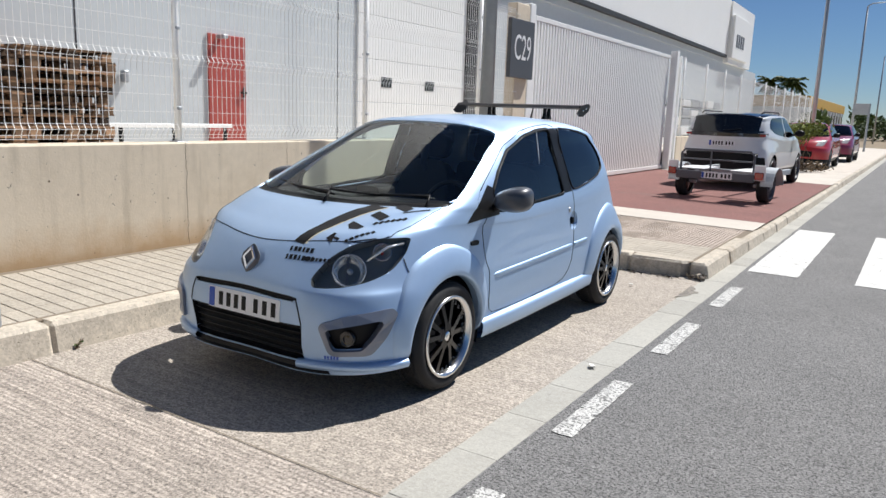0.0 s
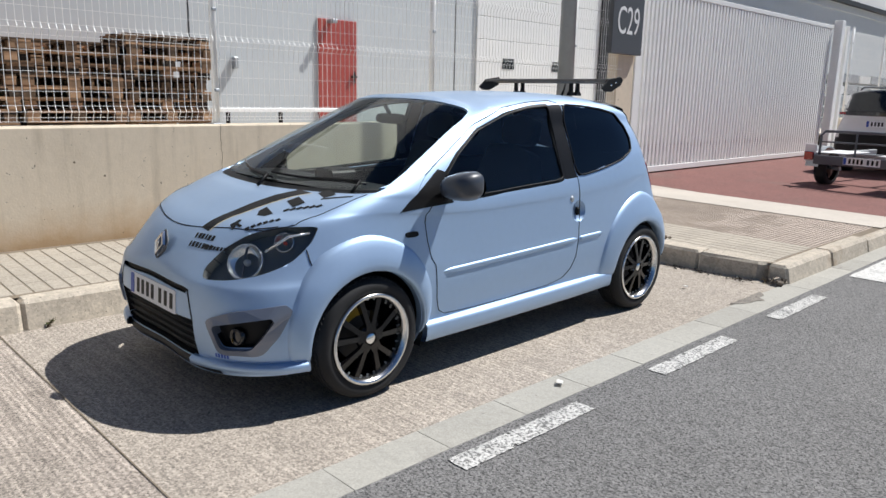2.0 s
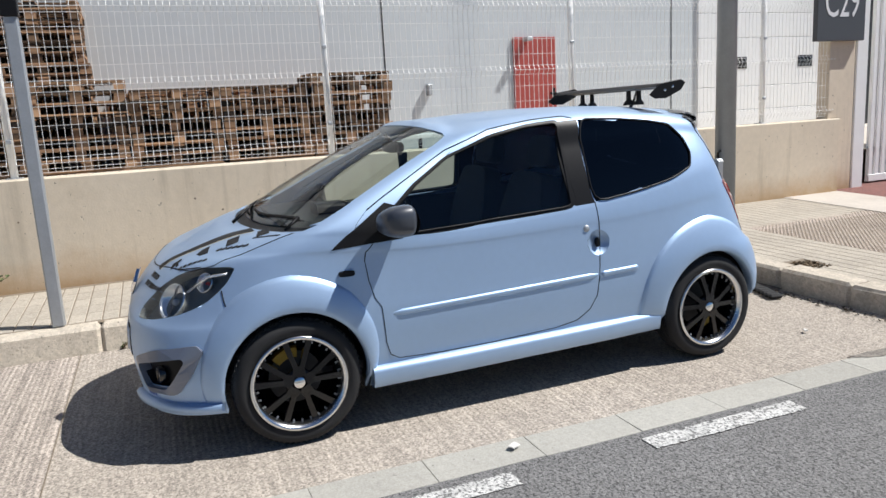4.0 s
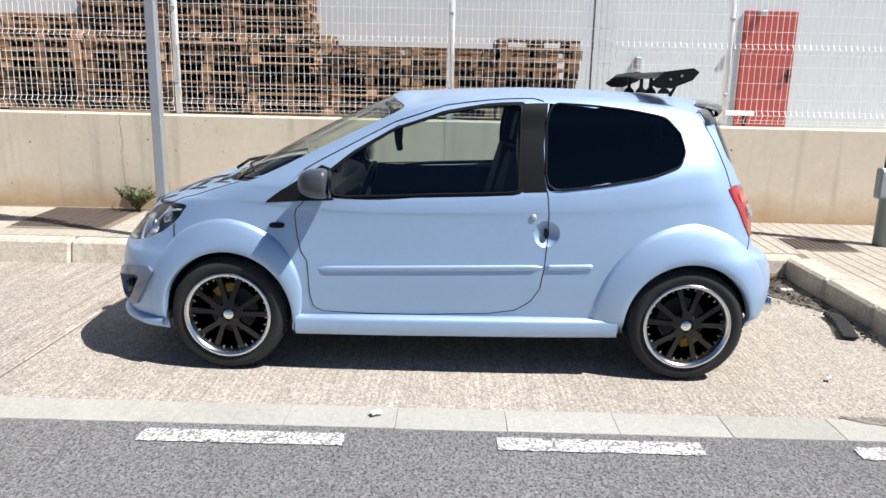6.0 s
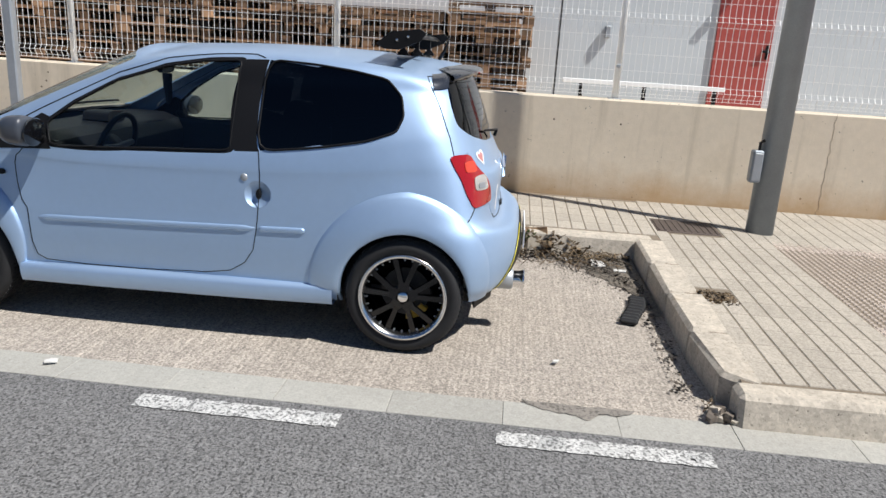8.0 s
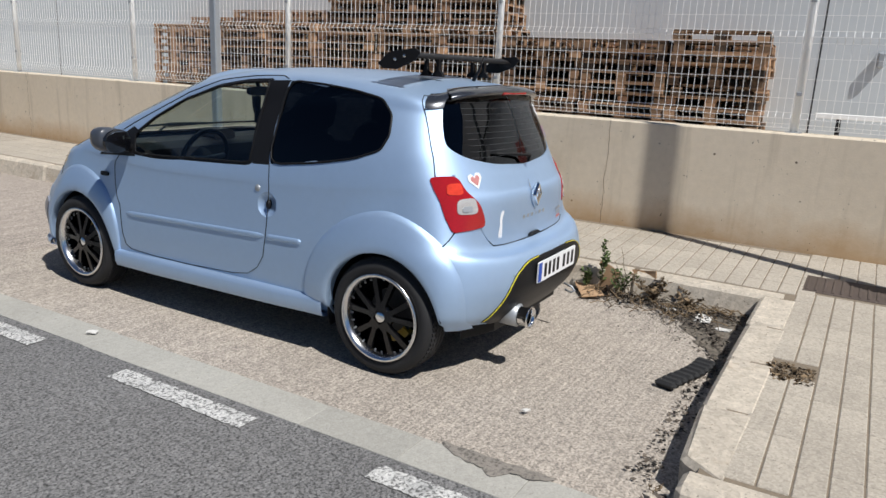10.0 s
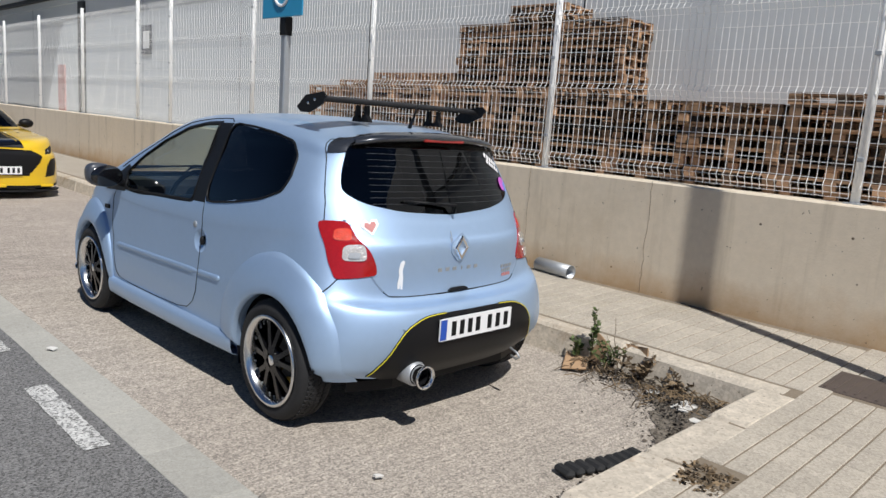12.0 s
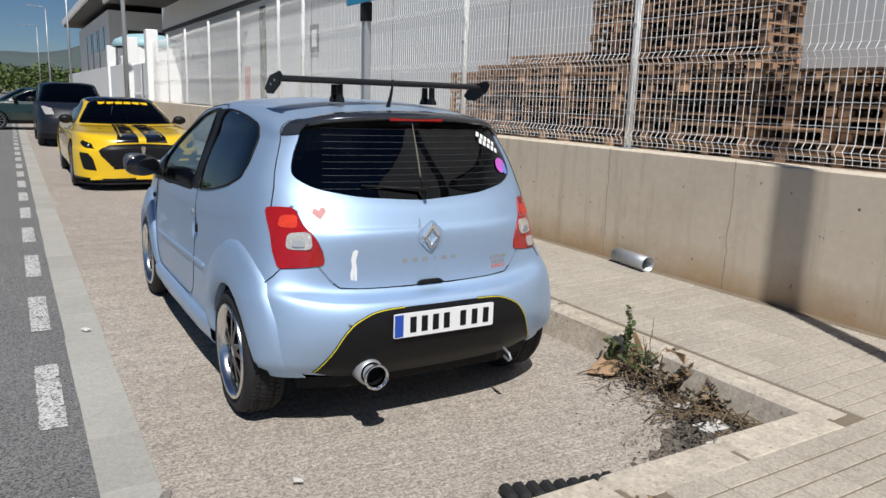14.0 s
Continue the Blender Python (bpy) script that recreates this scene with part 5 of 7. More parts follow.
    bm = bmesh.new()
    vv = [[bm.verts.new(p) for p in r] for r in rings]
    m0 = len(vv[0])
    for a, b in zip(vv, vv[1:]):
        for k in range(m0):
            bm.faces.new((a[k], a[(k + 1) % m0], b[(k + 1) % m0], b[k]))
    bmesh.ops.recalc_face_normals(bm, faces=bm.faces)
    part("fog_surround", bm, surf("bezel_grey", (.20, .22, .27), .35, .3, var=.05, coat=.4) if side > 0 else bpy.data.materials["bezel_grey"], b_front, "grey fog lamp surround")
    p, n = hatch.on("space", .60, -.58, .385, lift=-.012)
    mm = Matrix.Translation((side * p.x, p.y, p.z)) @ Vector((side * .2, -1, 0)).to_track_quat("Z", "Y").to_matrix().to_4x4()
    part("fog_lamp", lathe([(0, .006), (.02, .005), (.032, 0), (.036, .008), (.04, .006), (.04, -.02)], mm, 24), M_GLOSS_BLACK, b_front, "round dark fog lamp", smooth=True)
    # front splitter corner
    part("splitter", strip(lambda i, l: (lambda p, n: Vector((side * (p.x + n.x * l[0]), p.y + n.y * l[0], l[1])))(*hatch.on("uv", .95 + 2.0 * i / 20, .55)), 21, [(.0, .262), (.022, .262), (.034, .248), (.03, .225), (.0, .215)]), M_PAINT, b_front, "lip under the bumper corner", smooth=True)

# grille bars, plate mounts, plates
for z in (.285, .325, .365, .40):
    part("grille_bar", strip(lambda i, l: (lambda p, n: Vector((p.x * (1 if i >= 12 else -1), p.y + l[0], z + l[1])))(*hatch.on("front", abs(i - 12) / 12 * .385, z)), 25, [(.02, -.008), (.012, 0), (.02, .008)]), M_BLACK, b_front)
part("lower_lip", strip(lambda i, l: (lambda p, n: Vector((p.x * (1 if i >= 14 else -1), p.y + l[0], .205 + l[1])))(*hatch.on("uv", abs(i - 14) / 14 * 1.5, .15)), 29, [(.0, .05), (-.012, .035), (-.016, .015), (.0, -.012), (.06, -.01)]), M_BLACK, b_front, "black lower lip")


def number_plate(parent, m):
    """A white plate with a blue band; its characters as plain bars."""
    pl = part("number_plate", prism(rounded([(-.26, -.055), (.26, -.055), (.26, .055), (-.26, .055)], .04, 2), .006, m), M_WHITE, parent, "white number plate with a blue band")
    part("band", prism([(-.256, -.05), (-.214, -.05), (-.214, .05), (-.256, .05)], .0012, m @ Matrix.Translation((0, 0, .0065))), M_PLATE_BLUE, pl)
    for k, x in enumerate((-.165, -.108, -.051, .006, .093, .155, .217)):
        part("bar", prism([(-.0155, -.036), (.0155, -.036), (.0155, .036), (-.0155, .036)], .0012, m @ Matrix.Translation((x, 0, .0065))), M_BLACK, pl)
    return pl


FRONT = Matrix(((1, 0, 0, 0), (0, 0, -1, 0), (0, 1, 0, 0), (0, 0, 0, 1)))     # x right, y up, facing -y
REAR = Matrix(((-1, 0, 0, 0), (0, 0, 1, 0), (0, 1, 0, 0), (0, 0, 0, 1)))      # facing +y
number_plate(b_front, Matrix.Translation((.02, -.712, .488)) @ FRONT @ Matrix.Rotation(radians(-4), 4, "X"))
number_plate(b_rear, Matrix.Translation((0, 2.953, .512)) @ REAR)

part("tailgate_grip", prism(rounded([(-.075, 0), (.075, 0), (.05, .018), (-.05, .018)], .25, 3), .012, Matrix.Translation((0, 2.803, .652)) @ REAR), M_BLACK, tailgate, "dark grip under the tailgate")
# tailgate spoiler, dark on top, with the high brake lamp
def spoiler(i, l):
    t = (i - 20) / 20
    u = 11 - abs(t) * 1.62
    p, n = hatch.on("uv", u, l[0])
    return Vector((p.x * (1 if t >= 0 else -1), p.y + l[1] * (1 - .25 * abs(t) ** 3), p.z + l[2]))
part("spoiler", strip(spoiler, 41, [(11.55, -.03, .002), (11.3, .0, .010), (11.1, .035, .012), (11.0, .065, .006), (10.98, .07, -.004), (10.92, .055, -.014), (10.8, .005, -.004)]), M_GRAPHITE, tailgate, "graphite roof spoiler", smooth=True)
part("brake_lamp", box(-.14, .14, 2.622, 2.640, 1.384, 1.402, .004), M_RED_LAMP, tailgate, "red high brake lamp")
# tall wing on the roof: blade, end plates, mounts
wing = part("roof_wing", strip(lambda i, l: Vector((-.55 + 1.10 * i / 10, 2.265 + l[0], 1.545 + l[1] * 1.6)), 11, [(-.075, .006), (-.05, .016), (0, .020), (.05, .014), (.078, .0), (.05, .004), (0, .008), (-.05, .006), (-.075, .006)]), M_BLACK, car, "black aftermarket wing across the roof", smooth=True)
for side in BOTH:
    bm = bmesh.new()
    add_prism(bm, [(-.125, -.022), (-.05, .038), (.095, .058), (.125, .038), (.095, -.002), (-.01, -.046), (-.085, -.045)], .010)
    bmesh.ops.bevel(bm, geom=list(bm.edges), offset=.002, segments=1, affect="EDGES")
    bmesh.ops.transform(bm, matrix=Matrix.Translation((side * .558, 2.265, 1.535)) @ Matrix(((0, 0, side, 0), (1, 0, 0, 0), (0, 1, 0, 0), (0, 0, 0, 1))), verts=bm.verts)
    ep = part("end_plate", bm, M_BLACK, wing)
    for y, z in ((-.02, 0.0), (.035, .018)):
        part("screw", lathe([(0, .004), (.006, .003), (.008, 0)], Matrix.Translation((side * .569, 2.265 + y, 1.535 + z)) @ Matrix.Rotation(radians(90 * side), 4, "Y"), 10), M_CHROME, wing)
    for dy in (-.035, .04):
        part("mount", prism([(-.032, 0), (.032, 0), (.026, .016), (.009, .032), (.007, .085), (-.007, .085), (-.009, .032), (-.026, .016)], .026, Matrix.Translation((side * .255, 2.265 + dy, 1.46)) @ Matrix(((0, 0, 1, -.02), (1, 0, 0, 0), (0, 1, 0, 0), (0, 0, 0, 1)))), M_BLACK, wing)
part("antenna", tube([(.035, 2.40, 1.445), (.035, 2.43, 1.50), (.035, 2.455, 1.575)], .011, 10, r2=.004), M_BLACK, car, smooth=True)

# wipers
for x0, x1 in ((.62, -.02), (.05, -.60)):
    pts = []
    for k in range(9):
        t = k / 8
        x = x0 + (x1 - x0) * t
        p, n = hatch.on("uv", min(2.8, abs(x) / .25 if abs(x) < .5 else 2.0 + (abs(x) - .5) / .2), 8.07 + .16 * t, lift=.012)
        pts.append((x, p.y, p.z))
    w = part("wiper", tube(pts, .007, 6), M_BLACK, car, smooth=True)
    part("wiper_arm", tube([(x0, pts[0][1] - .09, pts[0][2] - .035), (x0 - .02, pts[0][1] - .02, pts[0][2] + .015), pts[4]], .009, 6), M_BLACK, w, smooth=True)
pr, nr = hatch.on("uv", 11, 8.25, lift=.02)
part("rear_wiper", tube([(0, pr.y + .01, pr.z - .02), (0, pr.y + .02, pr.z + .015), (.30, hatch.on("uv", 10.3, 8.55, lift=.02)[0].y, 1.10)], .010, 8, r2=.006), M_BLACK, tailgate, smooth=True)

# exhaust
ex = part("exhaust", lathe([(.040, -.20), (.044, -.02), (.050, .0), (.054, .008), (.050, .012), (.043, .006), (.040, -.01), (.038, -.10)], pose(.345, 2.965, .300, -90, 0, 0) @ Matrix.Diagonal((1.08, 1.08, 1, 1)), 32), M_CHROME, car, "round chrome exhaust tail pipe", smooth=True)
part("exhaust_inside", lathe([(0, -.07), (.039, -.07), (.039, -.02)], pose(.345, 2.965, .300, -90, 0, 0) @ Matrix.Diagonal((1.08, 1.08, 1, 1)), 24), M_BLACK, ex)
part("sleeve", lathe([(.045, -.16), (.056, -.15), (.056, -.06), (.046, -.05)], pose(.345, 2.965, .300, -90, 0, 0) @ Matrix.Diagonal((1.08, 1.08, 1, 1)), 32), M_GALV, ex, smooth=True)
part("silencer", prism(rounded([(-.12, -.06), (.12, -.06), (.12, .06), (-.12, .06)], .35, 4), .35, pose(.33, 2.72, .29, 90, 0, 0)), M_GALV, car, smooth=False)
part("tow_hook", tube([(-.40, 2.86, .29), (-.40, 2.91, .275), (-.40, 2.93, .255), (-.40, 2.91, .24), (-.40, 2.87, .25)], .007, 8), M_GALV, b_rear, smooth=True)
yl = surf("yellow_tape", (.7, .6, .03), .5, var=.05)
for side in BOTH:
    q = DIFF_EDGE[1:-3]
    P, N = hatch.at([a for a, b in q], [b for a, b in q]), hatch.normal([a for a, b in q], [b for a, b in q])
    part("diffuser_edge", tube([(side * c[0], c[1], c[2]) for c in P - N * .001], .006, 8), M_BLACK, b_rear, smooth=True)
    part("pinstripe", tube([(side * c[0], c[1], c[2]) for c in P + N * .004], .0026, 6), yl, b_rear)

# badges and stickers: plain shapes
def decal(parent, kind, place, outline, mat, turn=0.0, side=1, thick=.0008, lift=.0012, name="sticker", size=1.0):
    """A thin shape lying on the body, bent to it."""
    u, v = hatch.find(kind, *place)
    c, n = Vector(hatch.at(u, v)[0]), Vector(hatch.normal(u, v)[0])
    c.x, n.x = c.x * side, n.x * side
    up = Vector((0, 0, 1)) if abs(n.z) < .75 else Vector((0, 1, 0))
    if kind == "top" or n.z > .6:
        up = Vector((0, 1, 0))
    right = up.cross(n).normalized()
    up = n.cross(right)
    m = Matrix((right, up, n)).transposed().to_4x4()
    m.translation = c + n * lift
    return part(name, prism(outline, thick, m @ Matrix.Rotation(radians(turn), 4, "Z") @ Matrix.Scale(size, 4)), mat, parent)


def rect(w, h, x=0, y=0):
    return [(x - w / 2, y - h / 2), (x + w / 2, y - h / 2), (x + w / 2, y + h / 2), (x - w / 2, y + h / 2)]


DIAMOND = [(0, -.065), (.048, 0), (0, .065), (-.048, 0)]
for host, mid in ((b_front, Matrix.Translation((0.01, -.655, .715)) @ FRONT @ Matrix.Rotation(radians(-22), 4, "X")), (tailgate, Matrix.Translation((0, 2.806, .872)) @ REAR)):
    bm = bmesh.new()
    o, i = [bm.verts.new((x, y, 0)) for x, y in DIAMOND], [bm.verts.new((x * .55, y * .55, 0)) for x, y in DIAMOND]
    ot, it = [bm.verts.new((x * .9, y * .92, .014)) for x, y in DIAMOND], [bm.verts.new((x * .62, y * .62, .012)) for x, y in DIAMOND]
    for k in range(4):
        j = (k + 1) % 4
        bm.faces.new((o[k], o[j], ot[j], ot[k]))
        bm.faces.new((ot[k], ot[j], it[j], it[k]))
        bm.faces.new((it[k], it[j], i[j], i[k]))
    bmesh.ops.recalc_face_normals(bm, faces=bm.faces)
    bmesh.ops.transform(bm, matrix=mid, verts=bm.verts)
    part("badge", bm, M_CHROME, host, "chrome diamond badge")
    part("badge_plinth", prism([(x * 1.25, y * 1.15) for x, y in rounded([(0, -.07), (.05, -.02), (.05, .02), (0, .07), (-.05, .02), (-.05, -.02)], .2, 2)], .004, mid @ Matrix.Translation((0, 0, -.004))), M_GREY_PLASTIC if host is b_front else M_PAINT, host)

def hood_band(x0, x1, s0, s1, drift, widen):
    """A stripe along the hood that drifts outwards and widens towards the windscreen."""
    def at(i, l):
        t = i / 24
        s = s0 + (s1 - s0) * t
        x = l + drift * t ** 1.3 + (l - x0) / (x1 - x0) * widen * t
        p, n = hatch.on("top", x, s, lift=.0012)
        return Vector((x, p.y, p.z))
    return strip(at, 25, [x0 + (x1 - x0) * k / 4 for k in range(5)])
part("hood_stripe", hood_band(.20, .268, -.535, -.09, .15, .04), M_BLACK, hood, "broad black hood stripe")
part("hood_stripe_edge", hood_band(.271, .280, -.53, -.09, .19, .0), surf("cream_film", (.6, .55, .4), .5, var=.05), hood)
for x, s, w, h in ((.487, -.197, .085, .062), (.545, -.06, .085, .062)):
    decal(hood, "top", (x, s), rect(w, h), M_BLACK, -14)
decal(hood, "top", (.427, -.333), [(-.045, .03), (.045, .03), (.04, -.01), (0, -.035), (-.04, -.01)], M_BLACK, -14)
for k in range(6):
    decal(hood, "top", (.565 + (k - 2.5) * .021, -.21 + (k - 2.5) * .022), rect(.016, .03), M_BLACK, -14)
for k in range(6):
    decal(hood, "top", (.51 + (k - 2.5) * .017, -.39 + (k - 2.5) * .022), rect(.016, .022), M_BLACK, -14)
decal(hood, "top", (.535, -.405), rect(.15, .006), M_BLACK, 50)
for k in range(9):
    decal(hood, "top", (.625 + (k - 4) * .011, -.06 + (k - 4) * .012), rect(.009, .02), M_BLACK, -14)
decal(hood, "top", (.395, -.46), [(-.03, -.02), (.02, -.03), (.005, 0), (.035, .005), (.03, .02), (-.005, .012), (-.01, .035), (-.025, .03)], M_BLACK, -10)
for row, y in ((0, .0), (1, -.030)):
    for k in range(6 + row):
        decal(b_front, "front", (.275 + (k - 2.5) * .024, .778 + y * 1.2), rect(.018 if k % 3 else .012, .028), M_BLACK, 18)
for k in range(7):
    decal(b_front, "front", (.385 + (k - 3) * .020, .742), rect(.013 if k % 2 else .017, .019), M_BLACK, 16)
for k in range(5):
    decal(b_front, "front", (.54 + (k - 2) * .014, .285), rect(.01, .018), M_PLATE_BLUE, 0)
silver = M_GALV
for k in range(6):
    x = -.13 + k * .052
    decal(tailgate, "rear", (abs(x), .765), rect(.026 if k != 2 else .008, .018), silver, 0, 1 if x > 0 else -1)
decal(tailgate, "rear", (.50, .985), [(0, -.045), (.045, .005), (.04, .03), (.015, .035), (0, .018), (-.015, .035), (-.04, .03), (-.045, .005)], M_WHITE, 10, 1)
decal(tailgate, "rear", (.50, .985), [(0, -.03), (.03, .003), (.025, .02), (.01, .022), (0, .01), (-.01, .022), (-.025, .02), (-.03, .003)], surf("faded_red_print", (.50, .20, .19), .5, var=.1), 10, 1, lift=.0022)
decal(tailgate, "rear", (.375, .745), [(-.012, -.085), (-.004, -.085), (0, -.02), (.006, -.085), (.014, -.085), (.014, .0), (.008, .035), (.02, .08), (.008, .085), (-.006, .075), (-.014, .04), (-.008, .01), (-.016, -.02)], M_WHITE, 0, 1)
for z, w, mt in ((.742, .11, silver), (.718, .09, silver), (.695, .085, bpy.data.materials["faded_red_print"])):
    for k in range(4):
        decal(tailgate, "rear", (.395 + (k - 1.5) * w / 4, z), rect(w / 5, .017), mt, 0, -1)
for dx in (-.085, -.045):
    decal(tailgate, "rear", (.045 if dx < -.06 else .055, .90), rect(.004, .12 if dx < -.06 else .06), silver, 0, 1)
# rear window stickers
for k in range(5):
    for row in (0, 1):
        decal(tailgate, "rear", (.43 + (k - 2) * .026 + row * .012, 1.30 - (k - 2) * .012 - row * .034), rect(.02, .026), M_WHITE, -25, -1, lift=.002)
pink = surf("violet_print", (.55, .12, .55), .4, var=.3, scale=30)
decal(tailgate, "rear", (.505, 1.17), [(.04 * math.cos(a), .04 * math.sin(a)) for a in [k * math.pi / 8 for k in range(16)]], pink, 0, -1, lift=.002)
decal(tailgate, "rear", (.535, 1.15), rect(.03, .05), surf("blue_print", (.12, .25, .7), .4, var=.2, scale=30), 0, -1, lift=.003)

# heating lines in the rear window
for k in range(10):
    z = 1.085 + .029 * k
    pts = []
    for i in range(15):
        x = (i - 7) / 7 * (.47 - .004 * k)
        p, n = hatch.on("rear", abs(x), z, lift=.0)
        pts.append((x, p.y, p.z))
    part("heating_line", tube(pts, .0008, 4), M_GREY_PLASTIC, tailgate)

# cabin
part("cabin_floor", box(-.66, .66, -.1, 2.5, .26, .30), M_SEAT, car)
part("dashboard", strip(lambda i, l: Vector((-.70 + 1.40 * i / 8, l[0], l[1])), 9, [(.12, .90), (.10, .955), (.20, .968), (.42, .965), (.52, .93), (.55, .86), (.55, .60)]), M_BLACK, car, smooth=False)
part("instrument_pod", prism(rounded([(-.10, 0), (.10, 0), (.08, .07), (-.08, .07)], .3, 3), .16, pose(0.0, .46, .955, 90, 0, 0)), M_BLACK, car)
sw = [(.36 + .18 * math.cos(a), .66 + .05 * math.sin(a), .88 + .17 * math.sin(a)) for a in [k * math.pi / 12 for k in range(24)]]
st = part("steering_wheel", tube(sw, .016, 8, True), M_BLACK, car, smooth=True)
part("boss", tube([(.36, .52, .80), (.36, .66, .88)], .055, 12, r2=.07), M_BLACK, st, smooth=True)
part("wheel_spoke", tube([(.20, .66, .88), (.36, .665, .87), (.52, .66, .88)], .018, 6), M_GREY_PLASTIC, st)
for x in (.36, -.36):
    seat = part("front_seat", prism(rounded([(-.24, 0), (.24, 0), (.24, .14), (-.24, .14)], .25, 3), .50, pose(x, 1.32, .42, 90, 0, 0), .01), M_SEAT, car)
    part("backrest", prism(rounded([(-.23, 0), (.23, 0), (.25, .35), (.18, .62), (-.18, .62), (-.25, .35)], .25, 3), .12, pose(x, 1.42, .50, 76, 0, 0), .01), M_SEAT, seat)
    part("headrest", prism(rounded([(-.13, 0), (.13, 0), (.13, .18), (-.13, .18)], .3, 3), .09, pose(x, 1.60, 1.13, 78, 0, 0), .01), M_SEAT, seat)
bench = part("rear_seat", box(-.60, .60, 1.75, 2.2, .40, .56, .03), M_SEAT, car)
part("rear_backrest", prism(rounded([(-.60, 0), (.60, 0), (.58, .55), (-.58, .55)], .1, 3), .12, pose(0, 2.28, .52, 78, 0, 0)), M_SEAT, bench)
for x in (.33, -.33):
    part("rear_headrest", prism(rounded([(-.12, 0), (.12, 0), (.12, .15), (-.12, .15)], .3, 3), .08, pose(x, 2.38, 1.07, 80, 0, 0), .01), M_SEAT, bench)
part("inner_mirror", prism(rounded([(-.11, -.03), (.11, -.03), (.11, .03), (-.11, .03)], .35, 3), .03, pose(.0, .80, 1.30, 90, 0, 8)), M_BLACK, car)
part("mirror_stem", tube([(0, .79, 1.31), (0, .74, 1.38)], .012, 6), M_BLACK, car)
part("hanging_toy", tube([(.06, .82, 1.27), (.06, .82, 1.20), (.05, .82, 1.15), (.07, .83, 1.10)], .03, 8, r2=.018), M_SEAT, car, "dark toy hung from the mirror", smooth=True)
for side in BOTH:
    part("door_lining", strip(lambda i, l: Vector((side * l[0], .45 + 1.15 * i / 4, l[1])), 5, [(.735, .925), (.715, .90), (.70, .70), (.70, .30)]), M_SEAT, car)
    part("rear_lining", strip(lambda i, l: Vector((side * l[0], 1.62 + .80 * i / 4, l[1])), 5, [(.72, .97), (.68, .95), (.60, .60), (.60, .30)]), M_SEAT, car)
part("headliner", strip(lambda i, l: (lambda p, n: Vector((l, p.y, p.z)))(*hatch.on("top", abs(l), .98 + 1.4 * i / 10, lift=-.03)), 11, [-.5, -.25, 0, .25, .5]), surf("headliner_cloth", (.30, .30, .29), .9, var=.05), car, smooth=True)

# ---- other vehicles ----
def variant(front, rear, belt, roof, crown, width, zs, nose=0.0):
    """Design lines of another car, from the hatchback's: length ranges of the lower body, belt, roof edge and roof middle
    from its front axle, half widths of body, belt and roof, and heights of lip, bumper, shoulder, belt, roof."""
    spans = [(front, rear)] * 6 + [belt, roof, crown]
    out = []
    H = np.array(HATCH)
    lo, hi = H[..., 1].min(0), H[..., 1].max(0)
    zin = [.185, .46, .82, 1.0, 1.40, 1.478]
    for line in HATCH:
        row = []
        for j, (x, s, z) in enumerate(line):
            f = (s - lo[j]) / (hi[j] - lo[j])
            a, b = spans[j]
            if j < 6:
                a, b = a + (lo[j] - lo[2]) * (1 - nose), b + (hi[j] - hi[2]) * 0.6
            w = width[0] / .82 if j < 6 else width[1] / .788 if j == 6 else width[2] / .596
            row.append((x * w, a + (b - a) * f, float(np.interp(z, zin, zs))))
        out.append(row)
    return out


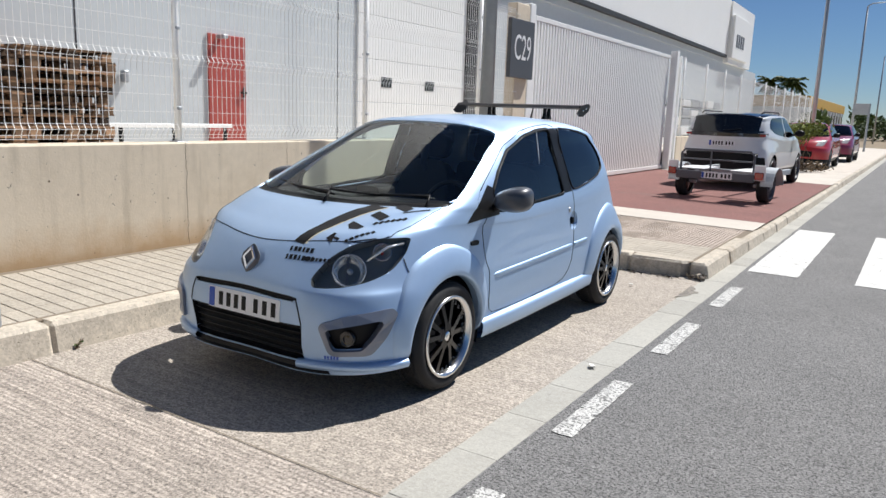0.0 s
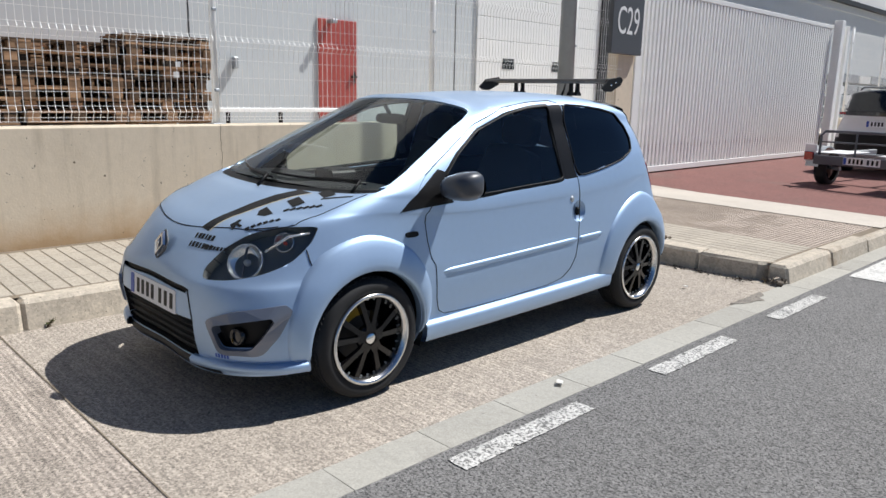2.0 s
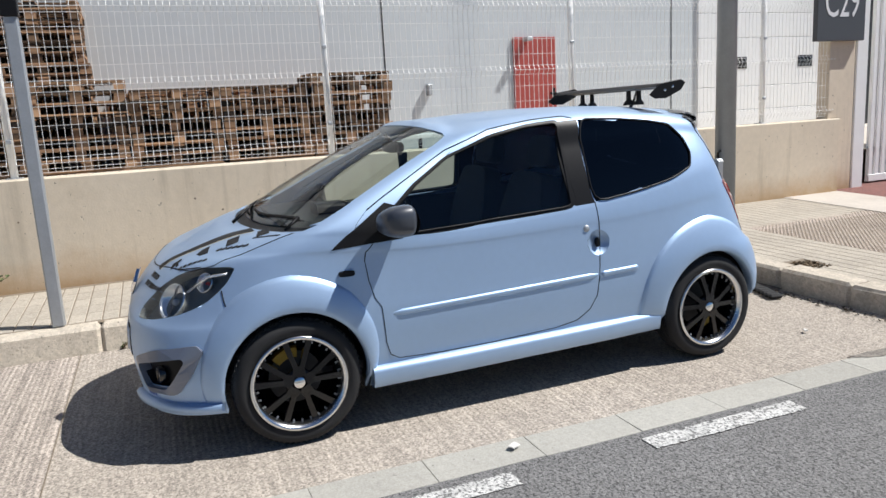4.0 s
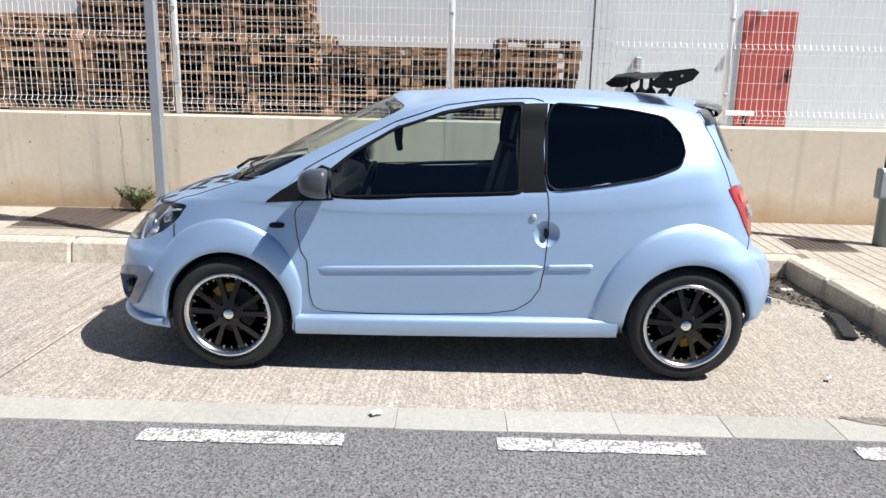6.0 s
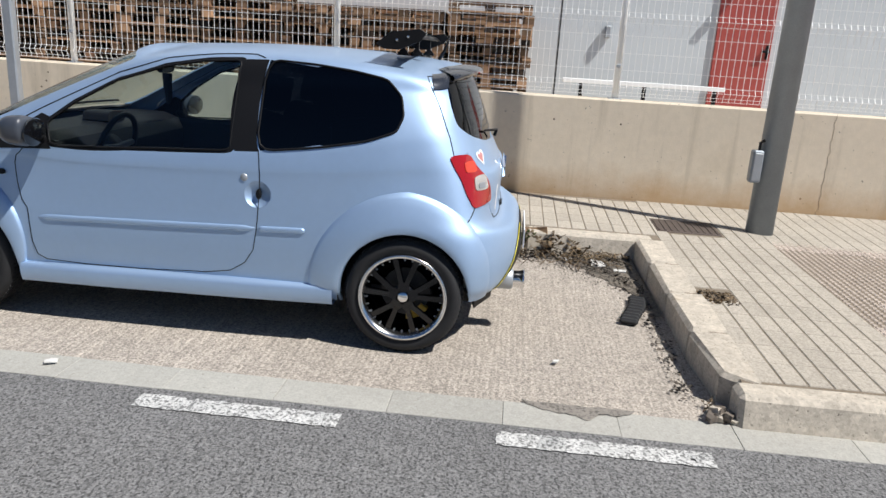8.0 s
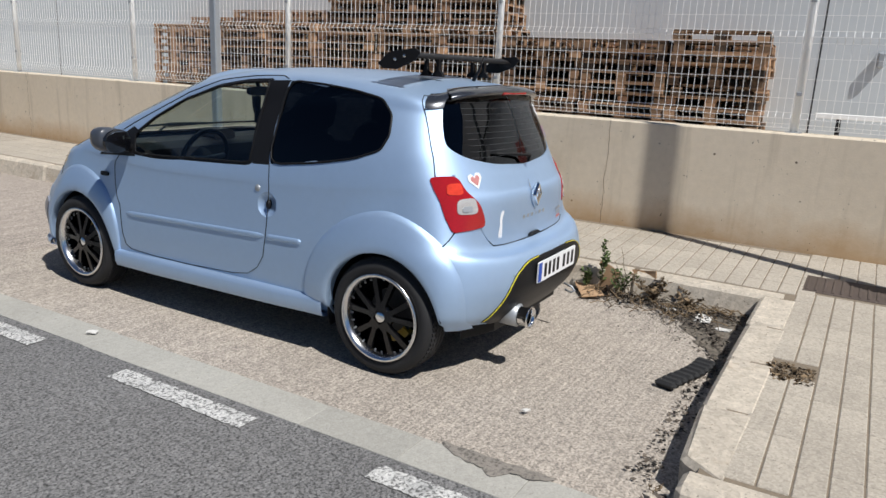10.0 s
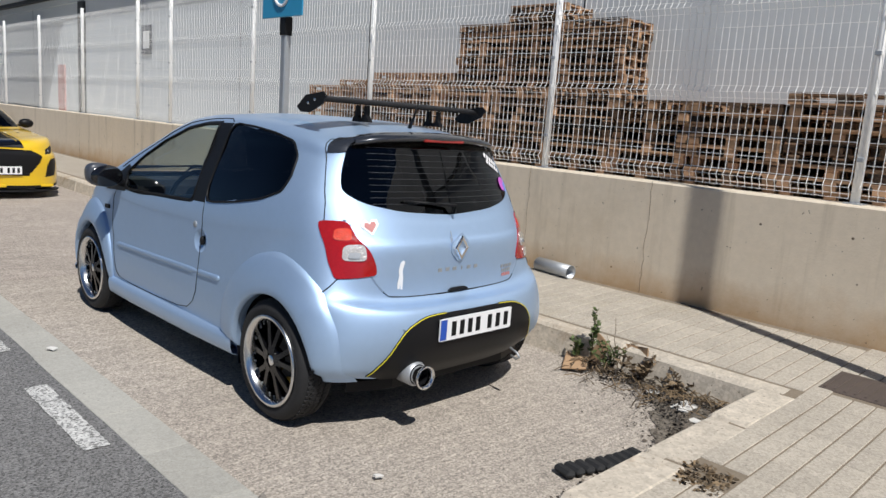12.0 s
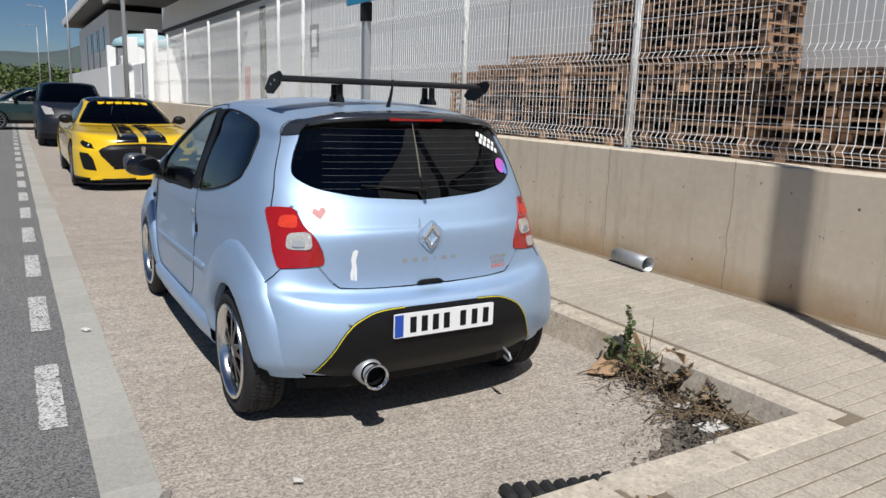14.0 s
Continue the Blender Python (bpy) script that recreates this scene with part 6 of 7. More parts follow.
def simple_car(name, m, lines, paint, label, base, wheel_r, half, rims=True, roof_paint=None, trim=M_BLACK, cuts=(), detail=(84, 60), dark_lamps=False, sill=.9):
    """A parked car of the background: body, panes, lamps, bumpers, wheels."""
    loft = Loft(levels(lines), 0.1)
    ob = thing(name, m, label, "car")
    L = base
    shapes = list(cuts) + [
        ("arch", arch_cut(loft, 0.0, wheel_r, wheel_r + .04)), ("arch", arch_cut(loft, L, wheel_r, wheel_r + .04)),
        ("windscreen", [(-.6, 8.05), (2.0, 8.06), (2.7, 8.1), (2.9, 8.4), (2.88, 10.5), (2.6, 10.9), (-.6, 10.92)]),
        ("front_window", [(3.6, 8.3), (4.3, 8.12), (5.95, 8.12), (5.95, 10.75), (5.2, 10.72), (4.2, 10.4), (3.7, 9.4)]),
        ("rear_side_window", [(6.08, 8.12), (7.4, 8.15), (8.0, 8.5), (8.1, 9.4), (7.8, 10.5), (6.08, 10.75)]),
        ("rear_window", [(11.6, 8.25), (10.0, 8.25), (9.45, 8.6), (9.4, 9.8), (9.7, 10.7), (11.6, 10.8)]),
        ("headlight", [(1.15, 4.2), (1.9, 4.15), (2.7, 4.9), (2.75, 5.3), (2.2, 5.25), (1.4, 4.9)]),
        ("tail_lamp", [(9.9, 4.6), (9.2, 4.6), (8.8, 5.4), (8.9, 6.3), (9.5, 6.2), (9.9, 5.4)]),
        ("skirt", [(-.6, -.6), (11.6, -.6), (11.6, sill), (-.6, sill)]),
        ("grille", [(-.6, 1.2), (.9, 1.2), (.95, 2.2), (-.6, 2.3)]),
    ]
    if dark_lamps:
        shapes = [s for s in shapes if s[0] not in ("headlight", "tail_lamp")]
    got = cut_body(loft, shapes, detail[0], detail[1], "body")
    mats = {"body": paint, "windscreen": M_WS_DARK, "front_window": M_DARK_GLASS, "rear_side_window": M_DARK_GLASS, "rear_window": M_DARK_GLASS, "skirt": trim, "grille": M_BLACK, "headlight": M_CLEAR_LAMP, "tail_lamp": M_RED_LAMP, "roof": roof_paint}
    for key, faces in got.items():
        if key == "arch":
            continue
        mat = mats.get(key) or {"stripe": M_GLOSS_BLACK, "black": M_BLACK}.get(key.split("_")[0], M_BLACK)
        if key in ("front_window", "rear_side_window", "headlight", "tail_lamp", "black_corner", "black_lamp", "stripe_hood"):
            for side in BOTH:
                part(key, shape(loft, faces, (side,), 0.001, .01), mat, ob, smooth=True)
        else:
            part(key, shape(loft, faces, BOTH, 0.0005 if key == "body" else 0.002, .012), mat, ob, smooth=True)
    bm = bmesh.new()
    add_box(bm, -half + .25, half - .25, -.6, L + .6, .22, .30)
    part("underbody", bm, M_BLACK, ob)
    for s in (0.0, L):
        for side in BOTH:
            wheel(ob, side, s, half - .01, wheel_r, rims)
            bm = bmesh.new()
            rows = [[bm.verts.new((side * x, s + p, z)) for p, z in arc(0, wheel_r, wheel_r + .05, -10, 190, 12)] for x in (half - .28, half - .03)]
            for a, b, c, d in zip(rows[0], rows[0][1:], rows[1][1:], rows[1]):
                bm.faces.new((a, b, c, d))
            bm.faces.new(rows[0])
            part("wheel_housing", bm, M_BLACK, ob)
    for side in BOTH:
        p, n = loft.on("uv", 4.1, 8.2)
        bm = bmesh.new()
        bmesh.ops.create_uvsphere(bm, u_segments=14, v_segments=10, radius=1.0, matrix=Matrix.Translation((side * (p.x + .13), p.y + .02, p.z + .05)) @ Matrix.Diagonal((.11, .07, .075, 1)))
        part("mirror", bm, M_BLACK, ob, smooth=True)
        part("mirror_arm", tube([(side * (p.x - .02), p.y, p.z), (side * (p.x + .08), p.y + .02, p.z + .03)], .025, 8), M_BLACK, ob)
    return ob, loft


M_WS_DARK = glass("dark_windscreen", (.10, .12, .13))
M_WHITE_PAINT = surf("white_car_paint", (.72, .72, .71), .35, var=.03, coat=1.0)
M_RED_PAINT = surf("red_car_paint", (.42, .015, .02), .3, var=.04, coat=1.0)
M_CRIMSON = surf("crimson_car_paint", (.22, .012, .05), .3, var=.04, coat=1.0)
M_NAVY = surf("navy_car_paint", (.006, .008, .014), .45, var=.04, coat=.35)
M_DARKGREEN = surf("dark_green_car_paint", (.012, .028, .024), .3, var=.04, coat=1.0)

# white crossover seen from behind, its trailer
suv_lines = variant(-.82, 3.42, (.10, 3.34), (1.0, 3.16), (1.1, 3.02), (.885, .855, .745), [.24, .62, .95, 1.10, 1.50, 1.55])
suv, suv_loft = simple_car("crossover_car", pose(-3.28, 19.15, pave_z(-3.4) + .005, 0, 0, 177), suv_lines, M_WHITE_PAINT, "white crossover car with a dark roof and dark windows", 2.6, .335, .885, rims=True,
                 roof_paint=M_GLOSS_BLACK, dark_lamps=True, cuts=[("roof", [(-.6, 10.96), (11.6, 10.96), (11.6, 13.6), (-.6, 13.6)]), ("stripe_tail", [(11.6, 7.15), (9.0, 7.15), (8.75, 7.6), (9.25, 7.75), (9.15, 10.9), (11.6, 10.95)]), ("black_bumper", [(11.6, -.6), (8.6, -.6), (9.0, 2.2), (11.6, 2.2)])])
number_plate(suv, Matrix.Translation((0, suv_loft.on("rear", 0, .92)[0].y + .01, .92)) @ REAR)
part("lamp_band", strip(lambda i, l: (lambda p, n: Vector((p.x * (1 if i >= 14 else -1), p.y + l[0], p.z + l[1])))(*suv_loft.on("rear", abs(i - 14) / 14 * .80, 1.10)), 29, [(-.01, -.045), (.014, -.035), (.016, .03), (-.01, .04)]), M_GLOSS_BLACK, suv, "black lamp band across the tailgate")
for side in BOTH:
    p, n = suv_loft.on("rear", .70, 1.10)
    part("tail_lamp", box(side * .70 - .10, side * .70 + .10, p.y, p.y + .022, 1.075, 1.12, .006), M_RED_LAMP, suv, "dark red tail lamp")
    part("roof_rail", tube([(side * .60, 1.25, 1.545), (side * .61, 1.4, 1.585), (side * .61, 2.7, 1.575), (side * .60, 2.85, 1.53)], .014, 8), M_BLACK, suv, smooth=True)
part("rear_skirt", strip(lambda i, l: (lambda p, n: Vector((p.x * (1 if i >= 14 else -1), p.y + l[0], l[1])))(*suv_loft.on("rear", abs(i - 14) / 14 * .72, .60)), 29, [(-.01, .74), (.02, .72), (.025, .40), (-.02, .36)]), M_BLACK, suv, "black lower bumper")
part("rear_wiper", tube([(0, suv_loft.on("uv", 11, 8.4)[0].y + .02, suv_loft.on("uv", 11, 8.4)[0].z), (-.35, suv_loft.on("uv", 10.3, 8.6)[0].y + .02, suv_loft.on("uv", 10.3, 8.6)[0].z)], .012, 6), M_BLACK, suv)

tr = thing("car_trailer", pose(-2.86, 13.6, pave_z(-2.8) + .005, 0, 0, -6), "small grey flatbed trailer with a tubular rear rail", "trailer")
for side in BOTH:
    wheel(tr, side, 0.0, .80, .27, False)
    part("mudguard", prism(arc(0, 0, .34, 5, 175, 12) + arc(0, 0, .325, 175, 5, 12), .2, pose(side * .80 - .1, 0, .27) @ Matrix(((0, 0, 1, 0), (1, 0, 0, 0), (0, 1, 0, 0), (0, 0, 0, 1)))), M_GALV, tr)
    part("side_frame", box(side * .66 - .03, side * .66 + .03, -.55, 1.6, .42, .52, .008), M_GALV, tr)
    part("white_board", box(side * .47 - .24, side * .47 + .24, -.50, .35, .525, .54, .004), M_WHITE, tr)
    part("tail_lamp", box(side * .74 - .07, side * .74 + .07, -.60, -.555, .42, .54, .01), M_RED_LAMP, tr)
    part("lamp_guard", box(side * .74 - .09, side * .74 + .09, -.555, -.53, .40, .66, .01), M_WHITE, tr)
    part("axle_stub", tube([(side * .5, 0, .27), (side * .8, 0, .27)], .03, 8), M_GALV, tr)
part("rear_beam", box(-.66, .66, -.60, -.55, .36, .50, .01), M_GREY_PLASTIC, tr)
part("cross_beam", box(-.66, .66, .45, .52, .42, .50, .01), M_GALV, tr)
part("drawbar", tube([(0, .5, .45), (0, 2.4, .45)], .035, 8), M_GALV, tr)
part("rail", tube([(-.62, -.50, .5), (-.62, -.50, .80), (-.56, -.50, .86), (.56, -.50, .86), (.62, -.50, .80), (.62, -.50, .5)], .02, 8), M_GREY_PLASTIC, tr)
part("rail_post", tube([(-.10, -.50, .5), (-.10, -.50, .86)], .015, 8), M_GREY_PLASTIC, tr)
part("rail_bar", tube([(-.62, -.50, .70), (.62, -.50, .70)], .013, 8), M_GREY_PLASTIC, tr)
number_plate(tr, Matrix.Translation((0.05, -.602, .44)) @ FRONT)

# red cars further on
red_lines = variant(-.80, 3.45, (.05, 3.0), (.85, 2.65), (.95, 2.5), (.88, .80, .60), [.2, .55, .88, 1.02, 1.42, 1.47])
red, red_loft = simple_car("red_car", pose(-3.25, 26.3, pave_z(-2.8) + .005), red_lines, M_RED_PAINT, "red family car parked beyond the driveway", 2.65, .32, .87, rims=False)
part("badge", prism(DIAMOND, .01, Matrix.Translation((0, red_loft.on("front", 0, .62)[0].y - .012, .62)) @ FRONT), M_CHROME, red)
simple_car("crimson_car", pose(-3.1, 33.0, pave_z(-2.8) + .005), red_lines, M_CRIMSON, "dark crimson car parked behind the red one", 2.65, .32, .87, rims=False)

# yellow sports coupe facing the camera's end
coupe_lines = variant(-.92, 3.85, (.55, 3.05), (1.28, 2.45), (1.36, 2.3), (.95, .80, .55), [.14, .48, .80, .93, 1.30, 1.355], nose=.55)
coupe, coupe_loft = simple_car("sports_coupe", pose(-2.87, -3.87, 0, 0, 0, 180), coupe_lines, M_YELLOW, "yellow sports coupe with black racing stripes and a black roof", 2.72, .345, .94, rims=True, trim=M_BLACK, roof_paint=M_GLOSS_BLACK, dark_lamps=True, sill=.3, detail=(120, 84),
    cuts=[("stripe_hood", [(.12, 4.46), (.78, 4.42), (.66, 8.0), (.12, 8.0)]), ("roof", [(-.6, 10.92), (11.6, 10.92), (11.6, 13.6), (-.6, 13.6)]),
          ("black_mouth", [(-.6, 1.35), (.95, 1.4), (1.30, 2.3), (1.42, 3.1), (1.28, 3.9), (1.0, 4.25), (-.6, 4.4)]), ("black_corner", [(1.55, 1.1), (2.2, 1.2), (2.4, 2.2), (2.45, 2.75), (1.9, 2.65), (1.65, 2.0)]),
          ("black_lamp", [(1.60, 3.72), (2.1, 3.8), (2.62, 4.3), (2.45, 4.52), (1.8, 4.3)]), ("black_splitter", [(-.6, -.6), (11.6, -.6), (11.6, .3), (-.6, .3)])])
for side in BOTH:
    p, n = coupe_loft.on("uv", 1.95, 4.15, lift=-.01)
    part("lamp_lens", lathe([(0, .012), (.018, .010), (.026, 0)], Matrix.Translation((side * p.x, p.y, p.z)) @ FRONT, 16), M_GALV, coupe, smooth=True)
    p, n = coupe_loft.on("uv", 1.3, 6.5, lift=.002)
    part("hood_pin", lathe([(0, .006), (.02, .004), (.026, 0)], Matrix.Translation((side * p.x, p.y, p.z)), 16), M_BLACK, coupe)
    part("pinstripe", strip(lambda i, l: (lambda p, n: Vector((side * p.x, p.y, p.z)))(*coupe_loft.on("uv", .66 - .1 * i / 16 + l, 5.0 + 2.9 * i / 16, lift=.004)), 17, [-.03, 0]), M_YELLOW, coupe)
part("splitter_lip", strip(lambda i, l: (lambda p, n: Vector((p.x * (1 if i >= 16 else -1) * l[2], p.y + l[0], l[1])))(*coupe_loft.on("uv", abs(i - 16) / 16 * 2.6, .3)), 33, [(.05, .125, 1), (-.05, .115, 1.02), (-.055, .10, 1.02), (.1, .10, 1)]), M_BLACK, coupe)
for k in range(3):
    part("lip_mark", box(-.62 + .62 * k - .12, -.62 + .62 * k + .12, coupe_loft.on("uv", abs(k - 1) * 1.4, .8)[0].y - .01, coupe_loft.on("uv", abs(k - 1) * 1.4, .8)[0].y + .01, .16, .20, .004), M_YELLOW, coupe)
pl = number_plate(coupe, Matrix.Translation((.05, coupe_loft.on("front", 0, .40)[0].y - .025, .40)) @ FRONT)
part("mouth_badge", prism([(-.02, -.05), (.02, -.05), (.035, .05), (0, .07), (-.035, .05)], .012, Matrix.Translation((0, coupe_loft.on("front", 0, .60)[0].y - .02, .60)) @ FRONT), M_CHROME, coupe)
for k in range(6):
    q = (k - 2.5) * .135
    p, n = coupe_loft.on("uv", abs(q) / .30, 10.45, lift=.004)
    part("banner_bar", prism(rect(.11, .075), .002, Matrix.Translation((q, p.y, p.z)) @ FRONT @ Matrix.Rotation(radians(-58), 4, "X")), M_YELLOW, coupe, "yellow bar of the windscreen banner")

# dark cars behind it
van_lines = variant(-.80, 3.35, (-.05, 3.15), (.75, 3.0), (.85, 2.9), (.87, .82, .66), [.2, .6, .98, 1.12, 1.58, 1.64])
simple_car("navy_van", pose(-2.60, -12.9, 0, 0, 0, 180), van_lines, M_NAVY, "dark navy people carrier parked in the bay", 2.7, .32, .86, rims=False)
simple_car("dark_green_car", pose(-.75, -21.5, 0, 0, 0, 90), red_lines, M_DARKGREEN, "dark green car standing across the road", 2.65, .32, .87, rims=False)
simple_car("white_car", pose(-1.3, -29, 0, 0, 0, 100), red_lines, M_WHITE_PAINT, "white car far down the road", 2.65, .32, .87, rims=False)

# ---- clutter of the bay's corner ----
def jitter(bm, amount, seed, keep=0.0):
    for v in bm.verts:
        q = v.co * 9 + Vector((seed * 3.7, 0, 0))
        v.co += noise.noise_vector(q) * amount + noise.noise_vector(q * 4) * amount * 0.4


M_LEAF = surf("weed_leaf", (0.085, 0.12, 0.035), 0.7, var=0.3, scale=20, island=0.3)
M_DRY = surf("dry_weed", (0.15, 0.105, 0.06), 0.85, var=0.35, scale=20, island=0.7)
M_CARD = surf("brown_cardboard", (0.42, 0.27, 0.155), 0.85, var=0.15, scale=8)
M_LITTER = surf("dark_leaf_litter", (0.085, 0.07, 0.056), 0.95, var=0.4, scale=15, island=1.1)
M_PAPER = surf("pale_paper", (0.62, 0.60, 0.56), 0.8, var=0.1, scale=10)


def leaf(bm, p, d, size, rnd):
    """One small pointed leaf at p along d."""
    d = d.normalized()
    s = d.cross(Vector((rnd.uniform(-1, 1), rnd.uniform(-1, 1), rnd.uniform(0.2, 1)))).normalized() * size * 0.28
    up = d.cross(s).normalized() * size * 0.06
    a, b, c, e = (bm.verts.new(v) for v in (p, p + d * size * 0.5 + s + up, p + d * size, p + d * size * 0.5 - s + up))
    bm.faces.new((a, b, c, e))


def weed(name, x, y, z, height, seed, mat, label, spread=0.5, stems=4, leaf_size=0.035, step=0.022):
    rnd = random.Random(seed)
    ob = thing(name, pose(x, y, z), label, "weed")
    bs, bl = bmesh.new(), bmesh.new()
    for k in range(stems):
        a = rnd.uniform(0, 2 * math.pi)
        tip = Vector((math.cos(a) * spread * height * rnd.uniform(.3, 1), math.sin(a) * spread * height * rnd.uniform(.3, 1), height * rnd.uniform(.6, 1)))
        pts = [tip * t + Vector((0, 0, height * .25 * math.sin(t * 3))) * (1 - t) + Vector((rnd.uniform(-.01, .01), rnd.uniform(-.01, .01), 0)) for t in [i / 6 for i in range(7)]]
        pts[0] = Vector((rnd.uniform(-.02, .02), rnd.uniform(-.02, .02), 0))
        add_tube(bs, pts, .0035, 4, r2=.0012)
        n = int(height / step)
        for i in range(n):
            t = 0.15 + 0.85 * i / n
            p = pts[min(5, int(t * 6))].lerp(pts[min(6, int(t * 6) + 1)], t * 6 % 1)
            for _ in range(2):
                aa = rnd.uniform(0, 2 * math.pi)
                leaf(bl, p, Vector((math.cos(aa), math.sin(aa), rnd.uniform(.1, .9))), leaf_size * rnd.uniform(.6, 1.2), rnd)
    part("stem", bs, M_DRY, ob)["kind"] = "stuff"
    part("leaf", bl, mat, ob)["kind"] = "stuff"
    return ob


weed("upright_weed", -4.12, 6.0, 0, .40, 1, M_LEAF, "tall green weed in the bay's corner", .10, 2, .034, .011)
weed("upright_weed", -4.10, 5.90, 0, .20, 21, M_LEAF, "short dark green weed beside the kerb", .2, 3, .03, .008)
weed("low_weed", -4.10, 6.14, 0, .26, 2, M_LEAF, "low green weed in the bay's corner", .7, 5, .035)
weed("dry_weed", -4.08, 6.38, 0, .22, 3, M_DRY, "dry brown weed at the kerb", .9, 7, .045)
weed("dry_weed", -4.12, 6.62, 0, .14, 4, M_DRY, "dry brown weed at the kerb", 1.2, 7, .04)
weed("thin_weed", -4.10, 6.2, 0, .34, 5, M_DRY, "thin bare weed stalk in the bay's corner", .5, 3, .015, .05)
weed("pavement_bush", -5.38, 1.28, .21, .27, 6, M_LEAF, "green weed bush against the concrete wall", 1.0, 34, .034)
weed("kerb_weed", -4.13, 2.35, 0, .06, 7, M_LEAF, "small weed at the kerb's foot", 1.2, 5, .02)
weed("kerb_weed", -1.70, 7.02, 0, .06, 8, M_DRY, "small dry weed at the kerb's corner", 1.2, 4, .02)
rnd = random.Random(8)
bm = bmesh.new()
for k in range(1100):
    t = rnd.random()
    x, y = -4.12 + abs(rnd.gauss(0, .10)) + (0.75 * t ** 3 if rnd.random() < .5 else 0), 5.95 + 1.06 * t ** 0.7
    if y > 7.0 - max(0, (x + 3.4)) * .1:
        y = 7.0 - rnd.random() * .12
    leaf(bm, Vector((x, y, .004 + rnd.random() * .035)), Vector((rnd.uniform(-1, 1), rnd.uniform(-1, 1), rnd.uniform(-.15, .3))), rnd.uniform(.01, .036), rnd)
tagged(mesh_ob("leaf_litter", bm, M_LITTER), "dark dry leaf litter in the bay's corner", "leaf litter", kind="stuff")
bm = bmesh.new()
for k in range(420):
    t = rnd.random()
    leaf(bm, Vector((-4.05 + 2.3 * t, 7.0 - rnd.random() * .10 - .1 * (t < .3), .003 + rnd.random() * .01)), Vector((rnd.uniform(-1, 1), rnd.uniform(-1, 1), 0.05)), rnd.uniform(.01, .035), rnd)
tagged(mesh_ob("gutter_debris", bm, M_LITTER), "dark debris along the foot of the end kerb", "debris", kind="stuff")
bm = bmesh.new()
for k in range(2600):
    a, r = rnd.uniform(0, 2 * math.pi), abs(rnd.gauss(0, .22))
    x, y = -3.92 + r * math.cos(a) * 1.2, 6.74 + r * math.sin(a)
    if x < -4.15 or y > 7.02:
        continue
    leaf(bm, Vector((x, y, .003 + rnd.random() * .006)), Vector((rnd.uniform(-1, 1), rnd.uniform(-1, 1), .05)), rnd.uniform(.006, .018), rnd)
tagged(mesh_ob("soil_grains", bm, M_LITTER), "dark soil washed into the bay's corner", "soil", kind="stuff")
bm = bmesh.new()
for k in range(150):
    t = rnd.random()
    x, y = -4.13 + abs(rnd.gauss(0, .14)), 6.0 + 1.0 * t
    a, L = rnd.uniform(0, 2 * math.pi), rnd.uniform(.05, .2)
    z = .01 + rnd.random() * .05
    add_tube(bm, [(x, y, z), (x + L * .5 * math.cos(a), min(7.0, y + L * .5 * math.sin(a)), z + rnd.uniform(0, .03)), (x + L * math.cos(a + .3), min(7.0, y + L * math.sin(a + .3)), z * .6)], .003, 4)
tagged(mesh_ob("twigs", bm, M_DRY), "dry brown twigs in the bay's corner", "twigs", kind="stuff")
bm = bmesh.new()
g = []
for i in range(61):
    x = -4.165 + 1.30 * i / 60
    reach = .62 * max(0.0, 1 - i / 52) ** 1.5 + .05
    row = []
    for j in range(13):
        d = reach * j / 12
        y = 7.03 - d * (1 + .35 * noise.noise(Vector((x * 7, d * 5, 2)))) + .03 * noise.noise(Vector((x * 25, d * 25, 5))) * (j > 0)
        row.append(bm.verts.new((x, y, .001 + .016 * (1 - j / 12) ** 2 + .003 * (j < 12) * (1 + noise.noise(Vector((x * 30, y * 30, 0)))))))
    g.append(row)
for a, b in zip(g, g[1:]):
    for k in range(12):
        bm.faces.new((a[k], b[k], b[k + 1], a[k + 1]))
bmesh.ops.recalc_face_normals(bm, faces=bm.faces)
tagged(mesh_ob("soil_patch", bm, pitted(surf("grey_silt", (0.17, 0.145, 0.115), 0.95, var=0.4, scale=9, bump=0.8, bscale=70), 45.0, 0.35, 0.55, 0.6), smooth=True), "dark silt washed into the bay's corner", "soil", kind="stuff")
bm = bmesh.new()
g = []
for i in range(41):
    y = 6.18 + .50 * i / 40
    w = .10 * math.sin(math.pi * i / 40) ** .6
    row = []
    for j in range(7):
        q = Vector((y * 14, j * .8, 3))
        row.append(bm.verts.new((-1.60 + w * j / 6 * (1 + .5 * noise.noise(q)) - .02 * noise.noise(q + Vector((0, 9, 0))) * (j == 0), y, .007 + .004 * math.sin(math.pi * j / 6))))
    g.append(row)
for a, b in zip(g, g[1:]):
    for k in range(6):
        bm.faces.new((a[k], a[k + 1], b[k + 1], b[k]))
bmesh.ops.recalc_face_normals(bm, faces=bm.faces)
tagged(mesh_ob("mortar_patch", bm, pitted(surf("grey_mortar", (0.24, 0.215, 0.185), 0.95, var=0.3, scale=12, bump=0.8, bscale=80), 60.0, 0.36, 0.5, 0.5)), "rough grey mortar spilt on the gutter's edge", "mortar", kind="stuff")
bm = bmesh.new()
for k in range(260):
    x, y = -2.90 + rnd.uniform(-.11, .11), 7.35 + rnd.uniform(-.10, .10)
    leaf(bm, Vector((x, y, pave_z(x) - .004 + rnd.random() * .010)), Vector((rnd.uniform(-1, 1), rnd.uniform(-1, 1), rnd.uniform(-.1, .3))), rnd.uniform(.012, .04), rnd)
tagged(mesh_ob("hole_debris", bm, M_DRY), "dry leaves in the hole of a missing tile", "debris", kind="stuff")
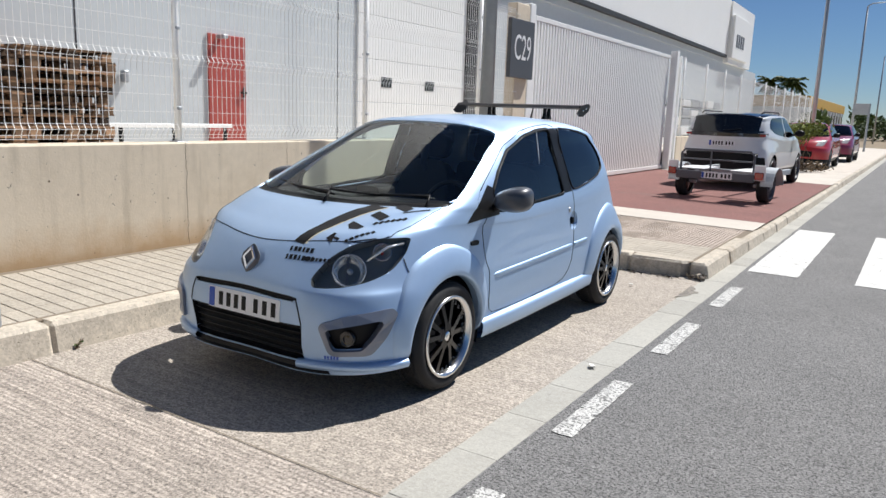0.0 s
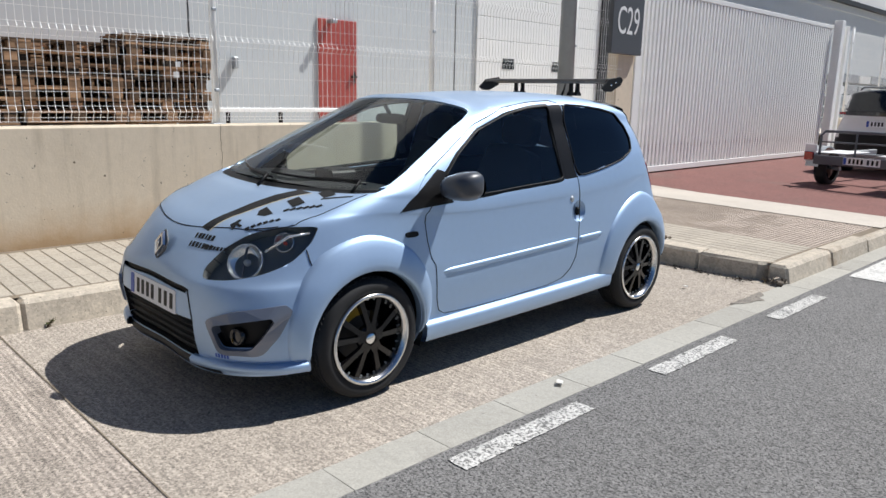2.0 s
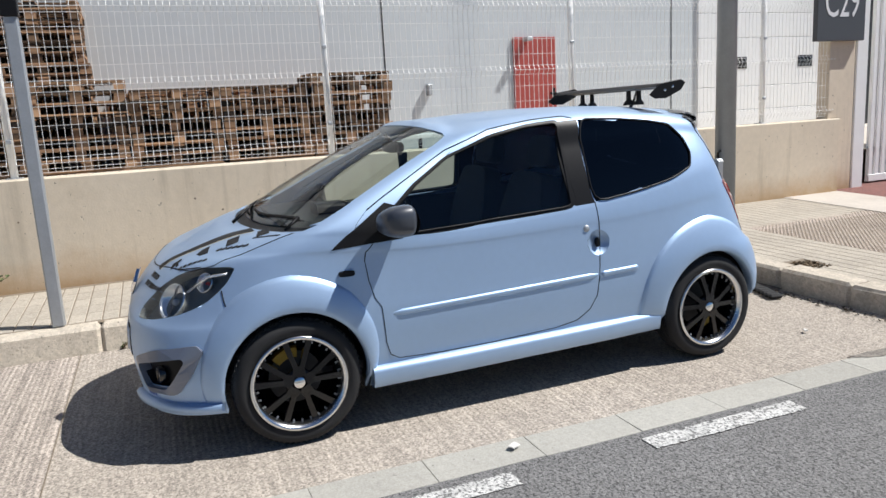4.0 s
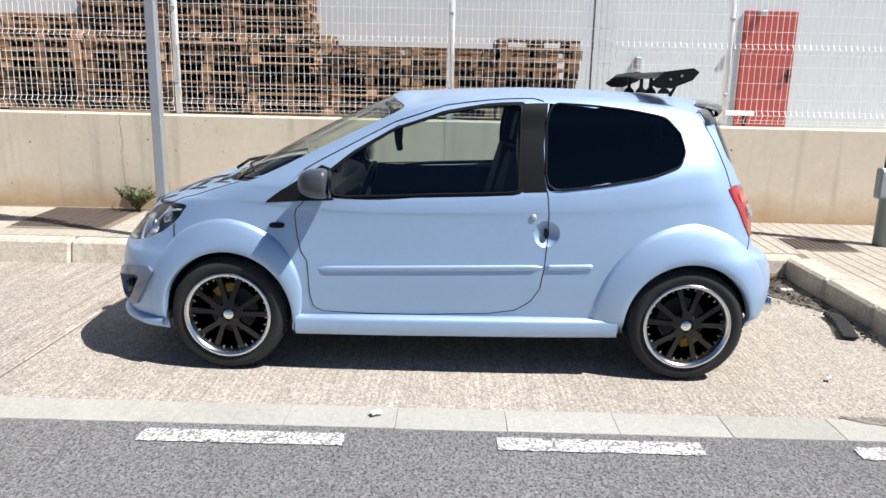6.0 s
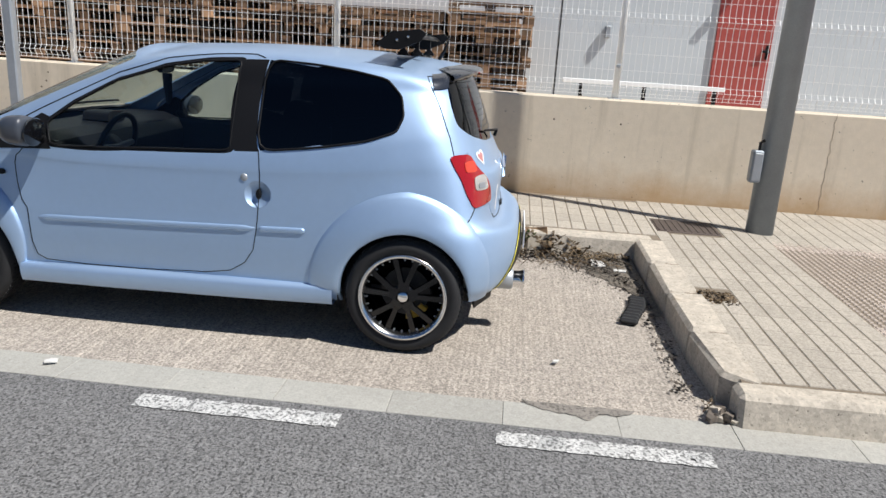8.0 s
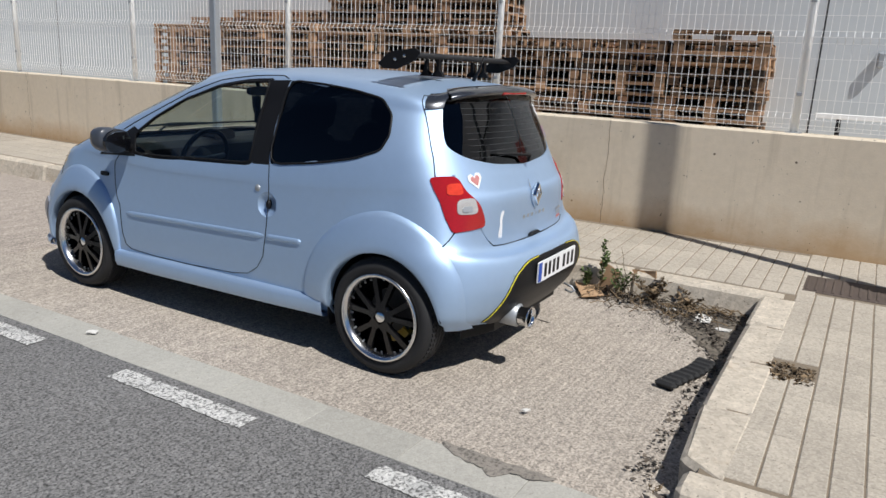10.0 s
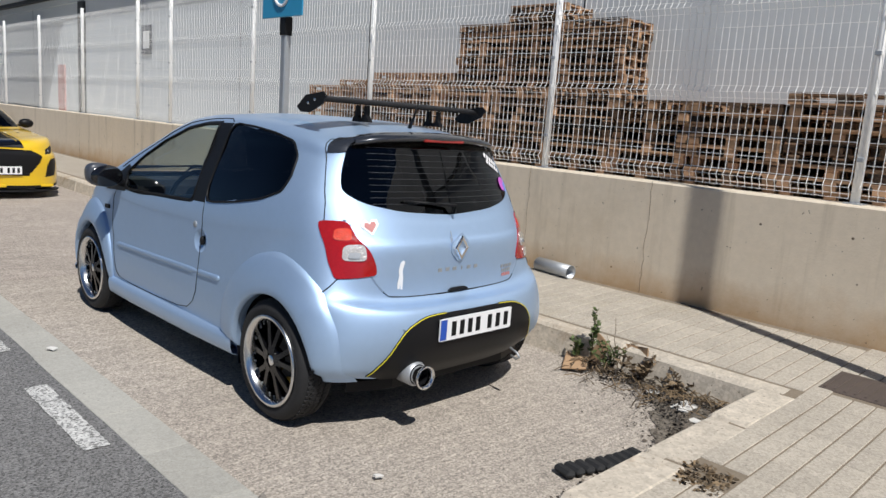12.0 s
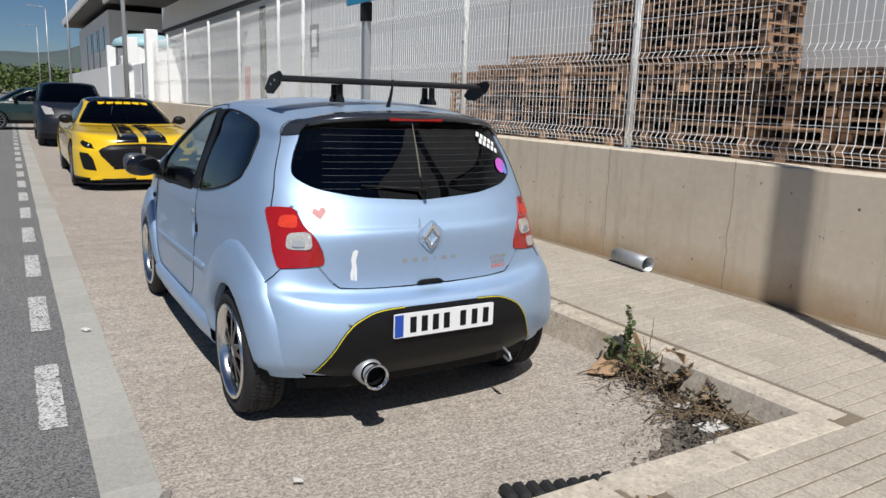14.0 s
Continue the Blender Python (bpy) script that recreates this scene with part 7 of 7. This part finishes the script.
cb = thing("cardboard", pose(-4.16, 6.02, .02), "torn brown cardboard among the weeds", "cardboard")
for m, w, h in ((pose(.02, 0, .09, 70, 12, 60), .22, .18), (pose(.12, -.08, .012, 4, 3, 30), .30, .15), (pose(-.03, .26, .10, 80, -8, 75), .2, .15)):
    b = box(-w / 2, w / 2, -h / 2, h / 2, -.003, .003)
    bmesh.ops.subdivide_edges(b, edges=b.edges[:], cuts=3)
    jitter(b, .012, w * 50)
    bmesh.ops.transform(b, matrix=m, verts=b.verts)
    part("flap", b, M_CARD, cb)
for i, (x, y, s) in enumerate(((-3.95, 6.75, .08), (-4.02, 6.5, .06), (-3.80, 6.9, .05), (-1.49, 4.015, .026), (-2.05, 6.35, .018))):
    b = box(-s, s, -s * .6, s * .6, 0, .006)
    bmesh.ops.subdivide_edges(b, edges=b.edges[:], cuts=2)
    jitter(b, .012, i + 3)
    sc = thing("paper_scrap", pose(x, y, .012, 0, 0, 40 * i), "small pale scrap of litter on the concrete", "litter")
    part("sheet", b, M_PAPER, sc)
# piece of tyre tread
b = bmesh.new()
for k in range(9):
    add_box(b, -.055, .055, -.026, .026, 0, .035, .014, pose(-3.15 + .053 * k, 6.92 - .012 * k + .012 * math.sin(k * .6), 0.004, 0, 0, -103 + 3 * math.cos(k)))
tt = thing("tyre_tread", pose(0, 0, 0), "strip of black tyre tread lying in the bay", "tyre scrap")
part("tread", b, M_RUBBER, tt)
# length of steel pipe by the wall
pp = thing("steel_pipe", pose(-5.44, 4.68, .275, 0, 90, 83), "short length of galvanised pipe lying by the wall", "pipe")
part("tube", lathe([(.058, -.2), (.062, -.2), (.062, .2), (.056, .2), (.056, -.2), (.058, -.2)], None, 24), M_GALV, pp, smooth=True)
# drain covers
for x, y, w, l, lab in ((-4.66, 7.52, .40, .52, "rusty iron drain cover in the pavement"), (-5.05, .85, .78, .8, "dark iron service cover in the pavement")):
    dc = thing("drain_cover", pose(x, y, pave_z(x) - .003, 0, 1.9, 0), lab, "drain cover", kind="structure")
    mt = surf("rusty_iron", (.11, .085, .072), .7, .4, var=.25, scale=8) if w < .5 else bpy.data.materials["rusty_iron"]
    part("frame", box(-w / 2, w / 2, -l / 2, l / 2, -.01, .005, .004), mt, dc)
    for k in range(10):
        y0 = -l / 2 + l * (k + .5) / 10
        part("rib", box(-w / 2 + .03, w / 2 - .03, y0 - .008, y0 + .008, .005, .010, .002), mt, dc)

# ---- far ends of the street ----
def pole_lamp(x, y, h, lean=0.0):
    ob = thing("street_lamp", pose(x, y, -.07 if abs(y) > 58 else pave_z(x) - .01), "tall grey street lamp along the road", "street lamp", "street lamps")
    part("column", tube([(0, 0, 0), (0, 0, h)], .09, 10, r2=.05), M_GALV, ob, smooth=True)
    part("arm", tube([(0, 0, h), (.25, 0, h + .15), (1.1, 0, h + .2)], .035, 8), M_GALV, ob, smooth=True)
    part("head", prism(rounded([(-.1, -.3), (.1, -.3), (.1, .3), (-.1, .3)], .3, 3), .08, pose(1.3, 0, h + .16, 0, 0, 90)), M_GALV, ob)


for x, y in ((-3.47, 30.2), (-4.0, 55), (-4.4, 90), (-4.4, 125), (-4.8, -19.5), (-4.8, -46), (-4.8, -74), (-4.8, -100)):
    pole_lamp(x, y, 9)


def tree_crown(bm, centre, r, count, size, rnd, flat=1.0):
    for k in range(count):
        d = Vector((rnd.gauss(0, 1), rnd.gauss(0, 1), rnd.gauss(0, 1))).normalized()
        q = centre + Vector((d.x * r[0], d.y * r[1], d.z * r[2])) * rnd.uniform(.45, 1.08)
        leaf(bm, q, Vector((rnd.uniform(-1, 1), rnd.uniform(-1, 1), rnd.uniform(-.6, .9))), size * rnd.uniform(.6, 1.4), rnd)


M_HEDGE = surf("shrub_leaf", (0.07, 0.11, 0.025), 0.7, var=0.35, scale=2, island=0.4)
M_BARK = surf("bark", (0.13, 0.10, 0.07), 0.9, var=0.3, scale=6)
rnd = random.Random(21)
sh = thing("street_shrub", pose(-2.95, 24.3, .14), "green and red leafed shrub in front of the red car", "shrub")
bm = bmesh.new()
for k in range(7):
    tree_crown(bm, Vector((rnd.uniform(-.4, .4), rnd.uniform(-.3, .3), rnd.uniform(1.0, 1.3))), (.32, .32, .24), 200, .09, rnd)
part("crown", bm, surf("bright_shrub_leaf", (0.17, 0.20, 0.03), 0.7, var=0.35, scale=2, island=0.5), sh)["kind"] = "stuff"
bm = bmesh.new()
tree_crown(bm, Vector((0, 0, .16)), (.85, .6, .16), 620, .08, rnd)
part("low_growth", bm, M_DRY, sh)["kind"] = "stuff"
bm = bmesh.new()
for k in range(6):
    add_tube(bm, [(rnd.uniform(-.1, .1), rnd.uniform(-.1, .1), 0), (rnd.uniform(-.25, .25), rnd.uniform(-.25, .25), .5), (rnd.uniform(-.4, .4), rnd.uniform(-.4, .4), 1.1)], .02, 5, r2=.006)
part("stem", bm, M_BARK, sh)


def palm(x, y, h, seed):
    rnd = random.Random(seed)
    ob = thing("palm_tree", pose(x, y, 0), "palm tree rising behind the fence", "palm tree", "palm trees")
    part("trunk", tube([(0, 0, 0), (.1, 0, h * .5), (0, .05, h)], .24, 10, r2=.17), M_BARK, ob, smooth=True)
    bm = bmesh.new()
    for k in range(34):
        a, up = rnd.uniform(0, 2 * math.pi), rnd.uniform(-.3, 1.4)
        L = rnd.uniform(1.6, 2.3)
        pts = [Vector((math.cos(a) * L * t * math.cos(up * .6), math.sin(a) * L * t * math.cos(up * .6), h + L * t * math.sin(up) - 1.0 * L * t * t * .55)) for t in [i / 7 for i in range(8)]]
        for p, q in zip(pts, pts[1:]):
            d = (q - p)
            side = d.cross(Vector((0, 0, 1))).normalized()
            for s in (-1, 1):
                for f in (0, .33, .66):
                    b = p + d * f
                    leaf(bm, b, side * s + d.normalized() * .7 + Vector((0, 0, -.35)), .5, rnd)
    part("crown", bm, M_HEDGE, ob)["kind"] = "stuff"


palm(-18.5, 110, 7.3, 1)
palm(-15.7, 110, 7.1, 2)
# far hedges and trees at both ends
for name, x0, x1, y0, y1, zt, n, seed in (("far_hedge", -8.6, 70, 112, 126, 3.6, 15000, 3), ("far_trees", -40, 40, -190, -150, 6.0, 16000, 4), ("verge_trees", -7.6, -6.4, 60, 63, 2.6, 420, 5)):
    rnd = random.Random(seed)
    bm = bmesh.new()
    for k in range(n):
        x, y = rnd.uniform(x0, x1), rnd.uniform(y0, y1)
        top = zt * (0.55 + 0.5 * noise.noise(Vector((x * .16, y * .05, seed))) + .3)
        leaf(bm, Vector((x, y, rnd.uniform(.0, 1.0) ** .6 * top)), Vector((rnd.uniform(-1, 1), rnd.uniform(-1, 1), rnd.uniform(-.4, .8))), (.8 if zt < 5 else 1.1) * rnd.uniform(.5, 1.2), rnd)
    tagged(mesh_ob(name, bm, M_HEDGE), "dark green trees and shrubs far down the road", "trees", kind="stuff")
# low mountain far behind
bm = bmesh.new()
rows = []
for i in range(60):
    x = -520 + i * 16
    h = 26 + 30 * math.exp(-((x + 150) / 140) ** 2) + 9 * noise.noise(Vector((x * .012, 0, 0))) + 3 * noise.noise(Vector((x * .05, 4, 0)))
    rows.append([bm.verts.new((x, -700, -1)), bm.verts.new((x, -760, h * .55)), bm.verts.new((x, -860, h)), bm.verts.new((x, -1000, -1))])
for a, b in zip(rows, rows[1:]):
    for k in range(3):
        bm.faces.new((a[k], a[k + 1], b[k + 1], b[k]))
bmesh.ops.recalc_face_normals(bm, faces=bm.faces)
structure("mountain", bm, surf("far_scrub", (.075, .10, .095), .95, var=.3, scale=.03), "low wooded mountain on the horizon", "mountain", smooth=True)

# yellow building and road sign at the far end
yb = thing("yellow_building", pose(-9.2, 75, 0), "low industrial building with a yellow parapet", "building")
part("wall", box(-9, 0, 0, 35, 0, 3.3), M_CLAD, yb)
part("parapet", box(-9.1, .12, -.1, 35.1, 3.3, 4.3, .02), surf("ochre_panel", (.55, .33, .05), .6, var=.06), yb)
for k in range(11):
    part("window", box(-.02, .05, 1.2 + 3.1 * k, 3.2 + 3.1 * k, 1.4, 2.9, .02), M_GLOSS_BLACK, yb)
    part("pier", box(0, .12, .3 + 3.1 * k, .8 + 3.1 * k, 0, 3.3, .02), M_CLAD_WHITE, yb)
bs = thing("road_sign", pose(-2.85, 50, 0), "grey panel sign on a post beside the road", "road sign")
part("post", tube([(0, 0, 0), (0, 0, 2.95)], .06, 8), M_GALV, bs)
part("panel", box(-.85, 0, -.03, .03, 2.3, 2.95, .01), M_GALV, bs)

# warehouse name board, corner block
wb = thing("name_board", pose(WX + .5, 51.7, 5.6), "white company board on the warehouse corner", "sign")
part("board", box(-.2, 0, -2.4, 2.4, 0, 2.6, .03), M_CLAD_WHITE, wb)
for k in range(4):
    part("bar", box(.0, .02, -1.6 + .62 * k, -1.2 + .62 * k, .7, 1.5, .004), M_GREY_PLASTIC, wb)

# shelves of goods behind the far fence
rk = thing("stacked_goods", pose(-7.8, 24.5, .7), "grey stacked goods behind the far fence", "stacked goods")
rnd = random.Random(12)
for i in range(7):
    for j in range(5):
        part("crate", box(-.5, .5, i * 1.15, i * 1.15 + 1.0, j * .34, j * .34 + .26 + rnd.uniform(-.04, .04), .01), M_GALV if (i + j) % 3 else M_CLAD_WHITE, rk)
# low white barrier at the warehouse foot
lb = thing("low_barrier", pose(-10.75, 6.75, .70), "low white steel barrier along the warehouse wall", "barrier")
part("rail", box(-.03, .03, 0, 2.55, .38, .45, .008), M_WHITE_STEEL, lb)
for y in (.3, 1.3, 2.4):
    part("leg", box(-.025, .025, y - .03, y + .03, 0, .38, .006), M_BLACK, lb)
p3 = thing("dock_sign", pose(WX + .02, 19.05, 3.86), "grey dock number sign P3 on the warehouse", "sign")
part("board", box(0, .03, -.42, .42, -.45, .45, .005), bpy.data.materials["sign_grey"], p3)
part("lettering", text_bm("P3", .5, Matrix(((0, 0, 1, .033), (1, 0, 0, -.05), (0, 1, 0, 0), (0, 0, 0, 1)))), M_WHITE, p3)
p3 = thing("dock_sign", pose(WX + .02, -17.9, 3.6), "grey dock number sign on the warehouse", "sign")
part("board", box(0, .03, -.42, .42, -.5, .5, .005), M_GREY_PLASTIC, p3)
part("bar", box(.03, .035, -.25, .25, -.3, .3, .002), M_CLAD_WHITE, p3)

# far left: gates, cabin, canopy and white office
structure("wall_gateway", box(WALL_X - .3, WALL_X - .05, -60, -24.5, 0, 2.6, .01), M_CLAD_WHITE, "white rendered boundary wall further on", "wall")
for y in (-19.5, -24.3, -31.5):
    structure("gate_pier", box(WALL_X - .35, WALL_X + .05, y - .25, y + .25, 0, 3.6, .02), M_CLAD_WHITE, "white rendered gate pier", "pier")
wg = thing("white_gate", pose(WALL_X - .15, -24.0, .2), "white sheet steel gate between piers", "gate", kind="structure")
for k in range(2):
    part("leaf", box(-.03, .03, .1 + 2.1 * k, 2.1 + 2.1 * k, 0, 2.3, .01), M_CLAD_WHITE, wg)
    part("rail", box(.03, .06, .1 + 2.1 * k, 2.1 + 2.1 * k, 1.1, 1.2, .008), M_WHITE_STEEL, wg)
cbn = thing("gate_cabin", pose(-7.2, -30, .2), "white gatehouse with a rounded pale blue roof", "cabin")
part("wall", box(-1.2, 1.2, -1.5, 1.5, 0, 3.3, .03), M_CLAD_WHITE, cbn)
part("roof", lathe([(0, 4.0), (.9, 3.9), (1.5, 3.65), (1.7, 3.35), (1.6, 3.3)], None, 24), surf("pale_blue_roof", (.35, .55, .60), .5, var=.05), cbn, smooth=True)
part("window", box(1.2, 1.24, -.3, .9, 1.5, 2.9, .01), M_GLOSS_BLACK, cbn)
off = thing("office_block", pose(-9, -62, 0), "white office block with a deep flat roof overhang", "building")
part("wall", box(-12, 0, -30, 0, 0, 8.2, .02), M_CLAD_WHITE, off)
for k in range(3):
    part("window", box(.0, .05, -6 - 6 * k, -3.5 - 6 * k, 5.0, 7.0, .02), M_GLOSS_BLACK, off)
    part("slot_window", box(.0, .05, -8.5 - 6 * k, -8.0 - 6 * k, 1.5, 7.0, .02), M_GLOSS_BLACK, off)
# flat dark panel on the wall, painting the shade of a recess
part("recess", box(-8, -1.5, 0, .05, 4.4, 6.6, .02), M_DARK, off)
part("overhang", box(-14, 1.5, -34, 12, 9.0, 9.7, .03), M_CLAD_WHITE, off)
# near-black slab: the shade under the overhang, put into its colour
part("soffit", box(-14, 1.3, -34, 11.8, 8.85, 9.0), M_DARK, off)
# the canopy's shaded look is put into its near-black colour
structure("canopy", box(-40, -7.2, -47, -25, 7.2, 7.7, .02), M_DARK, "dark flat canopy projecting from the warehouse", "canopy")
structure("canopy_fascia", box(-7.2, -7.05, -47, -25, 7.1, 8.4, .02), M_CLAD, "grey fascia along the canopy's edge", "trim")

# ---- kerbs, gutter slabs and paving tiles ----
def shared_box(name, x, y, z, bevel, mat, seed=0, rough=0.0, batter=0.0):
    bm = box(-x / 2, x / 2, -y / 2, y / 2, -z, 0, bevel)
    if batter:
        for v in bm.verts:
            if v.co.x > 0:
                v.co.x += batter * min(1.0, -v.co.z / .18)
    if rough:
        jitter(bm, rough, seed)
    me = bpy.data.meshes.new(name)
    bm.to_mesh(me)
    bm.free()
    me.materials.append(mat)
    return me


rnd = random.Random(30)
gutter = thing("gutter", pose(0, 0, 0), "pale concrete gutter slabs along the road's edge", "gutter", kind="structure")
slabs = [shared_box("slab", .213, .496, .05, .002, M_GUTTER, k, .0015) for k in range(5)]
for k in range(-52, 120):
    o = new("slab", rnd.choice(slabs))
    o.parent = gutter
    o.location = (-1.475 + rnd.uniform(-.003, .003), 3.36 + .4975 * k, .003 + rnd.uniform(-.001, .001))
    o.rotation_euler = (0, rnd.uniform(-.004, .004), rnd.uniform(-.002, .002))
kerb = thing("bay_kerb", pose(0, 0, 0), "worn concrete kerb along the parking bay", "kerb", kind="structure")
stones = [shared_box("kerbstone", .15, .992, .24, .022, M_KERB, k, .005, .045) for k in range(6)]
for k in range(-36, 8):
    o = new("kerbstone", rnd.choice(stones))
    o.parent = kerb
    o.location = (KERB_X - .075 + rnd.uniform(-.004, .004), 6.70 + .995 * k, .176 + rnd.uniform(-.003, .003))
    o.rotation_euler = (0, 0, rnd.uniform(-.006, .006))
    if k >= 0:
        break
end = thing("end_kerb", pose(0, 0, 0), "broken concrete kerb at the bay's end", "kerb", kind="structure")
blocks = [shared_box("kerbstone", .619, .22, .24, .022, M_KERB, k + 9, .010) for k in range(4)]
for v in blocks[3].vertices:      # the corner is broken off
    if v.co.x > .1 and v.co.y < 0:
        v.co.x -= .10 + .03 * noise.noise(v.co * 30)
        v.co.y += .03
for k in range(4):
    x = KERB_X + .16 + .62 * k
    o = new("kerbstone", blocks[k])
    o.parent = end
    o.location = (x + .15, BAY_END + .10 + rnd.uniform(-.006, .006), pave_z(x) + .003 + rnd.uniform(-.002, .002))
    o.rotation_euler = (0, radians(.7), rnd.uniform(-.007, .007))
rb = thing("kerb_rubble", pose(-1.63, 7.07, 0), "dark broken rubble at the kerb's corner", "rubble")
for k in range(16):
    b = box(-.5, .5, -.5, .5, 0, 1)
    bmesh.ops.subdivide_edges(b, edges=b.edges[:], cuts=1)
    sz = rnd.uniform(.015, .045)
    bmesh.ops.transform(b, matrix=pose(rnd.uniform(-.06, .05), rnd.uniform(-.07, .05), rnd.uniform(-.004, .03), rnd.uniform(-20, 20), rnd.uniform(-20, 20), rnd.uniform(0, 90)) @ Matrix.Diagonal((sz, sz * .8, sz * .8, 1)), verts=b.verts)
    for v in b.verts:
        v.co += noise.noise_vector(v.co * 40 + Vector((k, 0, 0))) * .012
    part("lump", b, M_LITTER if k % 5 else M_KERB, rb)
skerb = thing("road_kerb", pose(0, 0, 0), "worn concrete kerb between road and pavement", "kerb", kind="structure")
for k in range(52):
    y = BAY_END + .55 + .995 * k
    o = new("kerbstone", rnd.choice(stones))
    o.parent = skerb
    drop = .06 * min(1, max(0, (y - 9.0) / 1.2)) * min(1, max(0, (20.5 - y) / 1.2))
    o.location = (-1.655, y, pave_z(-1.7) + .003 - drop * .4)
    o.rotation_euler = (0, 0, rnd.uniform(-.008, .008))

def tile_mesh(k):
    """A square tile of two raised bars with a groove between."""
    bm = bmesh.new()
    for y in (-.0556, .0556):
        add_box(bm, -.1098, .1098, y - .0524, y + .0524, -.02, 0, .004)
    jitter(bm, .0005, k)
    me = bpy.data.meshes.new("tile")
    bm.to_mesh(me)
    bm.free()
    me.materials.append(M_TILE)
    return me


tiles = [tile_mesh(k) for k in range(4)]


def studded_mesh():
    """A tactile tile: a flat slab with rows of low blunt studs."""
    bm = bmesh.new()
    add_box(bm, -.1095, .1095, -.1105, .1105, -.03, -.004, .001)
    for i in range(5):
        for j in range(5):
            x, y = (i - 2) * .044, (j - 2) * .0444
            lo = [bm.verts.new((x + a * .014, y + b * .014, -.0045)) for a, b in ((-1, -1), (1, -1), (1, 1), (-1, 1))]
            hi = [bm.verts.new((x + a * .010, y + b * .010, .001)) for a, b in ((-1, -1), (1, -1), (1, 1), (-1, 1))]
            for k in range(4):
                bm.faces.new((lo[k], lo[(k + 1) % 4], hi[(k + 1) % 4], hi[k]))
            bm.faces.new(hi)
    me = bpy.data.meshes.new("tile")
    bm.to_mesh(me)
    bm.free()
    me.materials.append(M_TILE_PINK)
    return me


M_TILE_PINK = speckled(surf("tactile_tile", (0.45, 0.375, 0.315), 0.9, var=0.14, scale=2.0, bump=0.4, bscale=120, objvar=0.06, dirt=(0.36, 0.29, 0.22), dirt_at=0.56), 110.0, 0.25)
studded = studded_mesh()
for name, xs, ys, lab in (("tiling_near", [-4.44 - .2215 * i for i in range(5)], [-3.0 + .2225 * j for j in range(57)], "ribbed pale paving tiles between kerb and wall"),
                     ("tiling_end", [-1.86 - .2215 * i for i in range(17)], [7.35 + .2225 * j for j in range(12)], "ribbed pale paving tiles past the bay's end")):
    host = thing(name, pose(0, 0, 0), lab, "paving", kind="structure")
    for x in xs:
        for y in ys:
            if (name == "tiling_end" and abs(x + 2.90) < .1 and abs(y - 7.35) < .05) or (abs(x + 4.66) < .3 and abs(y - 7.52) < .28) or (abs(x + 5.05) < .4 and abs(y - .85) < .4):
                continue
            o = new("tile", studded if name == "tiling_end" and y > 8.05 and x > -4.5 else rnd.choice(tiles))
            o.parent = host
            o.location = (x + rnd.uniform(-.001, .001), y, pave_z(x) + rnd.uniform(-.0005, .0005))
            o.rotation_euler = (0, radians(1.9 if x < KERB_X else .7), rnd.uniform(-.0015, .0015))
verts, faces = [], []
for j in range(-360, 0):
    y = -3.0 + .2225 * j
    for i in range(5):
        x = -4.44 - .2215 * i
        b = len(verts)
        for dx, dy in ((-.108, -.105), (.108, -.105), (.108, .105), (-.108, .105)):
            verts.append((x + dx, y + dy, pave_z(x + dx)))
        faces.append((b, b + 1, b + 2, b + 3))
me = bpy.data.meshes.new("tiling_far")
me.from_pydata(verts, [], faces)
me.materials.append(M_TILE)
tagged(new("tiling_far", me), "pale paving tiles further along the wall", "paving", kind="stuff")
